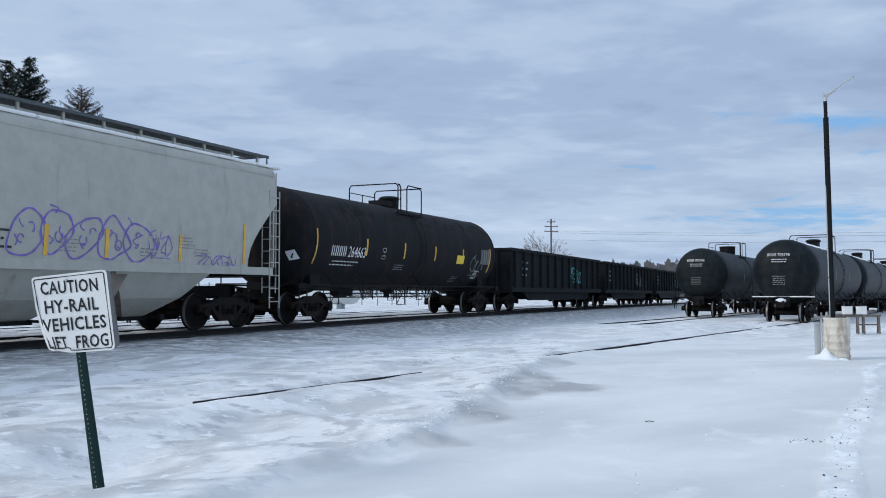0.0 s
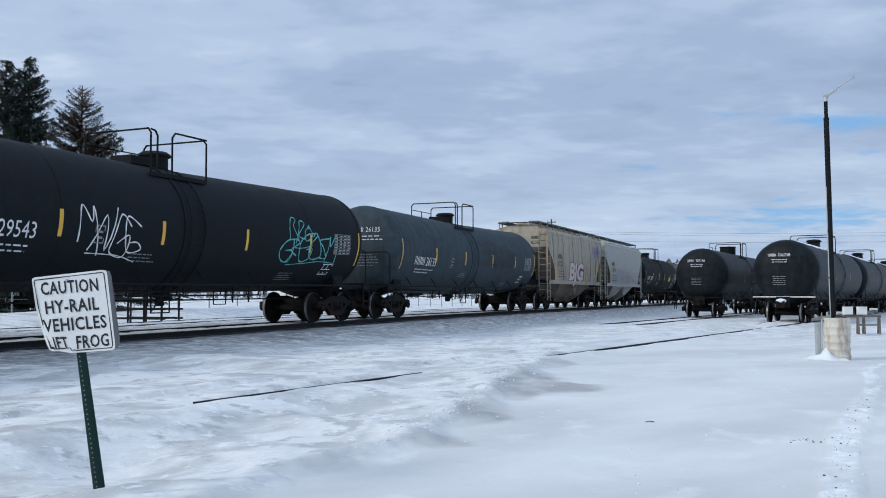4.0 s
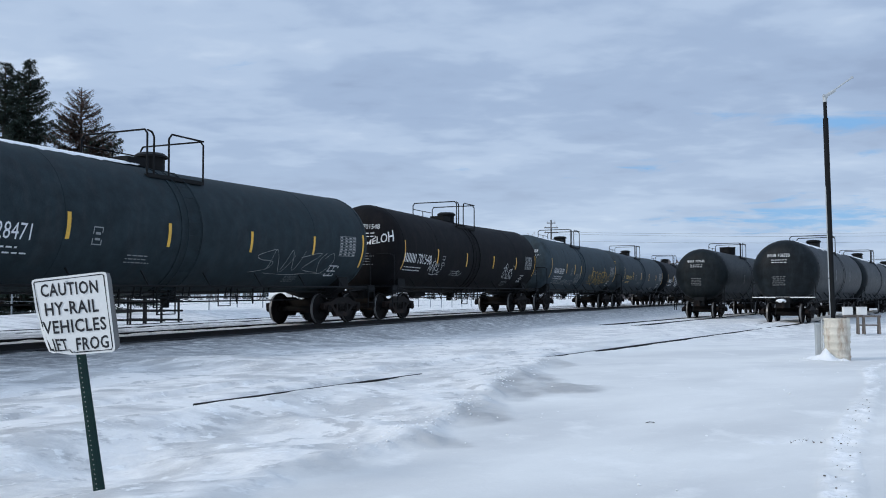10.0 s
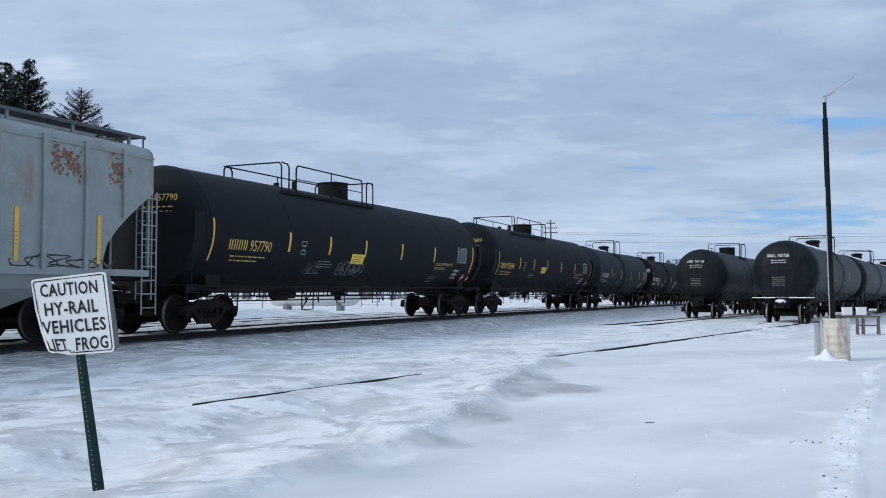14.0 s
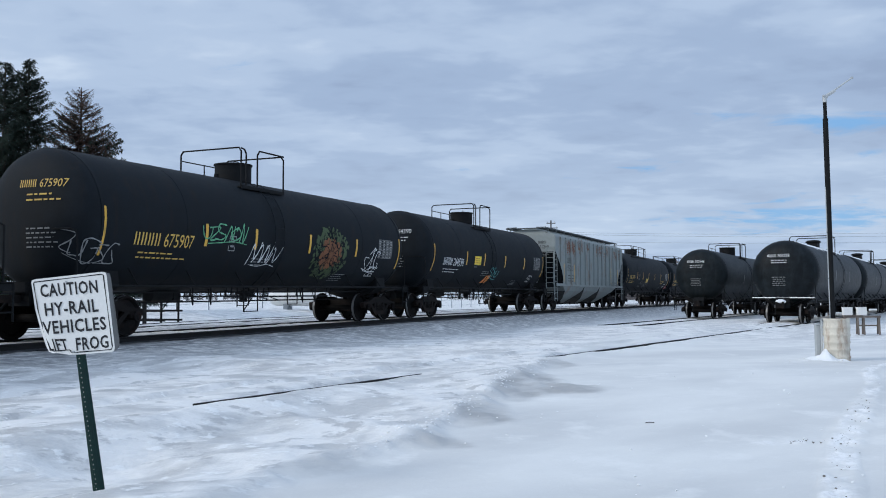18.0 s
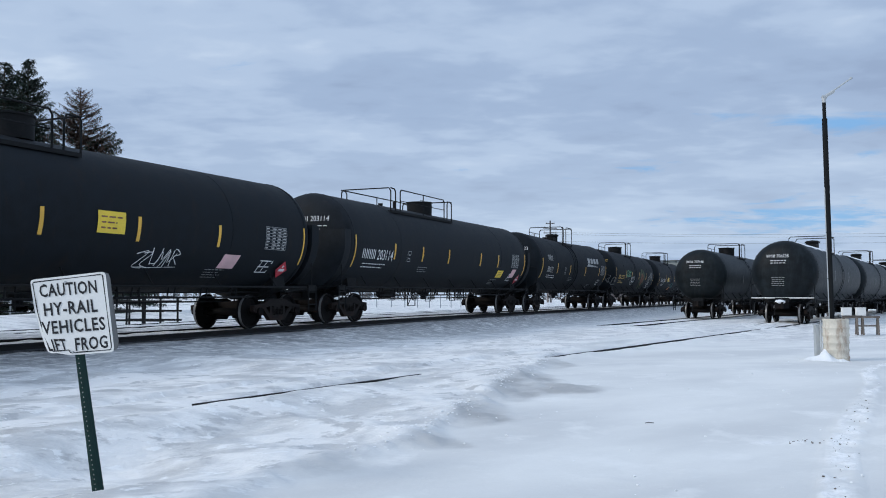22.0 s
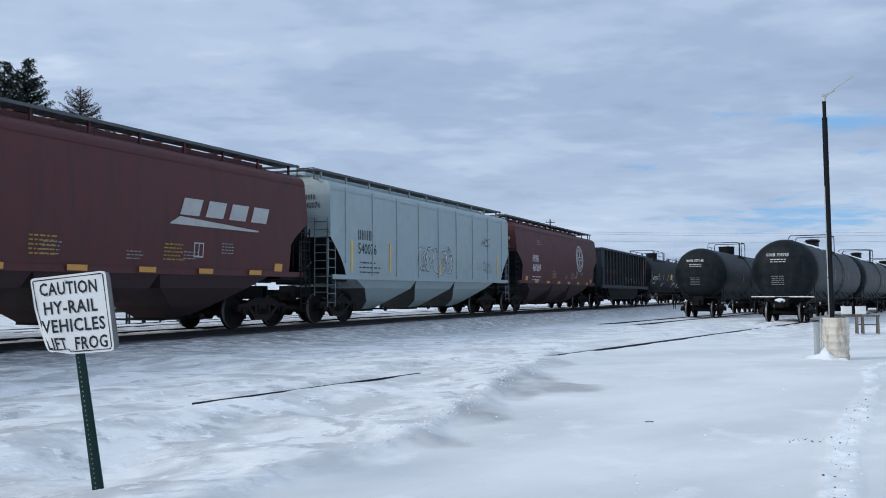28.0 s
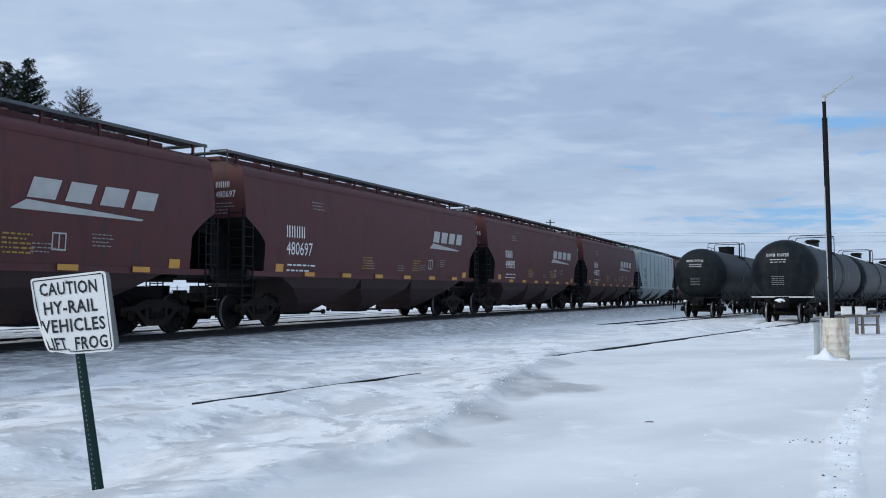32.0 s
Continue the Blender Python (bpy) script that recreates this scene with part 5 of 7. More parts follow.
        # lengthwise slopes: brown grime on two-bay cars, else shade put into the colour
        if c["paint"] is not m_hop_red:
            bay.data.materials.append(m_grime if c["bays"] == 2 else m_chute_shade)
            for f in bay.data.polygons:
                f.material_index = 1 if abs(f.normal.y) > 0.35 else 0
        b = bmesh.new()
        box(b, (0, y, 0.33), (1.0, 0.75, 0.09))
        rod(b, (-1.0, y + 0.3, 0.36), (1.0, y + 0.3, 0.36), 0.03, 8)
        for sx in (1, -1):
            rod(b, (sx * 0.98, y + 0.3, 0.36), (sx * 1.06, y + 0.3, 0.36), 0.075, 12)
        part("outlet_gate", b, m_steel, car)
        if k < n - 1 and n == 2:
            b = bmesh.new()
            ym = y + pitch / 2
            prism(b, [(ym - 0.5, zs - 0.1), (ym + 0.5, zs - 0.1), (ym, zs - 0.75)], "x", -1.38, 1.38)
            part("cross_ridge", b, m_grime if c["paint"] is not m_hop_red else m_steel, car)
    # roof: hatch coaming, walkways and their supports
    b = bmesh.new()
    box(b, (0, 0, zt + 0.33), (0.72, 2 * Lb - 1.0, 0.16))
    for y in np.arange(-Lb + 1.2, Lb - 1.0, 1.05):
        box(b, (0, y, zt + 0.44), (0.80, 0.10, 0.05))
    part("roof_hatch", b, c["paint"], car)
    rw = c["run"]
    for sx in (1, -1):
        b = bmesh.new()
        x0 = sx * 0.86
        for k in range(8):
            box(b, (x0 + sx * (k - 3.5) * 0.075, 0, rw - 0.02), (0.05, 2 * Lb + 0.35, 0.035))
        box(b, (x0 + sx * 0.30, 0, rw - 0.03), (0.03, 2 * Lb + 0.35, 0.07))
        for y in np.arange(-Lb, Lb + 0.01, 0.30):
            box(b, (x0, y, rw - 0.025), (0.55, 0.03, 0.025))
        part("running_board", b, m_grate, car)
        b = bmesh.new()
        box(b, (0, 0, 0), (0.05, 0.06, rw - zt - 0.13))
        post = mesh_of("walkway_post", b, c["paint"])
        for y in np.linspace(-Lb + 0.25, Lb - 0.25, 11):
            part("walkway_post", post, None, car, at=pose(sx * 1.08, y, (rw + zt + 0.1) / 2 - 0.03))
    for s in (1, -1):
        b = bmesh.new()
        for sx in (1, -1):
            pipe(b, [(sx * 1.1, s * (Lb - 0.1), zt + 0.1), (sx * 1.1, s * (Lb + 0.17), rw - 0.3), (sx * 1.1, s * (Lb + 0.17), rw + 0.02), (sx * 0.55, s * (Lb + 0.17), rw + 0.02)], 0.022)
        box(b, (0, s * (Lb + 0.05), rw - 0.02), (1.3, 0.30, 0.03))
        part("roof_end_walk", b, m_grate, car)
        # end frame: posts, slope sheet ribs, ladders, platform
        for sx in (1, -1):
            b = bmesh.new()
            box(b, (sx * (W - 0.12), s * (half - 0.66), (zs + zt - 0.9) / 2), (0.06, 0.06, zt - 0.9 - zs))
            part("corner_post", b, c["end_paint"] or c["paint"], car)
            b = bmesh.new()
            box(b, (sx * 0.45, s * (half - 0.75), (zs + zt - 0.9) / 2), (0.07, 0.07, zt - 0.9 - zs))
            part("end_post", b, c["end_paint"] or c["paint"], car)
            b = bmesh.new()
            rod(b, (sx * 0.45, s * (half - 0.75), zs + 0.1), (sx * 0.45, s * (half - 2.1), zs + 0.9), 0.04, 6)
            part("end_brace", b, c["end_paint"] or c["paint"], car)
        b = bmesh.new()
        box(b, (0, s * (half - 1.25), zs - 0.09), (2 * W - 0.25, 1.15, 0.14))
        box(b, (0, s * (half - 0.72), zs - 0.05), (2 * W - 0.02, 0.10, 0.26))
        part("end_sill", b, c["dark"], car)
        b = bmesh.new()
        sheet = [(half - 2.35, zs + 0.25), (half - 0.68, zt - 1.0), (half - 0.68, zt - 0.94), (half - 2.45, zs + 0.28)]
        prism(b, [(s * y, z) for y, z in sheet], "x", -W + 0.10, W - 0.10)
        part("slope_sheet", b, c.get("slope_paint") or c["dark"], car)
        for sx in (1, -1):
            b = bmesh.new()
            web = [(half - 0.80, zs), (half - 0.80, zs + 0.75), (half - 1.15, zs + 1.25), (half - 2.65, zs + 0.1), (half - 2.65, zs - 0.1)]
            # longer cars: web added over the whole opening to darken the car end
            if n_bays > 2:
                web = [(half - 0.80, zs - 0.25), (half - 0.80, zt - 1.15), (half - 2.40, zs + 0.30), (half - 2.65, zs - 0.25)]
            prism(b, [(s * y, z) for y, z in web], "x", sx * 0.45 - 0.02, sx * 0.45 + 0.02)
            part("gusset", b, c["dark"], car)
        for sx in (1, -1):
            b = bmesh.new()
            ladder(b, (sx * (W - 0.02), s * (half - 0.72) - 0.22, 0.50), (0, 0, c.get("climb", zt - 1.1)), (0, 0.44, 0), 9)
            part("side_ladder", b, c["end_paint"] or c["paint"], car)
            b = bmesh.new()
            ladder(b, (sx * (W - 0.52), s * (half - 0.58), zs - 0.6), (0, 0, c.get("climb", zt - zs + 0.5)), (sx * 0.44, 0, 0), 10)
            part("end_ladder", b, c["end_paint"] or c["paint"], car)
    b = bmesh.new()
    rod(b, (0.35, -half + 0.56, 2.75), (0.35, -half + 0.50, 2.75), 0.28, 20)
    rod(b, (0.35, -half + 0.62, 2.75), (0.35, -half + 0.45, 2.75), 0.05, 8)
    part("brake_wheel", b, m_steel, car)
    for s in (1, -1):
        truck(car, s * (half - 2.02))
    ends(car, half, 2.2)
    place = lambda pts, proud: on_flat(lambda z: x_of(min(max(z, zs), zt)), pts, proud)
    c["Lb"] = Lb
    if lettering:
        lettering(car, c, place)
    return car


def hop_marks(colour, digits, u, v, tall, n_owner=4, seed=1, logo=None, stripes="vertical", extra=(), two_lines=True):
    def go(car, c, place):
        rng = random.Random(seed)
        Lb, zs = c["Lb"], c["sill"]
        own, x = blocks(u, v, n_owner, tall)
        decal("owner_mark", car, place, own, colour, proud=0.012)
        t = words(digits, tall, 0.85) if digits else ([], [])
        decal("car_number", car, place, [shift(t, u, v - tall * 1.28)], colour, proud=0.012)
        decal("small_print", car, place, bars(u + 0.05, v - tall * 1.7, 3, 1.5, 0.08, rng), colour, proud=0.012)
        for w0, r, hh in ((-1.6, 4, 0.55), (0.6, 3, 0.45), (2.4, 3, 0.5), (Lb - 3.9, 4, 0.75)):
            decal("small_print", car, place, bars(w0, zs + hh, r, 0.6, 0.040, rng), m_dull, proud=0.012)
        fr = []
        a, b_ = Lb - 4.9, zs + 0.32
        for w, h, x0, z0 in ((0.34, 0.03, 0, 0), (0.34, 0.03, 0, 0.32), (0.03, 0.34, 0, 0), (0.03, 0.35, 0.32, 0), (0.03, 0.32, 0.16, 0)):
            fr.append(grid_patch(a + x0, a + x0 + w, b_ + z0, b_ + z0 + h, 1, 1))
        decal("stencil_box", car, place, fr, m_pale_print, proud=0.012)
        if stripes != "flat":
            for y in ((-Lb + 2.3, -Lb / 3 - 0.6, 0.0, Lb / 3 + 0.6, Lb - 2.3) if stripes == "vertical" else stripes):
                decal("reflector", car, place, [grid_patch(y - 0.05, y + 0.05, zs + 0.15, zs + (1.15 if abs(y) > Lb / 2 else 0.75), 1, 4)], m_yellow, proud=0.012)
        else:
            for y in np.linspace(-Lb + 3.0, Lb - 2.5, 6):
                decal("reflector", car, place, [grid_patch(y - 0.26, y + 0.26, zs - 0.06, zs + 0.06, 2, 1)], m_amber, proud=0.075)
            for y in (-Lb + 1.55, Lb - 1.4):
                decal("reflector", car, place, [grid_patch(y - 0.18, y + 0.18, zs + 0.04, zs + 0.26, 2, 1)], m_amber, proud=0.016)
            for y in (-1.9, 1.75):
                decal("small_print", car, place, bars(y, zs + 0.66, 5, 0.75, 0.045, rng, 0.7), m_olive, proud=0.012)
            decal("small_print", car, place, bars(-Lb + 3.2, c["top"] - 0.55, 3, 0.75, 0.05, rng), m_dull, proud=0.012)
        if digits:
            back = lambda pts, proud: [(x, -Lb - proud, z) for x, z in pts]
            z = c["top"] - 0.52
            decal("owner_mark", car, back, blocks(0.62, z, n_owner, 0.17)[0], colour, proud=0.012)
            decal("car_number", car, back, [shift(words(digits, 0.17, 0.85), 0.62, z - 0.25)], colour, proud=0.012)
            decal("small_print", car, back, bars(0.62, z - 0.33, 4, 0.62, 0.045, rng), m_dull, proud=0.012)
        for e in extra:
            e(car, c, place)
    return go


def wedge_logo(u, v, wide, tall, colour=None):
    """Four leaning blocks over a tapering bar."""
    def go(car, c, place):
        sh = []
        w = wide / 4
        z = c["zc"] + v
        for k in range(4):
            x = u + k * w + 0.1 * wide
            sh.append(grid_patch(x, x + w * 0.74, z, z + tall, 2, 2, 0.45))
        pts = [(u, z - 0.58 * tall), (u + wide * 0.93, z - 0.62 * tall), (u + wide * 0.95, z - 0.52 * tall), (u + 0.10 * wide, z - 0.10 * tall)]
        sh.append((pts, [(0, 1, 2, 3)]))
        decal("emblem", car, place, sh, colour or m_pale_print, "pale leaning block emblem over a tapering bar", 0.014)
    return go


def round_emblem(u, v, r):
    """A pale ring with a cross inside, its lettering as dark bars round the ring."""
    def go(car, c, place):
        z = c["zc"] + v
        n = 48
        pts = [(u + q * math.cos(k * 2 * math.pi / n), z + q * math.sin(k * 2 * math.pi / n)) for q in (r, r * 0.62) for k in range(n)]
        decal("emblem_ring", car, place, [(pts, [(k, (k + 1) % n, n + (k + 1) % n, n + k) for k in range(n)])], m_pale_print, "pale painted ring", 0.014)
        a, w = 0.56 * r, 0.15 * r
        decal("emblem_cross", car, place, [grid_patch(u - a, u + a, z - w, z + w, 2, 1), grid_patch(u - w, u + w, z - a, z - w, 1, 1), grid_patch(u - w, u + w, z + w, z + a, 1, 1)], m_pale_print, "pale painted cross", 0.014)
        sh = []
        for lo, hi, k in ((25, 155, 15), (228, 312, 7)):
            for i in range(k):
                t0 = radians(lo + (hi - lo) * (i + 0.15) / k)
                t1 = radians(lo + (hi - lo) * (i + 0.75) / k)
                sh.append(([(u + q * r * math.cos(t), z + q * r * math.sin(t)) for q, t in ((0.72, t0), (0.72, t1), (0.90, t1), (0.90, t0))], [(0, 1, 2, 3)]))
        sh += [grid_patch(u - a * 0.85 + 0.2 * a * i, u - a * 0.85 + 0.2 * a * i + 0.13 * a, z - w * 0.5, z + w * 0.5, 1, 1) for i in range(9)]
        decal("small_print", car, place, sh, m_hop_red, proud=0.020)
    return go


def gondola_car(label, cfg, length, lettering=None):
    """An open-topped gondola with outside posts."""
    c = dict(paint=m_gon, top=2.90, floor=1.02, width=1.52, ribs=13, tub=False, group="cars of the moving train", zc=2.4)
    c.update(cfg)
    car = thing("gondola_car", label, "gondola car", c["group"])
    half, W, zt, zf = length / 2, c["width"], c["top"], c["floor"]
    Lb = half - c.get("setback", 0.72)
    lean = 0.55 if c["tub"] else 0.0
    t = 0.05
    for sx in (1, -1):
        b = bmesh.new()
        prism(b, [(-Lb + lean, zf), (Lb - lean, zf), (Lb, zt), (-Lb, zt)], "x", sx * W - sx * t, sx * W)
        part("side", b, c["paint"], car)
        b = bmesh.new()
        box(b, (sx * (W + 0.02), 0, zt), (0.16, 2 * Lb + 0.1, 0.13))
        part("top_chord", b, c["paint"], car)
        b = bmesh.new()
        box(b, (sx * (W + 0.03), 0, zf), (0.12, 2 * (half - 0.75), 0.22))
        part("side_sill", b, c["paint"], car)
        for y in np.linspace(-Lb + 0.55 + lean, Lb - 0.55 - lean, c["ribs"]):
            b = bmesh.new()
            d = c.get("rib_deep", 0.12)
            prism(b, [(y - 0.06, sx * W), (y - 0.04, sx * (W + d)), (y + 0.04, sx * (W + d)), (y + 0.06, sx * W)], "z", zf + 0.1, zt - 0.05)
            bmesh.ops.transform(b, matrix=Matrix(((0, 1, 0, 0), (1, 0, 0, 0), (0, 0, 1, 0), (0, 0, 0, 1))), verts=b.verts)
            part("rib", b, c.get("rib_paint") or c["paint"], car)
    for s in (1, -1):
        b = bmesh.new()
        prism(b, [(s * (Lb - lean), zf), (s * Lb, zt), (s * (Lb - t), zt), (s * (Lb - lean - t), zf)], "x", -W + t, W - t)
        for k in (-0.9, -0.3, 0.3, 0.9):
            prism(b, [(s * (Lb - lean), zf + 0.1), (s * Lb, zt - 0.1), (s * (Lb + 0.1), zt - 0.1), (s * (Lb - lean + 0.14), zf + 0.1)], "x", k - 0.05, k + 0.05)
        box(b, (0, s * Lb, zt), (2 * W - 0.02, 0.14, 0.12))
        part("end_wall", b, c["paint"], car)
        b = bmesh.new()
        box(b, (0, s * (half - 0.95), zf - 0.08), (2 * W - 0.1, 0.5, 0.12))
        part("end_sill", b, m_steel, car)
        for sx in (1, -1):
            b = bmesh.new()
            ladder(b, (sx * (W + 0.06), s * (half - 0.82) - 0.2, 0.5), (0, 0, 2.1), (0, 0.4, 0), 6)
            part("side_ladder", b, m_steel, car)
    b = bmesh.new()
    box(b, (0, 0, zf + 0.02), (2 * W - 0.12, 2 * (Lb - lean) - 0.12, 0.05))
    part("floor", b, m_steel, car)
    b = bmesh.new()
    if c["tub"]:
        k = half - 3.3
        for w, lo in ((1.34, 0.70), (1.18, 0.48)):
            prism(b, [(-k, zf - 0.05), (-k + 0.35, lo + 0.25), (-k + 0.9, lo), (k - 0.9, lo), (k - 0.35, lo + 0.25), (k, zf - 0.05)], "x", -w, w)
    else:
        for s in (1, -1):
            prism(b, [(-half + 1.0, zf - 0.1), (-half + 2.9, zf - 0.12), (-half + 3.7, zf - 0.52), (half - 3.7, zf - 0.52), (half - 2.9, zf - 0.12), (half - 1.0, zf - 0.1)], "x", s * 1.40 - 0.04, s * 1.40 + 0.04)
        for y in np.linspace(-half + 3.8, half - 3.8, 8):
            box(b, (0, y, zf - 0.26), (2.6, 0.10, 0.34))
        box(b, (0, 0, zf - 0.24), (0.6, 2 * half - 2.2, 0.36))
    part("underframe" if not c["tub"] else "tub", b, m_steel if c["tub"] else c["paint"], car)
    for s in (1, -1):
        truck(car, s * (half - 2.02))
    ends(car, half, 2.2)
    place = lambda pts, proud: on_flat(lambda z: W + 0.0, pts, proud)
    c["Lb"] = Lb
    if lettering:
        lettering(car, c, place)
    return car


def snow_on_top(car, seed, u0=-7.0, u1=7.0, R=1.53, zc=2.53, lo=62, hi=108):
    """A thin ragged crust of snow along the crown of a tank."""
    rng = random.Random(seed)
    b = bmesh.new()
    n, k = 60, 7
    g = []
    for i in range(n + 1):
        u = u0 + (u1 - u0) * i / n
        e = max(0.15, 1 - abs(2 * i / n - 1) ** 6) * (0.75 + 0.25 * math.sin(i * 1.3 + seed) * math.sin(i * 0.37))
        row = []
        for j in range(k + 1):
            t = j / k
            mid_, half_ = (lo + hi) / 2, (hi - lo) / 2 * e
            a = radians(mid_ + half_ * (2 * t - 1) + rng.uniform(-1, 1))
            r = R + 0.035 * math.sin(math.pi * t) + (-0.004 if j in (0, k) else 0.004)
            row.append(b.verts.new((r * math.cos(a), u, zc + r * math.sin(a))))
        g.append(row)
    for A, B in zip(g, g[1:]):
        for j in range(k):
            b.faces.new((A[j], A[j + 1], B[j + 1], B[j]))
    part("snow_crust", b, m_snowcap, car, "thin crust of snow", smooth=60)


def snow_later(u0, u1):
    return lambda car, c, place: snow_on_top(car, 3, u0, u1, c["R"], c["zc"] - c["sag"] * 0.45, 66, 88)


# ---- the train: where each coupling lies at the start, metres along the track ----
TRAIN = []


def couple(car, rear, front):
    TRAIN.append((car, (rear + front) / 2))


def train():
    def tank(rear, front, label, cfg, let=None):
        couple(tank_car(label, cfg, front - rear, let), rear, front)

    def hop(rear, front, label, cfg, let=None):
        couple(hopper_car(label, cfg, front - rear, let), rear, front)

    def gon(rear, front, label, cfg, let=None):
        couple(gondola_car(label, cfg, front - rear, let), rear, front)

    gm = lambda k: (lambda car, c, place: (decal("graffiti", car, place, scrawl(1.9, 4.2, 1.55, 2.35, 6, 0.10, 90 + k), (m_teal, m_dull, m_teal)[k % 3], "sprayed graffiti", 0.02), decal("small_print", car, place, bars(-6.8, 2.6, 3, 0.9, 0.16, random.Random(k)), m_dull, proud=0.02)))
    gon(74.2, 91.6, "black steel gondola car with teal graffiti", {}, gm(0))
    gon(56.6, 74.2, "black steel gondola car with faded lettering", {}, gm(1))
    gon(38.2, 56.6, "black steel gondola car with a small blue tag", {}, gm(2))
    plain = (-6.8, -3.5, -1.5, 1.1, 3.8, 6.85)
    tank(20.67, 38.2, "black tank car with rusty top and white lettering", dict(paint=m_black_rust, band=False, sag=0.0, mid=-0.05, dome="box", stripes=(-7.3, -4.25, -1.5, 1.1, 3.8, 6.85)),
         marks(m_white, "264663", u=-6.4, tall=0.34, seed=2, extra=(diamond(-8.0, -0.75, 0.24), panel(3.2, -0.5, 0.75, 0.34, m_signyel), tag(4.9, 6.2, -0.9, -0.2, 3, 0.05, m_dull, 5), blotches(-6, 7, 0.9, 1.45, 60, 0.16, m_truck, 7, "rust stains below the crown"))))
    two_bay = dict(bays=2, slope_paint=m_grime, sill=1.50, slope=1.25, end_stripe=4.35)
    hop(7.94, 20.67, "off-white two-bay covered hopper with purple graffiti", dict(paint=m_hop_white, bay_paint=m_hop_white, snow=True, **two_bay),
        hop_marks(m_signblack, "332486", -4.05, 2.72, 0.30, seed=3, stripes=(-4.4, -1.9, -0.35, 1.9, 4.3), extra=(bubble(-2.7, 0.9, -0.98, -0.02, 5, 0.045, m_purple, 11), tag(0.9, 1.6, -0.85, -0.25, 4, 0.04, m_purple, 14), tag(-3.7, -2.9, -1.05, -0.75, 4, 0.04, m_purple, 13), tag(2.6, 4.0, -1.05, -0.75, 5, 0.04, m_purple, 12))))
    hop(-4.80, 7.94, "dirty beige two-bay covered hopper with large graffiti", dict(paint=m_hop_beige, bay_paint=m_beige_low, ribs=6, rib_deep=0.015, rib_wide=0.03, rib_paint=m_beige_seam, end_paint=m_hop_beige, **two_bay),
        hop_marks(m_signblack, "82356", -4.0, 2.72, 0.30, seed=4, stripes=(-4.3, -1.6, 0.2, 2.0, 4.35), extra=(chunky("BJG", -1.75, -0.98, 0.95, 3.0), tag(-3.3, -2.0, -0.9, -0.1, 4, 0.05, m_dull, 24), bubble(3.75, 5.2, 0.45, 1.10, 5, 0.05, m_purple, 22), tag(2.1, 3.3, -0.85, -0.4, 4, 0.04, m_dull, 23), blotches(3.98, 4.22, -0.55, 0.35, 70, 0.05, m_rustpatch, 25, "rust run"), tag(-3.6, -2.4, -1.1, -0.9, 5, 0.03, m_purple, 26), tag(2.0, 4.6, -1.1, -0.9, 7, 0.03, m_purple, 27))))
    tank(-22.82, -4.80, "grey-green tank car with a stained flank", dict(paint=m_grey, zc=2.44, tank=16.17), marks(m_white, "26135", u=-6.3, tall=0.32, seed=5, extra=(head_print("26135", m_white, 0.55, -0.1, 0.17, 5), blotches(0.4, 2.6, -0.35, 0.80, 170, 0.085, m_slate_stain, 31, "dark oily stain"), blotches(2.9, 4.6, -0.30, 0.45, 120, 0.075, m_slate_stain, 32, "dark oily stain"))))
    tank(-40.4, -22.82, "black tank car with teal and white graffiti", dict(paint=m_black), marks(m_white, "29543", tall=0.32, seed=6, extra=(head_print("29543", m_white, 0.55, -0.1, 0.17, 6), tag(-3.9, -2.3, -0.75, 0.2, 4, 0.06, m_white, 41), tag(3.2, 6.0, -0.7, 0.2, 6, 0.07, m_teal, 42), tag(3.6, 4.6, -0.2, 0.5, 3, 0.06, m_teal, 43))))
    tank(-58.38, -40.4, "slate grey tank car with yellow lettering", dict(paint=m_slate), marks(m_gold, "663142", tall=0.30, seed=7, extra=(head_print("663142", m_gold, 0.55, -0.1, 0.16, 7),)))
    tank(-76.2, -58.38, "grey-green tank car with yellow and white graffiti", dict(paint=m_grey, dome="round", mid=-0.95, stripes=(-7.9, -4.57, -2.87, -1.53, 1.28, 4.33, 7.37)), marks(m_white, "28188", tall=0.32, seed=8, extra=(head_print("28188", m_white, 0.55, -0.1, 0.17, 8), tag(-6.6, -2.6, -1.12, -0.82, 15, 0.045, m_dull, 51), tag(-2.5, -1.3, -1.0, -0.3, 6, 0.045, m_dull, 52), bubble(1.2, 5.0, -1.0, -0.15, 5, 0.085, m_olive, 53), tag(0.4, 1.2, -0.9, -0.3, 6, 0.04, m_olive, 54), tag(4.9, 6.2, -0.8, -0.3, 5, 0.05, m_olive, 55), snow_later(-6.8, -1.2))))
    tank(-93.85, -76.2, "brownish black tank car with white graffiti", dict(paint=m_brown_black, dome="box"), marks(m_white, "701548", u=-7.3, tall=0.36, seed=9, extra=(head_print("701548", m_white, 0.62, -0.3, 0.17, 9), scribble("MELOH", -8.92, 0.22, 0.44, 0.52, m_white), tag(-5.0, -4.0, -0.85, -0.35, 4, 0.04, m_white, 62), tag(3.0, 4.4, -0.9, -0.3, 5, 0.04, m_white, 63), tag(-2.4, -1.9, -0.9, -0.65, 2, 0.03, m_dull, 64))))
    tank(-111.74, -93.85, "dark teal grey tank car with snow along its top", dict(paint=m_slate_teal, mid=-0.8), marks(m_white, "28471", u=-7.1, tall=0.32, seed=10, extra=(head_print("28471", m_white, 0.55, -0.1, 0.17, 10), tag(2.0, 5.8, -1.0, -0.3, 5, 0.03, m_dull, 71), snow_later(-7.5, -1.2))))
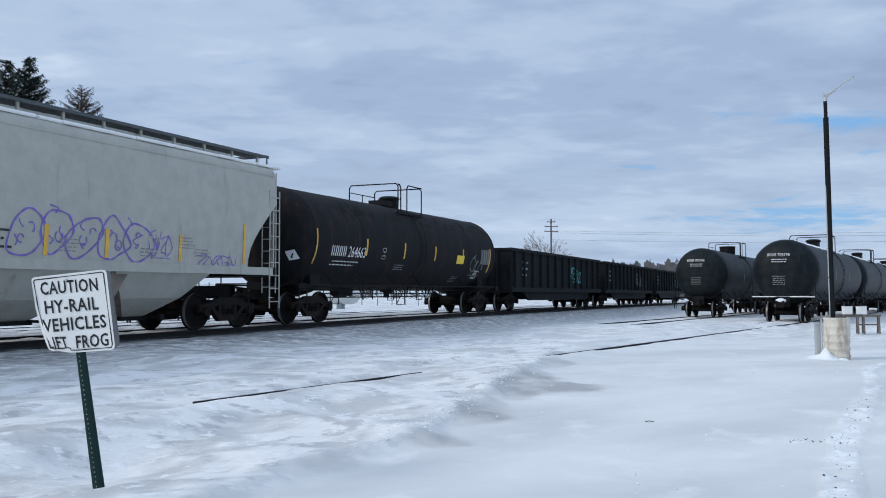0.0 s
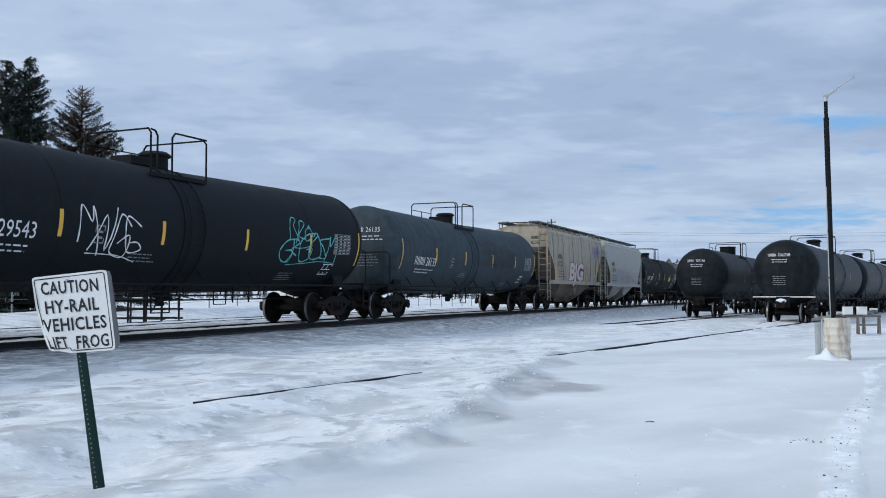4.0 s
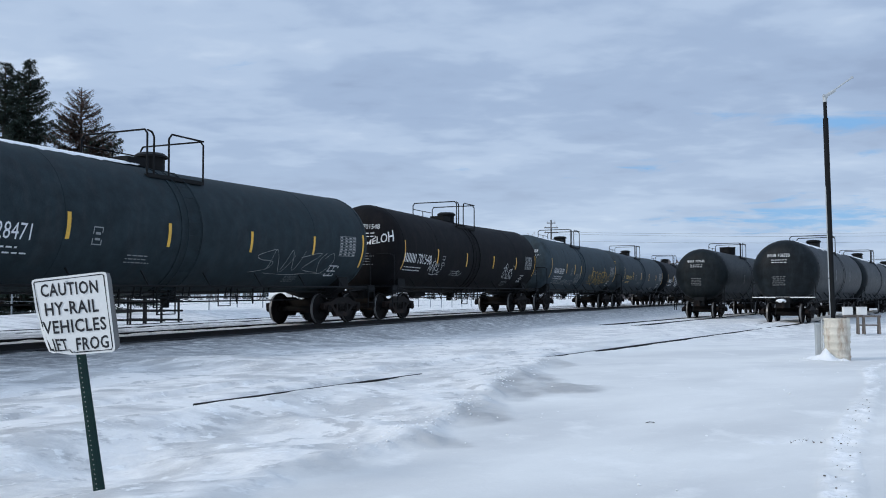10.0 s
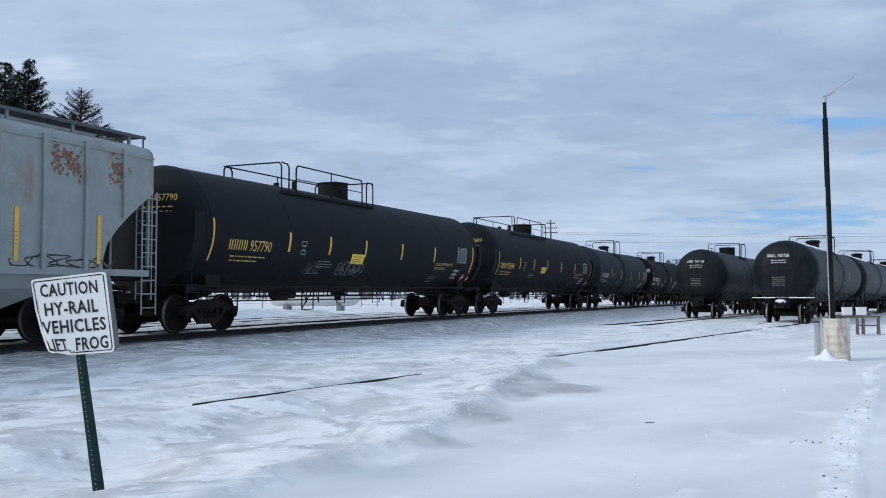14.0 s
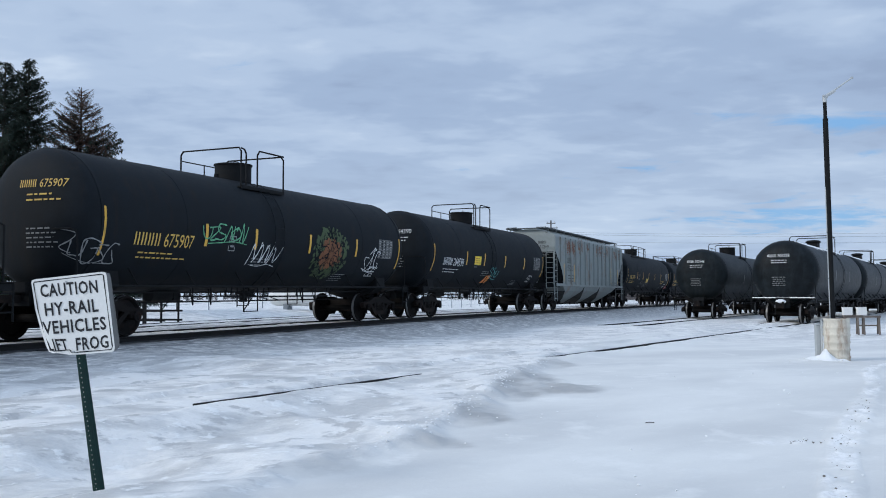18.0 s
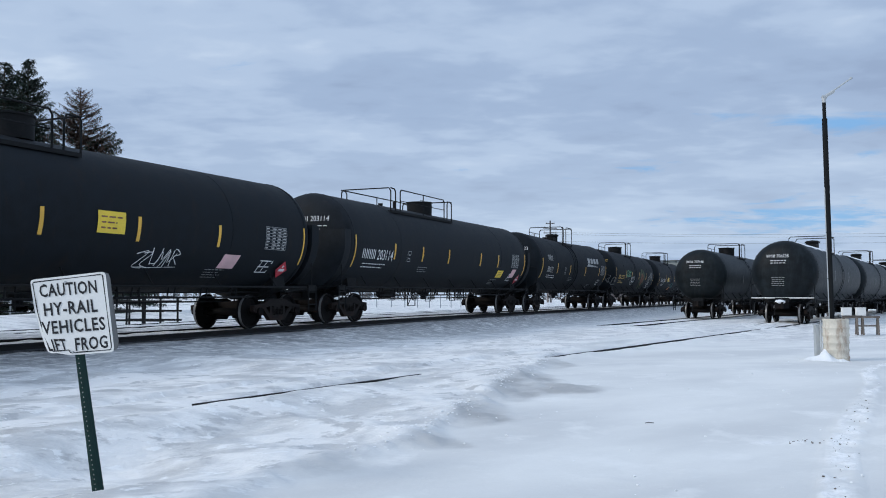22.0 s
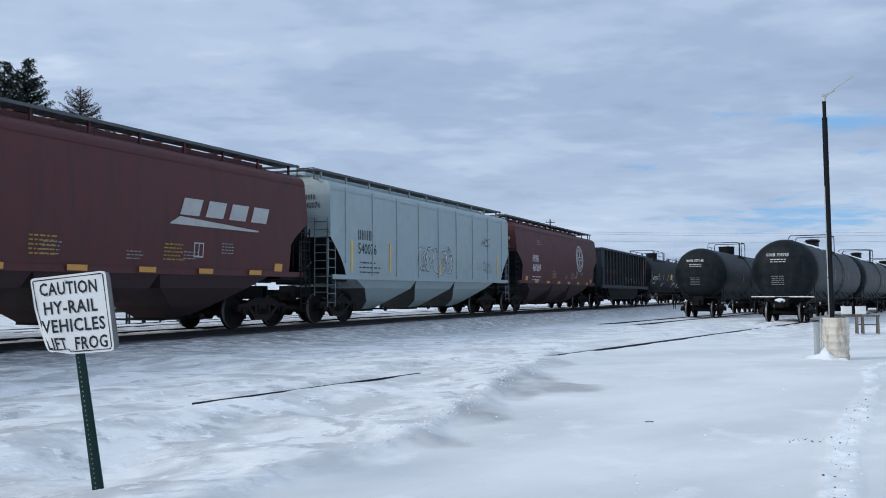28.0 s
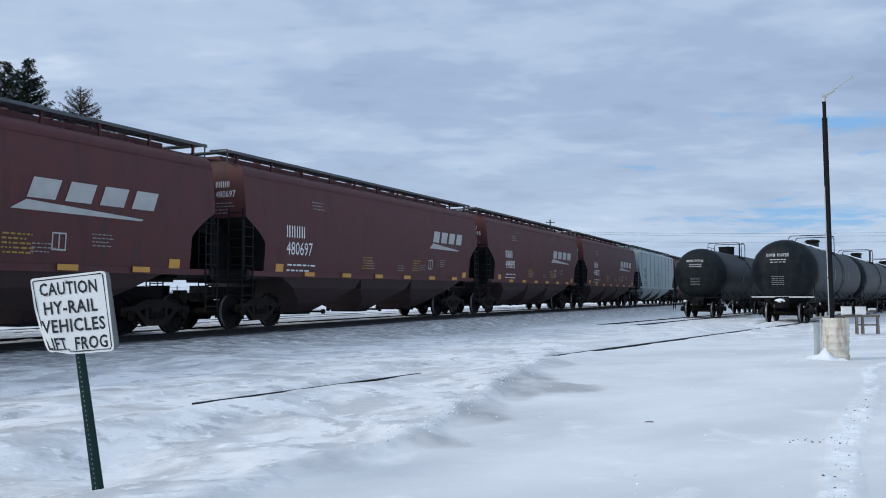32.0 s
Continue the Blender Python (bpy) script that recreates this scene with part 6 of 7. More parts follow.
    lpg = dict(paint=m_black, R=1.57, zc=2.56, sag=0.0, band=False, rail="long", dome="drum", ladder=False, shield=True, stripes=(-9.15, -5.2, -3.05, -0.85, 1.75, 4.5, 8.3))
    gas = (text_on("LIQUEFIED PETROLEUM GAS", 4.75, -0.60, 0.11, m_gold), text_on("NON-ODORIZED", 4.75, -0.78, 0.11, m_gold), placard(7.75, -1.05, 0.20), placard(8.35, -1.12, 0.17))
    tank(-131.0, -111.74, "long black pressure tank car with yellow lettering", lpg, marks(m_gold, "957699", tall=0.29, seed=11, extra=gas + (notice(-1.8, -0.62, 0.75, 0.32), head_print("957699", m_gold, 0.62, -0.2, 0.17, 11))))
    tank(-151.0, -131.0, "long black pressure tank car with yellow lettering and placards", lpg, marks(m_gold, "957790", tall=0.29, seed=12, extra=gas + (notice(-1.68, -0.72, 0.80, 0.32), head_print("957790", m_gold, 0.62, -0.2, 0.17, 12), bubble(-2.3, -0.7, -1.15, -0.70, 5, 0.025, m_dull, 81), tag(-4.0, -3.2, -1.1, -0.75, 3, 0.028, m_dull, 82))))
    hop(-168.6, -151.0, "pale grey ribbed covered hopper with rust patches", dict(paint=m_hop_rust, top=4.12, run=4.48, ribs=15, bulge=0.02, rib_deep=0.06, end_paint=m_hop_rust, slope_paint=m_steel, slope=1.45, climb=2.7), hop_marks(m_signblack, "151200", -5.9, 2.6, 0.32, seed=13, stripes=(-6.6, -4.5, 0.0, 4.6, 6.6), extra=(blotches(-7.2, 7.4, 0.70, 1.25, 900, 0.050, m_rustpatch, 14, "rust patches between the ribs", 22), tag(4.5, 7.0, -1.15, -0.9, 5, 0.05, m_signblack, 15))))
    tank(-185.1, -168.6, "black tank car with white lettering and orange panels", dict(paint=m_black, sag=0.0, band=False, dome="drum", stripes=plain), marks(m_white, "264590", u=-5.8, tall=0.32, seed=14, extra=(head_print("264590", m_white, 0.62, -0.3, 0.17, 14), notice(-2.65, -0.42, 0.72, 0.36), panel(-0.95, -1.3, 0.6, 0.42, m_orange, lean=0.5), tag(-0.5, 0.5, -1.0, -0.5, 4, 0.05, m_teal, 91))))
    tank(-201.6, -185.1, "black tank car covered in coloured graffiti", dict(paint=m_black, sag=0.0, band=False, stripes=plain, dome="drum"), marks(m_gold, "675907", u=-5.86, tall=0.31, seed=15, extra=(head_print("675907", m_gold, 0.62, -0.1, 0.17, 15), tag(-3.6, -1.9, -0.30, 0.15, 6, 0.06, m_green, 101), tag(-1.6, -0.4, -0.85, -0.15, 4, 0.05, m_white, 102), flower(2.3, -0.45, 1.0), tag(4.5, 5.4, -0.9, -0.2, 4, 0.045, m_white, 105), tag(-7.6, -6.3, -1.0, -0.4, 5, 0.05, m_dull, 106))))
    tank(-218.6, -201.6, "clean black tank car with a white block emblem", dict(paint=m_black, sag=0.10, zc=2.60, stripes=(-6.9, -4.15, -1.65, 1.7, 5.1, 6.85)), marks(m_pale_print, "880633", u=-6.0, tall=0.32, seed=16, n_owner=4, stack=True, extra=(head_print("880633", m_white, 0.55, -0.2, 0.17, 16), wedge_logo(2.0, 0.25, 2.8, 0.33))))
    tank(-238.2, -218.6, "long black pressure tank car with white lettering", dict(lpg, stripes=(-9.4, -5.55, -3.3, -0.9, 2.5, 4.65, 8.3), paint=m_black_dusty), marks(m_white, "203114", u=-7.8, tall=0.34, seed=17, extra=(head_print("203114", m_white, 0.62, -0.2, 0.17, 17), notice(4.85, -0.98, 0.75, 0.36), panel(6.62, -0.95, 0.55, 0.42, m_pinkpl, lean=0.25), placard(7.75, -1.02, 0.27))))
    tank(-257.7, -238.2, "long black pressure tank car with placards", lpg, marks(m_white, "959555", tall=0.36, seed=18, extra=(head_print("959555", m_white, 0.62, -0.2, 0.20, 18), notice(0.55, -0.35, 0.78, 0.46), panel(4.75, -1.05, 0.65, 0.40, m_pinkpl, lean=0.25), tag(-3.0, -2.1, -1.0, -0.55, 5, 0.03, m_white, 111), tag(1.9, 3.3, -1.05, -0.6, 6, 0.04, m_white, 112), placard(7.5, -1.0, 0.27))))
    sul = lambda car, c, place: (decal("emblem", car, place, [grid_patch(6.06, 6.28, 2.0 + 0.20 * k, 2.15 + 0.20 * k, 1, 1) for k in range(8)] + [grid_patch(5.8, 6.1, 1.50, 1.86, 1, 1, 0.5)], m_redprint, "orange upright row of blocks", 0.02), decal("owner_mark", car, place, blocks(-6.22, 2.2, 2, 0.34, 0.62, 0.2)[0] + blocks(-5.28, 2.2, 2, 0.34, 0.62, 0.2)[0], m_redprint, proud=0.02), decal("car_number", car, place, [shift(words("3054", 0.30, 0.62), -4.42, 2.2)], m_orange, proud=0.02), decal("small_print", car, place, bars(-5.32, 2.0, 2, 0.5, 0.08, random.Random(3)) + bars(-4.42, 2.0, 3, 0.6, 0.08, random.Random(4)), m_redprint, proud=0.02), decal("chalk_marks", car, place, sum((scrawl(-1.75 + 1.07 * k, -1.25 + 1.07 * k, 1.62, 2.05, 2, 0.045, 121 + k) for k in range(7)), []), m_pale_print, "chalked letters on each panel", proud=0.02), decal("reflector", car, place, [grid_patch(6.55, 6.65, 1.5, 2.4, 1, 2)], m_yellow, proud=0.02), decal("reflector", car, place, [grid_patch(1.1, 1.2, 1.6, 2.1, 1, 2)], m_yellow, proud=0.02))
    gon(-274.5, -257.7, "dark grey bathtub gondola with orange lettering", dict(paint=m_coal, rib_paint=m_coal_rib, rib_deep=0.12, top=3.80, tub=True, ribs=15, floor=1.35, setback=0.80), sul)
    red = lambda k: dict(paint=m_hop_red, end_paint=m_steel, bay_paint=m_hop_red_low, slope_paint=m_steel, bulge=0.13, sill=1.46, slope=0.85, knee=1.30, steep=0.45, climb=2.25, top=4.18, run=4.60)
    flat6 = "flat"
    hop(-291.1, -274.5, "mineral red covered hopper with a white ring emblem", red(0), hop_marks(m_white, "480189", -5.3, 2.45, 0.36, seed=21, stripes=flat6, extra=(round_emblem(3.6, 0.3, 0.78),)))
    hop(-308.1, -291.1, "pale blue-grey ribbed covered hopper with black graffiti", dict(paint=m_hop_blue, ribs=9, bulge=0.02, rib_deep=0.035, rib_wide=0.03, end_paint=m_hop_blue_end, slope_paint=m_steel, slope=0.95, knee=1.65, steep=0.95, climb=2.35), hop_marks(m_signblack, "540076", -6.2, 2.58, 0.34, seed=22, stripes=(-6.6, -4.0, 0.2, 6.4), extra=(bubble(-1.7, 1.3, -0.95, 0.05, 5, 0.05, m_signblack, 131), bubble(-1.65, 1.25, -0.92, 0.02, 5, 0.03, m_white, 131), tag(4.6, 5.5, 0.3, 0.6, 3, 0.06, m_signblack, 132), tag(4.7, 5.6, -0.8, -0.4, 4, 0.04, m_signblack, 134))))
    logo = (wedge_logo(1.9, 0.15, 3.6, 0.40),)
    hop(-324.7, -308.1, "mineral red covered hopper with a white block emblem", red(1), hop_marks(m_white, "498002", -5.2, 2.50, 0.36, seed=23, stripes=flat6, extra=logo))
    hop(-340.8, -324.7, "mineral red covered hopper with pale marks", red(2), hop_marks(m_white, "498895", -5.2, 2.50, 0.36, seed=24, stripes=flat6, extra=logo))
    hop(-358.1, -340.8, "faded mineral red covered hopper with dark end ladders", red(3), hop_marks(m_white, "480697", -6.2, 2.45, 0.36, seed=25, stripes=flat6, extra=(wedge_logo(3.2, 0.20, 2.9, 0.42),)))
    hop(-374.9, -358.1, "dusty mineral red covered hopper with a white block emblem", red(4), hop_marks(m_white, "", -5.2, 2.50, 0.36, seed=26, stripes=flat6, n_owner=0, extra=logo))


train()


# ---- parked cars ----
m_slate_dark = mat("dark grey tank paint", (0.0085, 0.0125, 0.0150), 0.55, spec=0.15, vary=0.4, dirt=(0.017, 0.021, 0.022), dirt_amount=0.45, dirt_scale=STREAK)


m_parked = mat("glossy black tank paint", (0.0055, 0.0086, 0.0108), 0.5, spec=0.16, vary=0.45, dirt=(0.013, 0.0180, 0.021), dirt_amount=0.5, dirt_scale=STREAK)


def parked():
    g = "parked tank cars"
    for at, turn, first, n in ((B_AT, B_TURN, 0.1, 3), (A_AT, A_TURN, 12.3, 2)):
        c, s = math.cos(radians(turn)), math.sin(radians(turn))
        for k in range(n):
            let = None
            if k == 0:
                let = head_print("706738" if at is B_AT else "707146", m_white, 0.72, -0.70, 0.15, 7)
            car = tank_car("parked black tank car with snow on its top" if at is B_AT else "parked dark grey tank car", dict(paint=m_parked if at is B_AT else m_slate_dark, group=g, band=False, grab=1.9, grab_in=1.15, tape=m_dull, seams=(), stripes=(-2.4, 2.4), sag=0.0, railing=0.86 if at is B_AT else 0.95, zc=2.40 if at is B_AT else 2.53, mid=0.0, dome="box" if at is B_AT else "drum"), 17.6, let)
            if at is B_AT:
                snow_on_top(car, k, zc=2.40, lo=50)
                if k == 0:
                    b = bmesh.new()
                    box(b, (0, -7.94, 1.20), (2.8, 0.34, 0.05))
                    part("snow_strip", b, m_snowcap, car, "strip of snow on the end sill")
                    b = bmesh.new()
                    bmesh.ops.create_uvsphere(b, u_segments=12, v_segments=8, radius=0.24, matrix=Matrix.Translation((0, -8.6, 1.02)) @ Matrix.Diagonal((1, 1.2, 0.45, 1)))
                    part("snow_cap", b, m_snowcap, car, "cap of snow on the coupler", smooth=60)
            d = first + 17.6 * (k + 0.5)
            car.matrix_basis = pose(at[0] + d * s, at[1] + d * c, YARD_Z, 0, 0, -turn)


parked()


# ---- sign, lamp pole and yard things ----
m_signwhite = mat("white sign sheet", (0.82, 0.81, 0.77), 0.45, vary=0.06, bump=0.05)
m_edge = mat("dull bare sheet edge", (0.15, 0.15, 0.145), 0.6, 0.2, vary=0.15)
m_post = mat("green painted steel post", (0.007, 0.029, 0.025), 0.55, vary=0.2, spec=0.2)


def on_bearing(x, depth, drop):
    """Place at a sideways tangent x and a depth along the view's level heading, drop below the eye."""
    f, r = (-math.sin(radians(TURN)), math.cos(radians(TURN))), (math.cos(radians(TURN)), math.sin(radians(TURN)))
    return (depth * (f[0] + x * r[0]), depth * (f[1] + x * r[1]), EYE[2] - drop)


m_galv = mat("galvanised bracket", (0.48, 0.50, 0.50), 0.5, 0.2, vary=0.1)
m_drum = mat("faded cream drum paint", (0.68, 0.63, 0.53), 0.6, vary=0.12, dirt=(0.30, 0.17, 0.09), dirt_amount=0.35, dirt_scale=(5, 5, 1.2))
m_wood = mat("weathered bare wood", (0.16, 0.135, 0.115), 0.9, vary=0.3, grain=50, bump=0.4)
m_greybox = mat("grey utility box", (0.25, 0.28, 0.30), 0.6, vary=0.12)
m_bark = mat("fir bark", (0.060, 0.045, 0.036), 0.9, vary=0.3, bump=0.6)
m_needle = mat("dark fir needles", (0.026, 0.046, 0.034), 0.75, vary=0.45, scale=1.2, grain=9, bump=0.0)
m_deadtwig = mat("dead brown twigs", (0.125, 0.078, 0.062), 0.9, vary=0.35, scale=2, bump=0.0)
m_bare = mat("bare winter twigs", (0.25, 0.215, 0.195), 0.9, vary=0.3, scale=0.5, bump=0.0)
# pole wood made paler to put distance haze into its colour
m_pole = mat("haze-paled pole wood", (0.10, 0.095, 0.095), 0.9, vary=0.25, bump=0.2)
m_wire = mat("weathered aluminium wire", (0.16, 0.17, 0.18), 0.7, vary=0.1, bump=0.0)
# far woods: greyed colours with some haze painted in
m_farwood = mat("distant bare woods", (0.155, 0.14, 0.14), 0.95, vary=0.35, scale=0.15, bump=0.0)
m_fargreen = mat("distant evergreen woods", (0.075, 0.092, 0.095), 0.95, vary=0.35, scale=0.15, bump=0.0)
m_gastank = mat("white gas tank paint", (0.72, 0.73, 0.72), 0.4, vary=0.08, dirt=(0.4, 0.38, 0.34), dirt_amount=0.2)
m_rock = mat("dirt clod", (0.16, 0.12, 0.09), 0.95, vary=0.3, bump=0.4)


def lamp_pole():
    x, y, z = on_bearing((1472 - 784) / 1572, 18.3, 1.36)
    p = thing("lamp_post", "dark yard lamp post with a pale bracket arm", "lamp post", at=pose(x, y, z - 0.1, 0, 0, TURN) @ pose(0, 0, 0, 0, -0.75, 0))
    b = bmesh.new()
    rod(b, (0, 0, 0), (0, 0, 5.16), 0.053, 16)
    part("lower_tube", b, m_steel, p, smooth=40)
    b = bmesh.new()
    rod(b, (0, 0, 5.16), (0, 0, 5.52), 0.037, 16)
    part("upper_tube", b, m_steel, p, smooth=40)
    b = bmesh.new()
    rod(b, (0, 0, 5.50), (0, 0, 5.60), 0.042, 12)
    rod(b, (-0.03, 0, 5.62), (0.05, 0, 5.62), 0.045, 12)
    rod(b, (0.01, 0, 5.62), (0.22, 0, 5.745), 0.034, 10)
    part("bracket", b, m_galv, p, "pale galvanised bracket")
    b = bmesh.new()
    rod(b, (0.20, 0, 5.75), (0.585, 0, 6.01), 0.017, 8)
    rod(b, (0.585, 0, 6.03), (0.585, 0, 5.99), 0.028, 8)
    part("arm", b, m_galv, p, "thin bare arm without a lamp head")
    b = bmesh.new()
    for k in range(3):
        rod(b, (-0.060, -0.02, 0.9 + k * 0.95), (-0.060, -0.02, 0.9 + k * 0.95 + 0.93), 0.011, 6)
    part("conduit", b, m_galv, p)
    b = bmesh.new()
    box(b, (-0.30, 0.05, 0.55), (0.09, 0.10, 0.66))
    box(b, (-0.30, 0.05, 0.90), (0.11, 0.12, 0.03))
    box(b, (-0.30, 0.05, 0.20), (0.05, 0.05, 0.4))
    rod(b, (-0.25, -0.04, 0.0), (-0.25, -0.04, 1.0), 0.018, 8)
    part("switch_box", b, m_galv, p, "pale grey switch box")
    x, y, z = on_bearing((1477.5 - 784) / 1572, 18.2, 1.34)
    q = thing("steel_drum", "cream painted steel drum with rust streaks round the lamp post", "drum", at=pose(x, y, z - 0.04))
    b = bmesh.new()
    prof = [(0, 0.0), (0, 0.245), (0.03, 0.252)]
    for zr in (0.16, 0.31, 0.46, 0.61, 0.76):
        prof += [(zr - 0.03, 0.247), (zr - 0.01, 0.260), (zr + 0.01, 0.260), (zr + 0.03, 0.247)]
    lathe_y(b, prof + [(0.89, 0.248), (0.91, 0.260), (0.94, 0.258), (0.94, 0.235), (0.86, 0.225), (0.86, 0.0)], 36)
    bmesh.ops.transform(b, matrix=Euler((radians(90), 0, 0)).to_matrix().to_4x4(), verts=b.verts)
    for v in b.verts:
        v.co += Vector((1, 1, 0)) * 0.006 * math.sin(v.co.z * 9 + v.co.x * 7)
    part("drum_body", b, m_drum, q, smooth=35)
    b = bmesh.new()
    rng = random.Random(8)
    for k in range(9):
        a = rng.uniform(0, 6.28)
        box(b, (0.17 * math.cos(a), 0.17 * math.sin(a), 0.91 + rng.uniform(0, 0.02)), (rng.uniform(0.05, 0.12), rng.uniform(0.04, 0.08), 0.03), rng.uniform(0, 90))
    tagged(part("drum_fill", b, m_rock, q, "dark stones filling the drum"), kind="stuff")
    # shovelled snow against the drum
    b = bmesh.new()
    f, r = Vector((-math.sin(radians(TURN)), math.cos(radians(TURN)))), Vector((math.cos(radians(TURN)), math.sin(radians(TURN))))
    n, m_ = 22, 30
    heap = [[None] * (m_ + 1) for _ in range(n + 1)]
    for i in range(n + 1):
        for j in range(m_ + 1):
            u, v = -1.05 + 1.35 * j / m_, -0.62 + 0.72 * i / n
            tall = 0.22 * math.exp(-(abs(u + 0.33) / 0.13) ** 1.3 - ((v + 0.22) / 0.20) ** 2) + 0.045 * math.exp(-((u + 0.58) / 0.16) ** 2 - ((v + 0.25) / 0.13) ** 2) + 0.045 * math.exp(-((u + 0.02) / 0.2) ** 2 - ((v + 0.33) / 0.07) ** 2)
            tall += 0.13 * tall ** 0.6 * float(vnoise(np.array([u * 9.0 + 3]), np.array([v * 9.0]))[0])
            px, py = x + r.x * u + f.x * v, y + r.y * u + f.y * v
            heap[i][j] = b.verts.new((px, py, ground_z(px, py) - 0.02 + tall))
    for i in range(n):
        for j in range(m_):
            b.faces.new((heap[i][j], heap[i][j + 1], heap[i + 1][j + 1], heap[i + 1][j]))
    for k in range(26):
        u, v, s = rng.gauss(-0.45, 0.26), rng.gauss(-0.34, 0.08), rng.uniform(0.008, 0.022)
        px, py = x + r.x * u + f.x * v, y + r.y * u + f.y * v
        lump = bmesh.ops.create_icosphere(b, subdivisions=1, radius=s, matrix=Matrix.Translation((px, py, ground_z(px, py) + s * 0.5)) @ Matrix.Diagonal((1.2, 0.9, 0.7, 1)))
        for w in lump["verts"]:
            w.co += Vector((rng.uniform(-1, 1), rng.uniform(-1, 1), rng.uniform(-1, 1))) * s * 0.3
    single("snow_heap", b, m_snowcap, "lumpy heap of shovelled white snow against the drum", "snow heap", kind="stuff", smooth=70)


lamp_pole()


def sawhorse():
    k = 30.5 / 1572
    x, y, z = on_bearing((1526 - 784) / 1572, 30.5, 1.28)
    h = thing("sawhorse", "weathered wooden trestle standing in the snow", "trestle", at=pose(x, y, z, 0, 0, TURN))
    b = bmesh.new()
    box(b, (-0.07, 0, 0.60), (1.26, 0.10, 0.07))
    part("beam", b, m_wood, h)
    for sx in (-0.22, -0.02, 0.50):
        for sy in (1, -1):
            b = bmesh.new()
            rod(b, (sx + 0.06 * sy, 0.20 * sy, 0.0), (sx, 0.03 * sy, 0.58), 0.034, 6)
            part("leg", b, m_wood, h)
    b = bmesh.new()
    box(b, (0.14, 0.0, 0.30), (0.72, 0.03, 0.05))
    part("brace", b, m_wood, h)
    for dx in (-0.565, -0.08):
        b = bmesh.new()
        box(b, (0, 0, 0.13), (0.33, 0.12, 0.26))
        bmesh.ops.bevel(b, geom=b.edges[:], offset=0.012, segments=2, affect="EDGES")
        c = thing("white_box", "white plastic box on the trestle", "box", "boxes on the trestle", at=h.matrix_basis @ pose(dx, 0, 0.65, 0, 0, 3))
        part("box_body", b, m_signwhite, c)
        b = bmesh.new()
        box(b, (0, 0, 0.267), (0.34, 0.13, 0.02))
        part("box_lid", b, m_signwhite, c)
    b = bmesh.new()
    box(b, (-0.42, 0, 0.64), (0.6, 0.16, 0.02))
    part("shelf", b, m_wood, h)


sawhorse()


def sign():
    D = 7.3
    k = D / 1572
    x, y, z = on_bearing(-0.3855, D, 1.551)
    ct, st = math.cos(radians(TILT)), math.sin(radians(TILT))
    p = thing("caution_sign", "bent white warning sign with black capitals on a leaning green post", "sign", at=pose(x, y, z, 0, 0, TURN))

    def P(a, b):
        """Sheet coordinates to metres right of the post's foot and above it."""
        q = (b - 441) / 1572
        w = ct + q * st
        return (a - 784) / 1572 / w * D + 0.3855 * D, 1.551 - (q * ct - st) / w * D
    # perforated channel post, leaning to one side
    b = bmesh.new()
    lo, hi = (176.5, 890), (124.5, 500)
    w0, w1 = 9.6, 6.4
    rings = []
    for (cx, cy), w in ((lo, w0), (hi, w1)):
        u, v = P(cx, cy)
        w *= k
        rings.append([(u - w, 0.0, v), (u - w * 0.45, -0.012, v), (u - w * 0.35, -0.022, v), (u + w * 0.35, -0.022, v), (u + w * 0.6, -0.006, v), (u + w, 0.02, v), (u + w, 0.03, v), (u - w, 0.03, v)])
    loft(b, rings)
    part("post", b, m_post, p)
    V, F = [], []
    for j in range(30):
        t = (j + 0.5) / 33
        u, v = P(lo[0] + (hi[0] - lo[0]) * (t * 0.72 + 0.035) - 0.5, lo[1] + (hi[1] - lo[1]) * (t * 0.72 + 0.035))
        o = len(V)
        for a in range(6):
            V.append((u + 0.0048 * math.cos(a * 1.047), -0.0235, v + 0.0062 * math.sin(a * 1.047)))
        F.append(tuple(range(o, o + 6)))
    me = bpy.data.meshes.new("perforation")
    me.from_pydata(V, [], F)
    me.materials.append(m_dull)
    tagged(part("perforation", me, None, p), kind="stuff")
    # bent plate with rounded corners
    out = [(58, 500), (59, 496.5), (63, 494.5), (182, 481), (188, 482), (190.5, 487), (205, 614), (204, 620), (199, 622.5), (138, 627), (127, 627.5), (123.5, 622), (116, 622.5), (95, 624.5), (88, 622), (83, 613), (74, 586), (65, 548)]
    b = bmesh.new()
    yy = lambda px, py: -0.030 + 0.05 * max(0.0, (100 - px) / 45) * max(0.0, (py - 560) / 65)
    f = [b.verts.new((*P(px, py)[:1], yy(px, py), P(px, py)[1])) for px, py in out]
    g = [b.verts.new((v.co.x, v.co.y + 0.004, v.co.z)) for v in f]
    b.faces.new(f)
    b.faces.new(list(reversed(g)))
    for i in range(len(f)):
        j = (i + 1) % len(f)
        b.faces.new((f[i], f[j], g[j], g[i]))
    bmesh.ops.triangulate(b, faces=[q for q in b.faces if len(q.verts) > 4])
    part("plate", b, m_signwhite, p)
    b = bmesh.new()
    fl = [(186, 481.5), (191, 483.5), (194, 492), (209, 602), (208.5, 615), (205, 620), (190.5, 487)]
    pts = [(P(px, py)[0], -0.028 + 0.10 * (i in (1, 2, 3, 4)) * 0.5, P(px, py)[1]) for i, (px, py) in enumerate(fl)]
    vs = [b.verts.new(q) for q in pts]
    b.faces.new(vs)
    ret = bmesh.ops.extrude_face_region(b, geom=b.faces[:])
    for v in [q for q in ret["geom"] if isinstance(q, bmesh.types.BMVert)]:
        v.co.y += 0.004
    part("bent_edge", b, m_edge, p, "bare metal edge bent back")

    def ink(shapes, name):
        V, F = [], []
        for pts, faces in shapes:
            o = len(V)
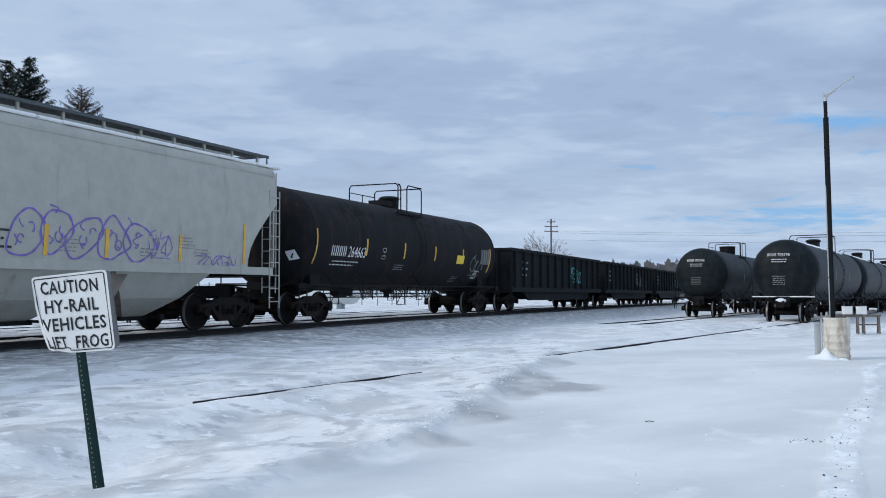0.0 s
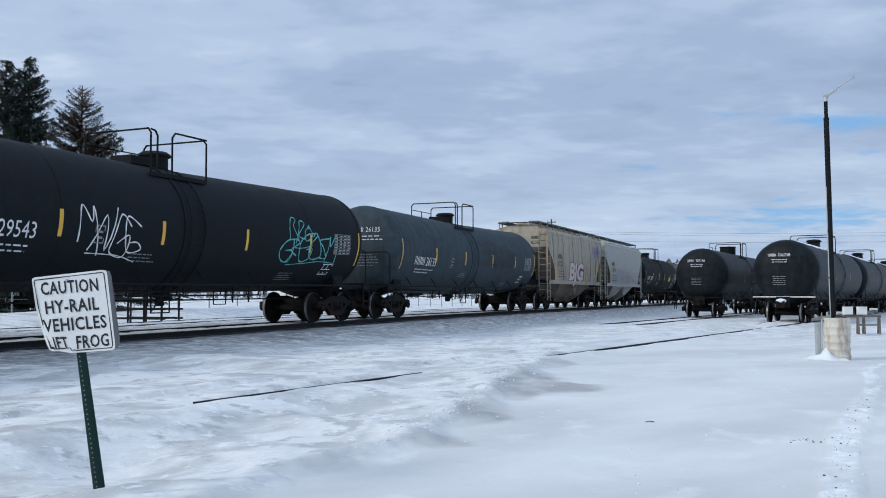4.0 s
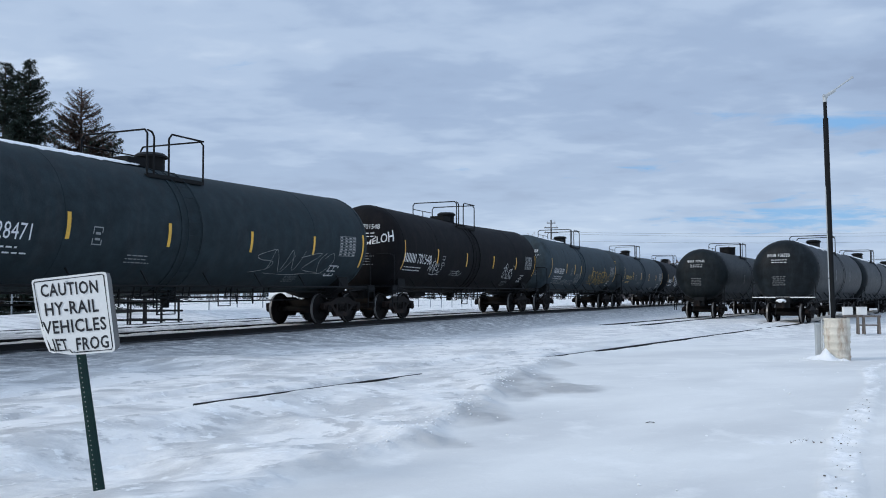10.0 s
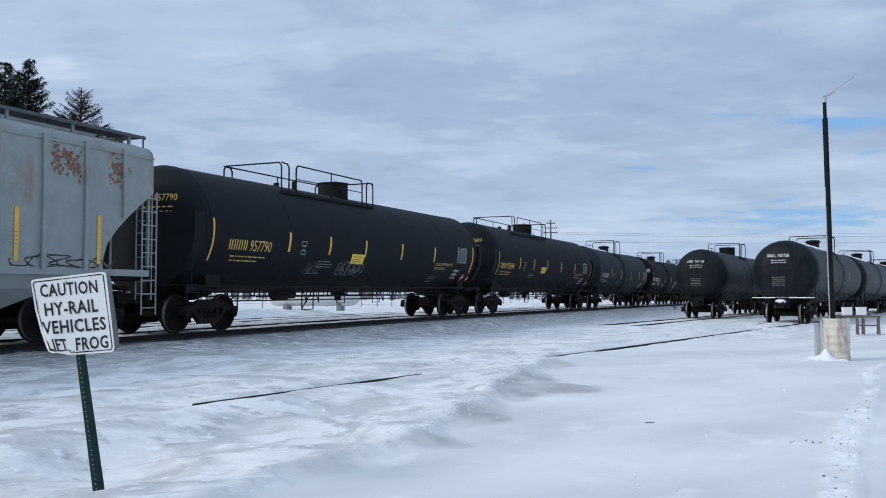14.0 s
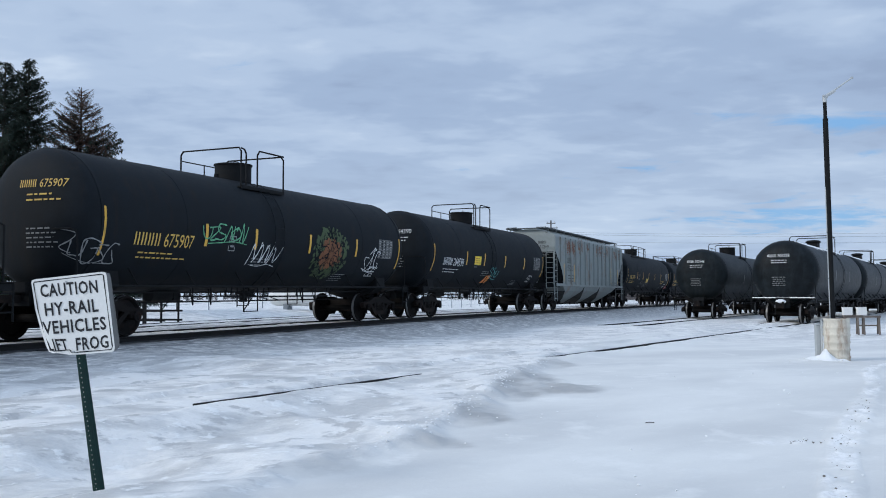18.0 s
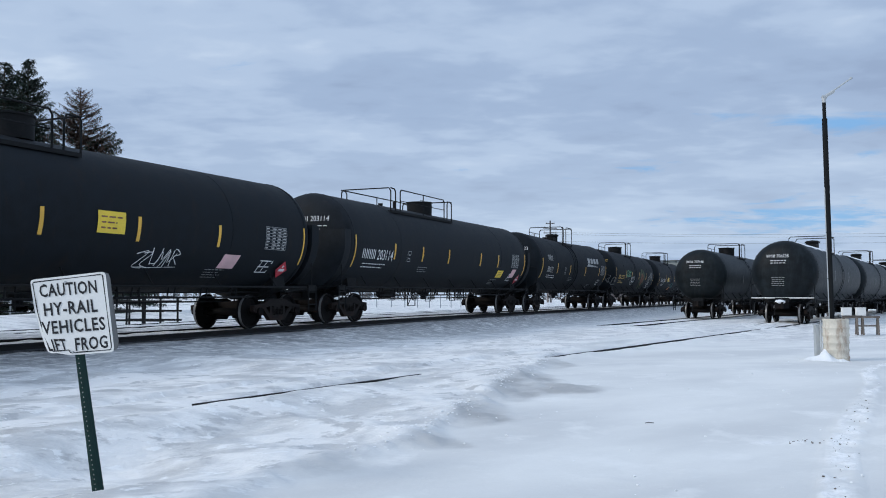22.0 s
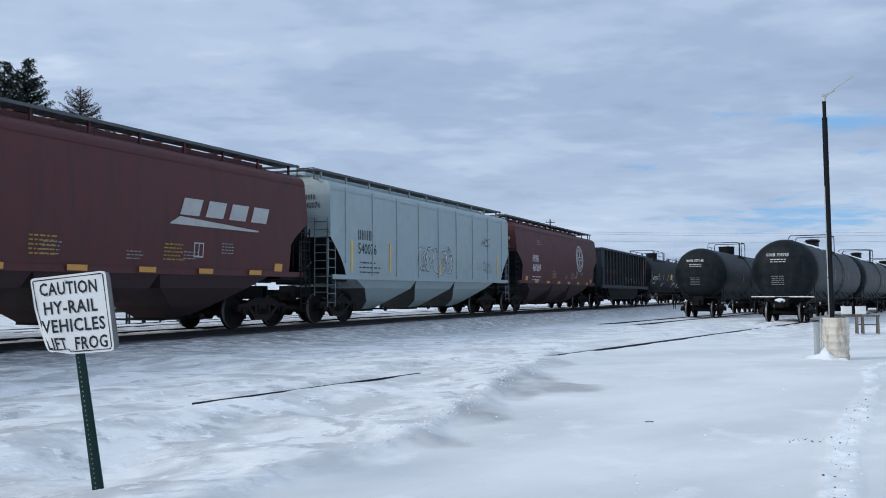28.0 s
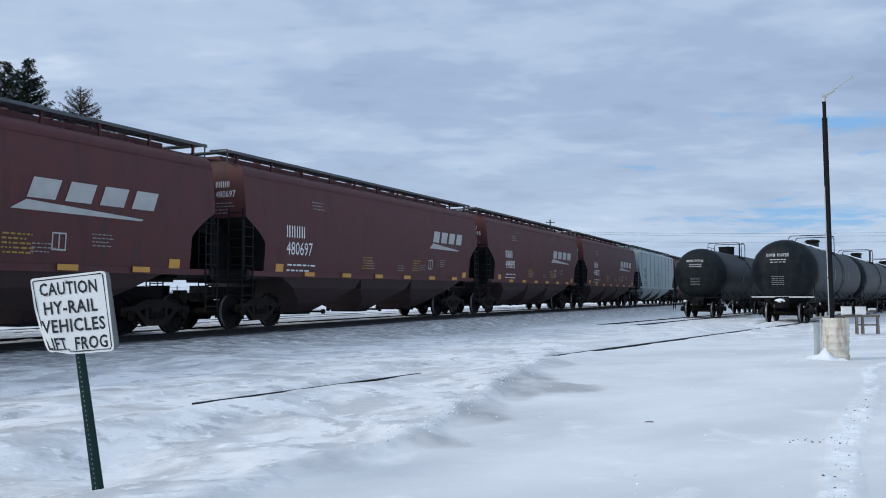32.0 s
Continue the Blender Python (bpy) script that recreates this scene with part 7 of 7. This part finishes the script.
            V += [(P(px, py)[0], yy(px, py) - 0.0010, P(px, py)[1]) for px, py in pts]
            F += [tuple(i + o for i in q) for q in faces]
        me = bpy.data.meshes.new(name)
        me.from_pydata(V, [], F)
        me.materials.append(m_signblack)
        return part(name, me, None, p)

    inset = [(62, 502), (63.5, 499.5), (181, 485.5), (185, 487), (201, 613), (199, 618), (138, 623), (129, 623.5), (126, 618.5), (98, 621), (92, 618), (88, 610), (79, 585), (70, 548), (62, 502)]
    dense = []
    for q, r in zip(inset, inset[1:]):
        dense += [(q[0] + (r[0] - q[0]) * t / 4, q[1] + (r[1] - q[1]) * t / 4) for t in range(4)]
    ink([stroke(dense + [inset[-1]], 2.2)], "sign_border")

    def line(text, x0, y0, x1, y1, tall, lean=0.0):
        pts, faces = words(text, 1.0, bold=0.019, gap=1.08)
        wide = max(q[0] for q in pts)
        res = []
        for u, v in pts:
            t = u / wide
            res.append((x0 + (x1 - x0) * t + v * lean * tall, y0 + (y1 - y0) * t - v * tall))
        return [(res, faces)]

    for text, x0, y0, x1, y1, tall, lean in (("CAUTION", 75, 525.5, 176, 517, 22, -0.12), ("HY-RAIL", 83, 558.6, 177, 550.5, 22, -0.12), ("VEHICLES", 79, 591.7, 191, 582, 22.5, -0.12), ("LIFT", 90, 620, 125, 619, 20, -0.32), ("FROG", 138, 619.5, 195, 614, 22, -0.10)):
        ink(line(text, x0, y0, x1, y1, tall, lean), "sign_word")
    b = bmesh.new()
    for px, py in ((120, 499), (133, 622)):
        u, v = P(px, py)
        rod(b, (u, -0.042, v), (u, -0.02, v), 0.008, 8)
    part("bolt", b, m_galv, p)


sign()


def fir(name, label, at, tall, wide, seed, dead=0.0, full=0.7):
    """A fir with a tapered trunk, drooping whorled limbs and needle sprays; the top share 'dead' is bare and brown."""
    rng = random.Random(seed)
    t = thing(name, label, "tree", "firs behind the tracks", at=pose(*at))
    b = bmesh.new()
    bmesh.ops.create_cone(b, segments=10, radius1=0.22, radius2=0.02, depth=tall, matrix=Matrix.Translation((0, 0, tall / 2)), cap_ends=True)
    part("trunk", b, m_bark, t, smooth=60)
    NV, NF, DV, DF = [], [], [], []
    lb = bmesh.new()
    U = rng.uniform

    def blade(V, F, o, w, half):
        s = Vector((-w.y, w.x, 0.3 * w.z + 0.02)).normalized() * half
        i = len(V)
        V.extend((o - s, o + w, o + s))
        F.append((i, i + 1, i + 2))

    h = tall * 0.04
    while h < tall * 0.99:
        k = h / tall
        reach = wide * (1 - k) ** full + 0.10
        for j in range(7 if k < 0.93 else 4):
            ang = U(0, 6.283)
            L = reach * U(0.62, 1.08)
            out = Vector((math.cos(ang), math.sin(ang), 0))
            side = Vector((-out.y, out.x, 0))
            sag, lift = -0.10 - 0.42 * (1 - k), 0.22 + 0.12 * U(0, 1)
            at_s = lambda q: Vector((0, 0, h)) + out * (L * q) + Vector((0, 0, L * ((0.35 * k + 0.1) * q + sag * q * q + lift * q ** 3)))
            bare = dead > 0 and k > 0.84 + U(-0.12, 0.08)
            brown = dead and min(1.0, max(0.0, (k - 0.25) / 0.45))
            pts = [at_s(q / 4) for q in range(5)]
            for q in range(4):
                rod(lb, pts[q], pts[q + 1], 0.020 - 0.0038 * q, 4, False)
            n = max(4, int(L / (0.045 if dead else 0.080)))
            for m in range(n):
                q = 0.12 + 0.88 * (m + U(0, 1)) / n
                o = at_s(q)
                for sd in (1, -1):
                    ln = (0.10 + 0.26 * L ** 0.6 * (1.05 - q)) * U(0.6, 1.2)
                    tw = (side * sd * U(0.5, 1.0) + out * U(0.4, 0.9) + Vector((0, 0, U(-0.55, 0.15)))) * ln
                    if bare:
                        blade(DV, DF, o, tw, 0.010)
                        for e in range(2):
                            blade(DV, DF, o + tw * U(0.2, 0.9), tw * U(0.2, 0.45) + Vector((U(-1, 1), U(-1, 1), U(-0.6, 1))) * 0.10, 0.007)
                        if U(0, 1) < 0.12 + 0.5 * (q > 0.6) * (k < 0.80):
                            for e in range(4):
                                blade(NV, NF, o + tw * U(0, 1), (tw * 0.3 + Vector((U(-1, 1), U(-1, 1), U(-1, 0.7))) * 0.09), 0.022)
                    else:
                        TV, TF = (DV, DF) if U(0, 1) < brown * (1.25 - q) else (NV, NF)
                        blade(TV, TF, o, tw, 0.020)
                        for e in range(4 if dead else 6):
                            blade(TV, TF, o + tw * U(0, 1.0), (tw.normalized() * 0.10 + Vector((U(-1, 1), U(-1, 1), U(-1.1, 0.7))) * 0.10), 0.024)
        h += 0.15 + 0.20 * (1 - k)
    tagged(part("limb_whorl", lb, m_bark if not dead else m_deadtwig, t), kind="stuff")
    for nm, V, F, mt in (("crown", NV, NF, m_needle), ("dead_crown", DV, DF, m_deadtwig)):
        if F:
            me = bpy.data.meshes.new(nm)
            me.from_pydata([tuple(v) for v in V], [], F)
            me.materials.append(mt)
            tagged(part(nm, me, None, t), kind="stuff")


for px, top, tall_at, wide, seed, dead, lab in ((0, 105, 41.0, 4.6, 3, 0.0, "tall dark green fir behind the second track"), (42, 99, 43.0, 4.8, 4, 0.0, "tall dark green fir with a pointed top"), (137, 151, 42.0, 4.1, 5, 0.38, "half dead fir with a bare brown top")):
    X, Y, _ = on_bearing((px - 784) / 1572, tall_at, 0)
    gz = ground_z(X, Y)
    fir("fir_tree", lab, (X, Y, gz - 0.1), EYE[2] + (525 - top) / 1572 * tall_at - gz + 0.1, wide, seed, dead, 0.7 if dead else 0.9)


def bare_tree(name, label, at, tall, seed, spread=0.55, material=None, levels=5, group=""):
    rng = random.Random(seed)
    t = thing(name, label, "tree", group, at=pose(*at))
    b = bmesh.new()
    tw = []

    def grow(p, d, L, r, lv):
        q = p + d * L
        if lv >= 2:
            rod(b, p, q, r, 5, False)
        else:
            tw.append((p, q, max(r, tall * 0.0011)))
        if lv == 0:
            return
        for _ in range(3 if lv > 1 else 7):
            nd = (d + Vector((rng.uniform(-1, 1), rng.uniform(-1, 1), rng.uniform(-0.35, 0.55))) * spread).normalized()
            grow(p + d * L * rng.uniform(0.55, 1.0), nd, L * rng.uniform(0.6, 0.82), r * 0.6, lv - 1)
    grow(Vector((0, 0, 0)), Vector((0, 0, 1)), tall * 0.24, tall * 0.011, levels)
    part("trunk", b, material or m_bare, t)
    V, F = [], []
    for p, q, r in tw:
        s = (q - p).cross(Vector((rng.uniform(-1, 1), rng.uniform(-1, 1), 0.3))).normalized() * r
        i = len(V)
        V += [p - s, p + s, q]
        F.append((i, i + 1, i + 2))
    me = bpy.data.meshes.new("twigs")
    me.from_pydata([tuple(v) for v in V], [], F)
    me.materials.append(material or m_bare)
    tagged(part("twigs", me, None, t), kind="stuff")
    return t


X, Y, _ = on_bearing((970 - 784) / 1572, 170, 0)
for px, far, tall, seed in ((1490, 150, 10.0, 41), (1512, 165, 10.5, 42), (1536, 150, 10.5, 43), (1562, 160, 11.0, 44), (1590, 150, 10.5, 45)):
    x, y, _ = on_bearing((px - 784) / 1572, far, 0)
    bare_tree("bare_tree", "bare leafless tree behind the parked cars", (x, y, 0.2), tall, seed, spread=0.55, levels=5, group="bare trees behind the parked cars")
bare_tree("bare_tree", "bare leafless tree beyond the tracks", (X, Y, 0.2), 20.5, 31, spread=0.62, levels=6)


def utility_line():
    X, Y, _ = on_bearing((975 - 784) / 1572, 150, 0)
    u = thing("utility_pole", "dark wooden utility pole with three crossarms", "utility pole", at=pose(X, Y, 0.1))
    b = bmesh.new()
    bmesh.ops.create_cone(b, segments=10, radius1=0.18, radius2=0.12, depth=14.4, matrix=Matrix.Translation((0, 0, 7.2)), cap_ends=True)
    part("pole", b, m_pole, u)
    for z, w in ((13.9, 1.5), (13.1, 2.3), (12.3, 2.3)):
        b = bmesh.new()
        box(b, (0, 0, z), (w, 0.14, 0.14), TURN)
        part("crossarm", b, m_pole, u)
        for k in (-0.42 * w, 0.42 * w):
            b = bmesh.new()
            c, s_ = math.cos(radians(TURN)), math.sin(radians(TURN))
            rod(b, (k * c, k * s_, z + 0.07), (k * c, k * s_, z + 0.3), 0.06, 6)
            part("insulator", b, m_galv, u)
    for z, k in ((12.5, 0.3), (12.2, -0.9), (11.0, 0.0)):
        b = bmesh.new()
        X2, Y2, _ = on_bearing((1900 - 784) / 1572, 150, 0)
        a, d = Vector((X, Y, z)), Vector((X2, Y2, z + 0.6 + k * 0.3))
        pts = [a + (d - a) * t + Vector((0, 0, -1.3 * 4 * t * (1 - t) * 0.5)) for t in np.linspace(0, 1, 15)]
        pipe(b, pts, 0.020, 4)
        tagged(single("power_line", b, m_wire, "thin power line strung from the utility pole", "power line", "power lines"))


utility_line()


def far_woods():
    """Low woods along the horizon, one object of each sort."""
    rng = random.Random(77)

    def belt(name, label, material, rows, thick):
        V, F = [], []
        for px0, px1, d0, d1, h0, h1, n in rows:
            for _ in range(n):
                px, d = rng.uniform(px0, px1), rng.uniform(d0, d1)
                X, Y, _z = on_bearing((px - 784) / 1572, d, 0)
                h = rng.uniform(h0, h1)
                wide = h * rng.uniform(0.22, 0.34)
                for k in range(90):
                    a, q = rng.uniform(0, 6.283), math.sqrt(rng.random())
                    z0 = h * (0.05 + 0.93 * rng.random())
                    r = wide * q * max(0.15, math.sin(math.pi * min(1.0, (z0 / h) * 0.55 + 0.42)))
                    bx, by = X + r * math.cos(a), Y + r * math.sin(a)
                    w = h * thick * rng.uniform(0.6, 1.4)
                    i = len(V)
                    V += [(bx - w, by - w * 0.4, z0 - w), (bx + w, by + w * 0.4, z0 - w * rng.uniform(0, 1)), (bx + w * rng.uniform(-1, 1), by, z0 + w * rng.uniform(0.8, 2.2))]
                    F.append((i, i + 1, i + 2))
        me = bpy.data.meshes.new(name)
        me.from_pydata(V, [], F)
        me.materials.append(material)
        tagged(new(name, me), label, "woods", kind="stuff")
    belt("bare_woods", "bare brown woods along the horizon", m_farwood, [(1070, 1330, 300, 420, 9, 15, 150), (1440, 1700, 210, 280, 6, 9.5, 110), (-700, 1000, 320, 450, 2.5, 4.5, 260)], 0.030)
    belt("evergreen_woods", "dark evergreen woods along the horizon", m_fargreen, [(1080, 1330, 380, 460, 10, 17, 110), (-700, 1000, 420, 520, 3.0, 5.5, 150)], 0.048)


far_woods()


def behind_the_train():
    """What shows under and between the cars: gas tank, wire fence, pipe rack, banks."""
    X, Y, _ = on_bearing((556 - 784) / 1572, 52, 0)
    gz = ground_z(X, Y)
    g = thing("gas_tank", "white horizontal gas tank lying in the snow", "gas tank", at=pose(X, Y, gz + 0.05, 0, 0, 105))
    b = bmesh.new()
    lathe_y(b, [(-2.75, 0.0), (-2.72, 0.2), (-2.55, 0.42), (-2.3, 0.52), (2.3, 0.52), (2.55, 0.42), (2.72, 0.2), (2.75, 0.0)], 28, (0, 0, 0.78))
    part("tank", b, m_gastank, g, smooth=50)
    for y in (-1.6, 1.6):
        b = bmesh.new()
        box(b, (0, y, 0.17), (0.9, 0.25, 0.36))
        part("foot", b, m_greybox, g)
    b = bmesh.new()
    rod(b, (0, 0, 1.28), (0, 0, 1.48), 0.2, 14)
    part("valve_hood", b, m_gastank, g)
    # wire fence
    f = thing("wire_fence", "low wire fence with thin steel posts in the snow", "fence")
    b = bmesh.new()
    rod(b, (0, 0, -0.3), (0, 0, 1.35), 0.035, 6)
    post = mesh_of("post", b, m_greybox)
    ends_ = []
    for k in range(34):
        x, y = -31.0 - 0.1 * k, 8 + 2.7 * k
        part("post", post, None, f, at=pose(x, y, ground_z(x, y)))
        ends_.append(Vector((x, y, ground_z(x, y))))
    for z in (0.35, 0.8, 1.25):
        b = bmesh.new()
        pipe(b, [e + Vector((0, 0, z)) for e in ends_], 0.010, 4)
        part("wire", b, m_greybox, f)
    # pipe rack
    X, Y, _ = on_bearing((258 - 784) / 1572, 31, 0)
    gz = ground_z(X, Y)
    r = thing("storage_rack", "dark steel pipe rack standing behind the tracks", "rack", at=pose(X, Y, gz, 0, 0, 96))
    for i, y in enumerate((-1.0, -0.3, 0.35, 1.0)):
        for x in (-0.5, 0.5):
            b = bmesh.new()
            rod(b, (x, y, -0.2), (x, y, 1.1), 0.04, 6)
            part("upright", b, m_steel, r)
    for z in (0.3, 0.62, 0.95):
        for x in (-0.5, 0.5):
            b = bmesh.new()
            rod(b, (x, -1.15, z), (x, 1.15, z), 0.035, 6)
            part("rail", b, m_steel, r)


behind_the_train()


def lot_litter():
    rng = random.Random(12)
    b = bmesh.new()
    x, y = -2.06, 10.8
    pipe(b, [(-0.055, 0, 0.010), (-0.01, 0.012, 0.016), (0.05, 0.02, 0.010)], 0.005, 6)
    single("stick", b, m_bark, "dark broken stick on the snow", "stick", at=pose(x, y, ground_z(x, y), 0, 0, 20))
    V = bmesh.new()
    for k in range(90):
        if k < 66:
            y = rng.choice((8.3, 9.4, 10.1, 10.3, 11.4, 12.6, 13.4)) + rng.gauss(0, 0.35)
            x = float(np.interp(y, (8.1, 10.2, 12.2, 14.7), (0.0, 0.03, 0.23, 0.49))) + rng.gauss(0, 0.07)
        else:
            x = rng.gauss(-0.30, 0.13)
            y = 10.48 + 0.43 * x + rng.gauss(0, 0.05)
        s = 0.004 + 0.011 * rng.random() ** 2.5
        bmesh.ops.create_icosphere(V, subdivisions=1, radius=s, matrix=Matrix.Translation((x, y, ground_z(x, y) + s * 0.3)) @ Matrix.Diagonal((1, 1.3, 0.6, 1)))
    V2 = bmesh.new()
    for k in range(300):
        if k < 250:
            y = rng.choice((8.75, 10.4, 10.4, 12.6, 13.4, 15.5)) + rng.gauss(0, 0.5)
            x = float(ridge_x(y)) + rng.gauss(-0.02, 0.10)
        else:
            x, y = rng.uniform(-4.0, 1.0), rng.uniform(7.5, 17)
        s = rng.uniform(0.004, 0.015)
        lump = bmesh.ops.create_icosphere(V2, subdivisions=1, radius=s, matrix=Matrix.Translation((x, y, ground_z(x, y) + s * 0.2)) @ Matrix.Rotation(rng.uniform(0, 3), 4, "Z") @ Matrix.Diagonal((1.5, 1.0, 0.7, 1)))
        for w in lump["verts"]:
            w.co += Vector((rng.uniform(-1, 1), rng.uniform(-1, 1), rng.uniform(-1, 1))) * s * 0.35
    single("snow_crumbs", V2, m_snowcap, "white crumbs of snow along the ploughed edge", "snow", kind="stuff", smooth=40)
    single("dirt_clods", V, m_wood, "brown dirt clods along the tyre track", "dirt", kind="stuff")


lot_litter()


# ---- what moves ----
SPEED_T = (0, 4, 8, 12, 16, 20, 24, 28, 32)
SPEED_V = (12.31, 12.14, 11.80, 11.61, 11.81, 11.79, 11.58, 11.39, 11.54)


def run(t):
    """Metres that the train has gone after t seconds."""
    s = 0.0
    for (a, b), (v, w) in zip(zip(SPEED_T, SPEED_T[1:]), zip(SPEED_V, SPEED_V[1:])):
        if t <= a:
            break
        e = min(t, b) - a
        s += v * e + (w - v) * e * e / (2 * (b - a))
    return s


def motions():
    for car, u in TRAIN:
        rows = []
        for k in range(65):
            y = u + run(k / 2)
            a, b = float(rise(y - 6.3)), float(rise(y + 6.3))
            rows.append((k / 2, pose(TRACK_X, y, RAIL_Z + (a + b) / 2, math.degrees(math.atan((b - a) / 12.6)))))
        walk(car, rows)
    moving = {car for car, _ in TRAIN}
    lead = None
    for w in WHEELSETS:
        if w.parent.parent not in moving:
            continue
        if lead is None:
            lead = w
            n = 32 * FPS
            walk(w, [(32 * k / n, Euler((-run(32 * k / n) / WHEEL_R, 0, 0)).to_matrix().to_4x4()) for k in range(n + 1)])
        else:
            w.rotation_mode = "QUATERNION"
            w.animation_data_create()
            w.animation_data.action = lead.animation_data.action
            w.animation_data.action_slot = lead.animation_data.action_slot


motions()
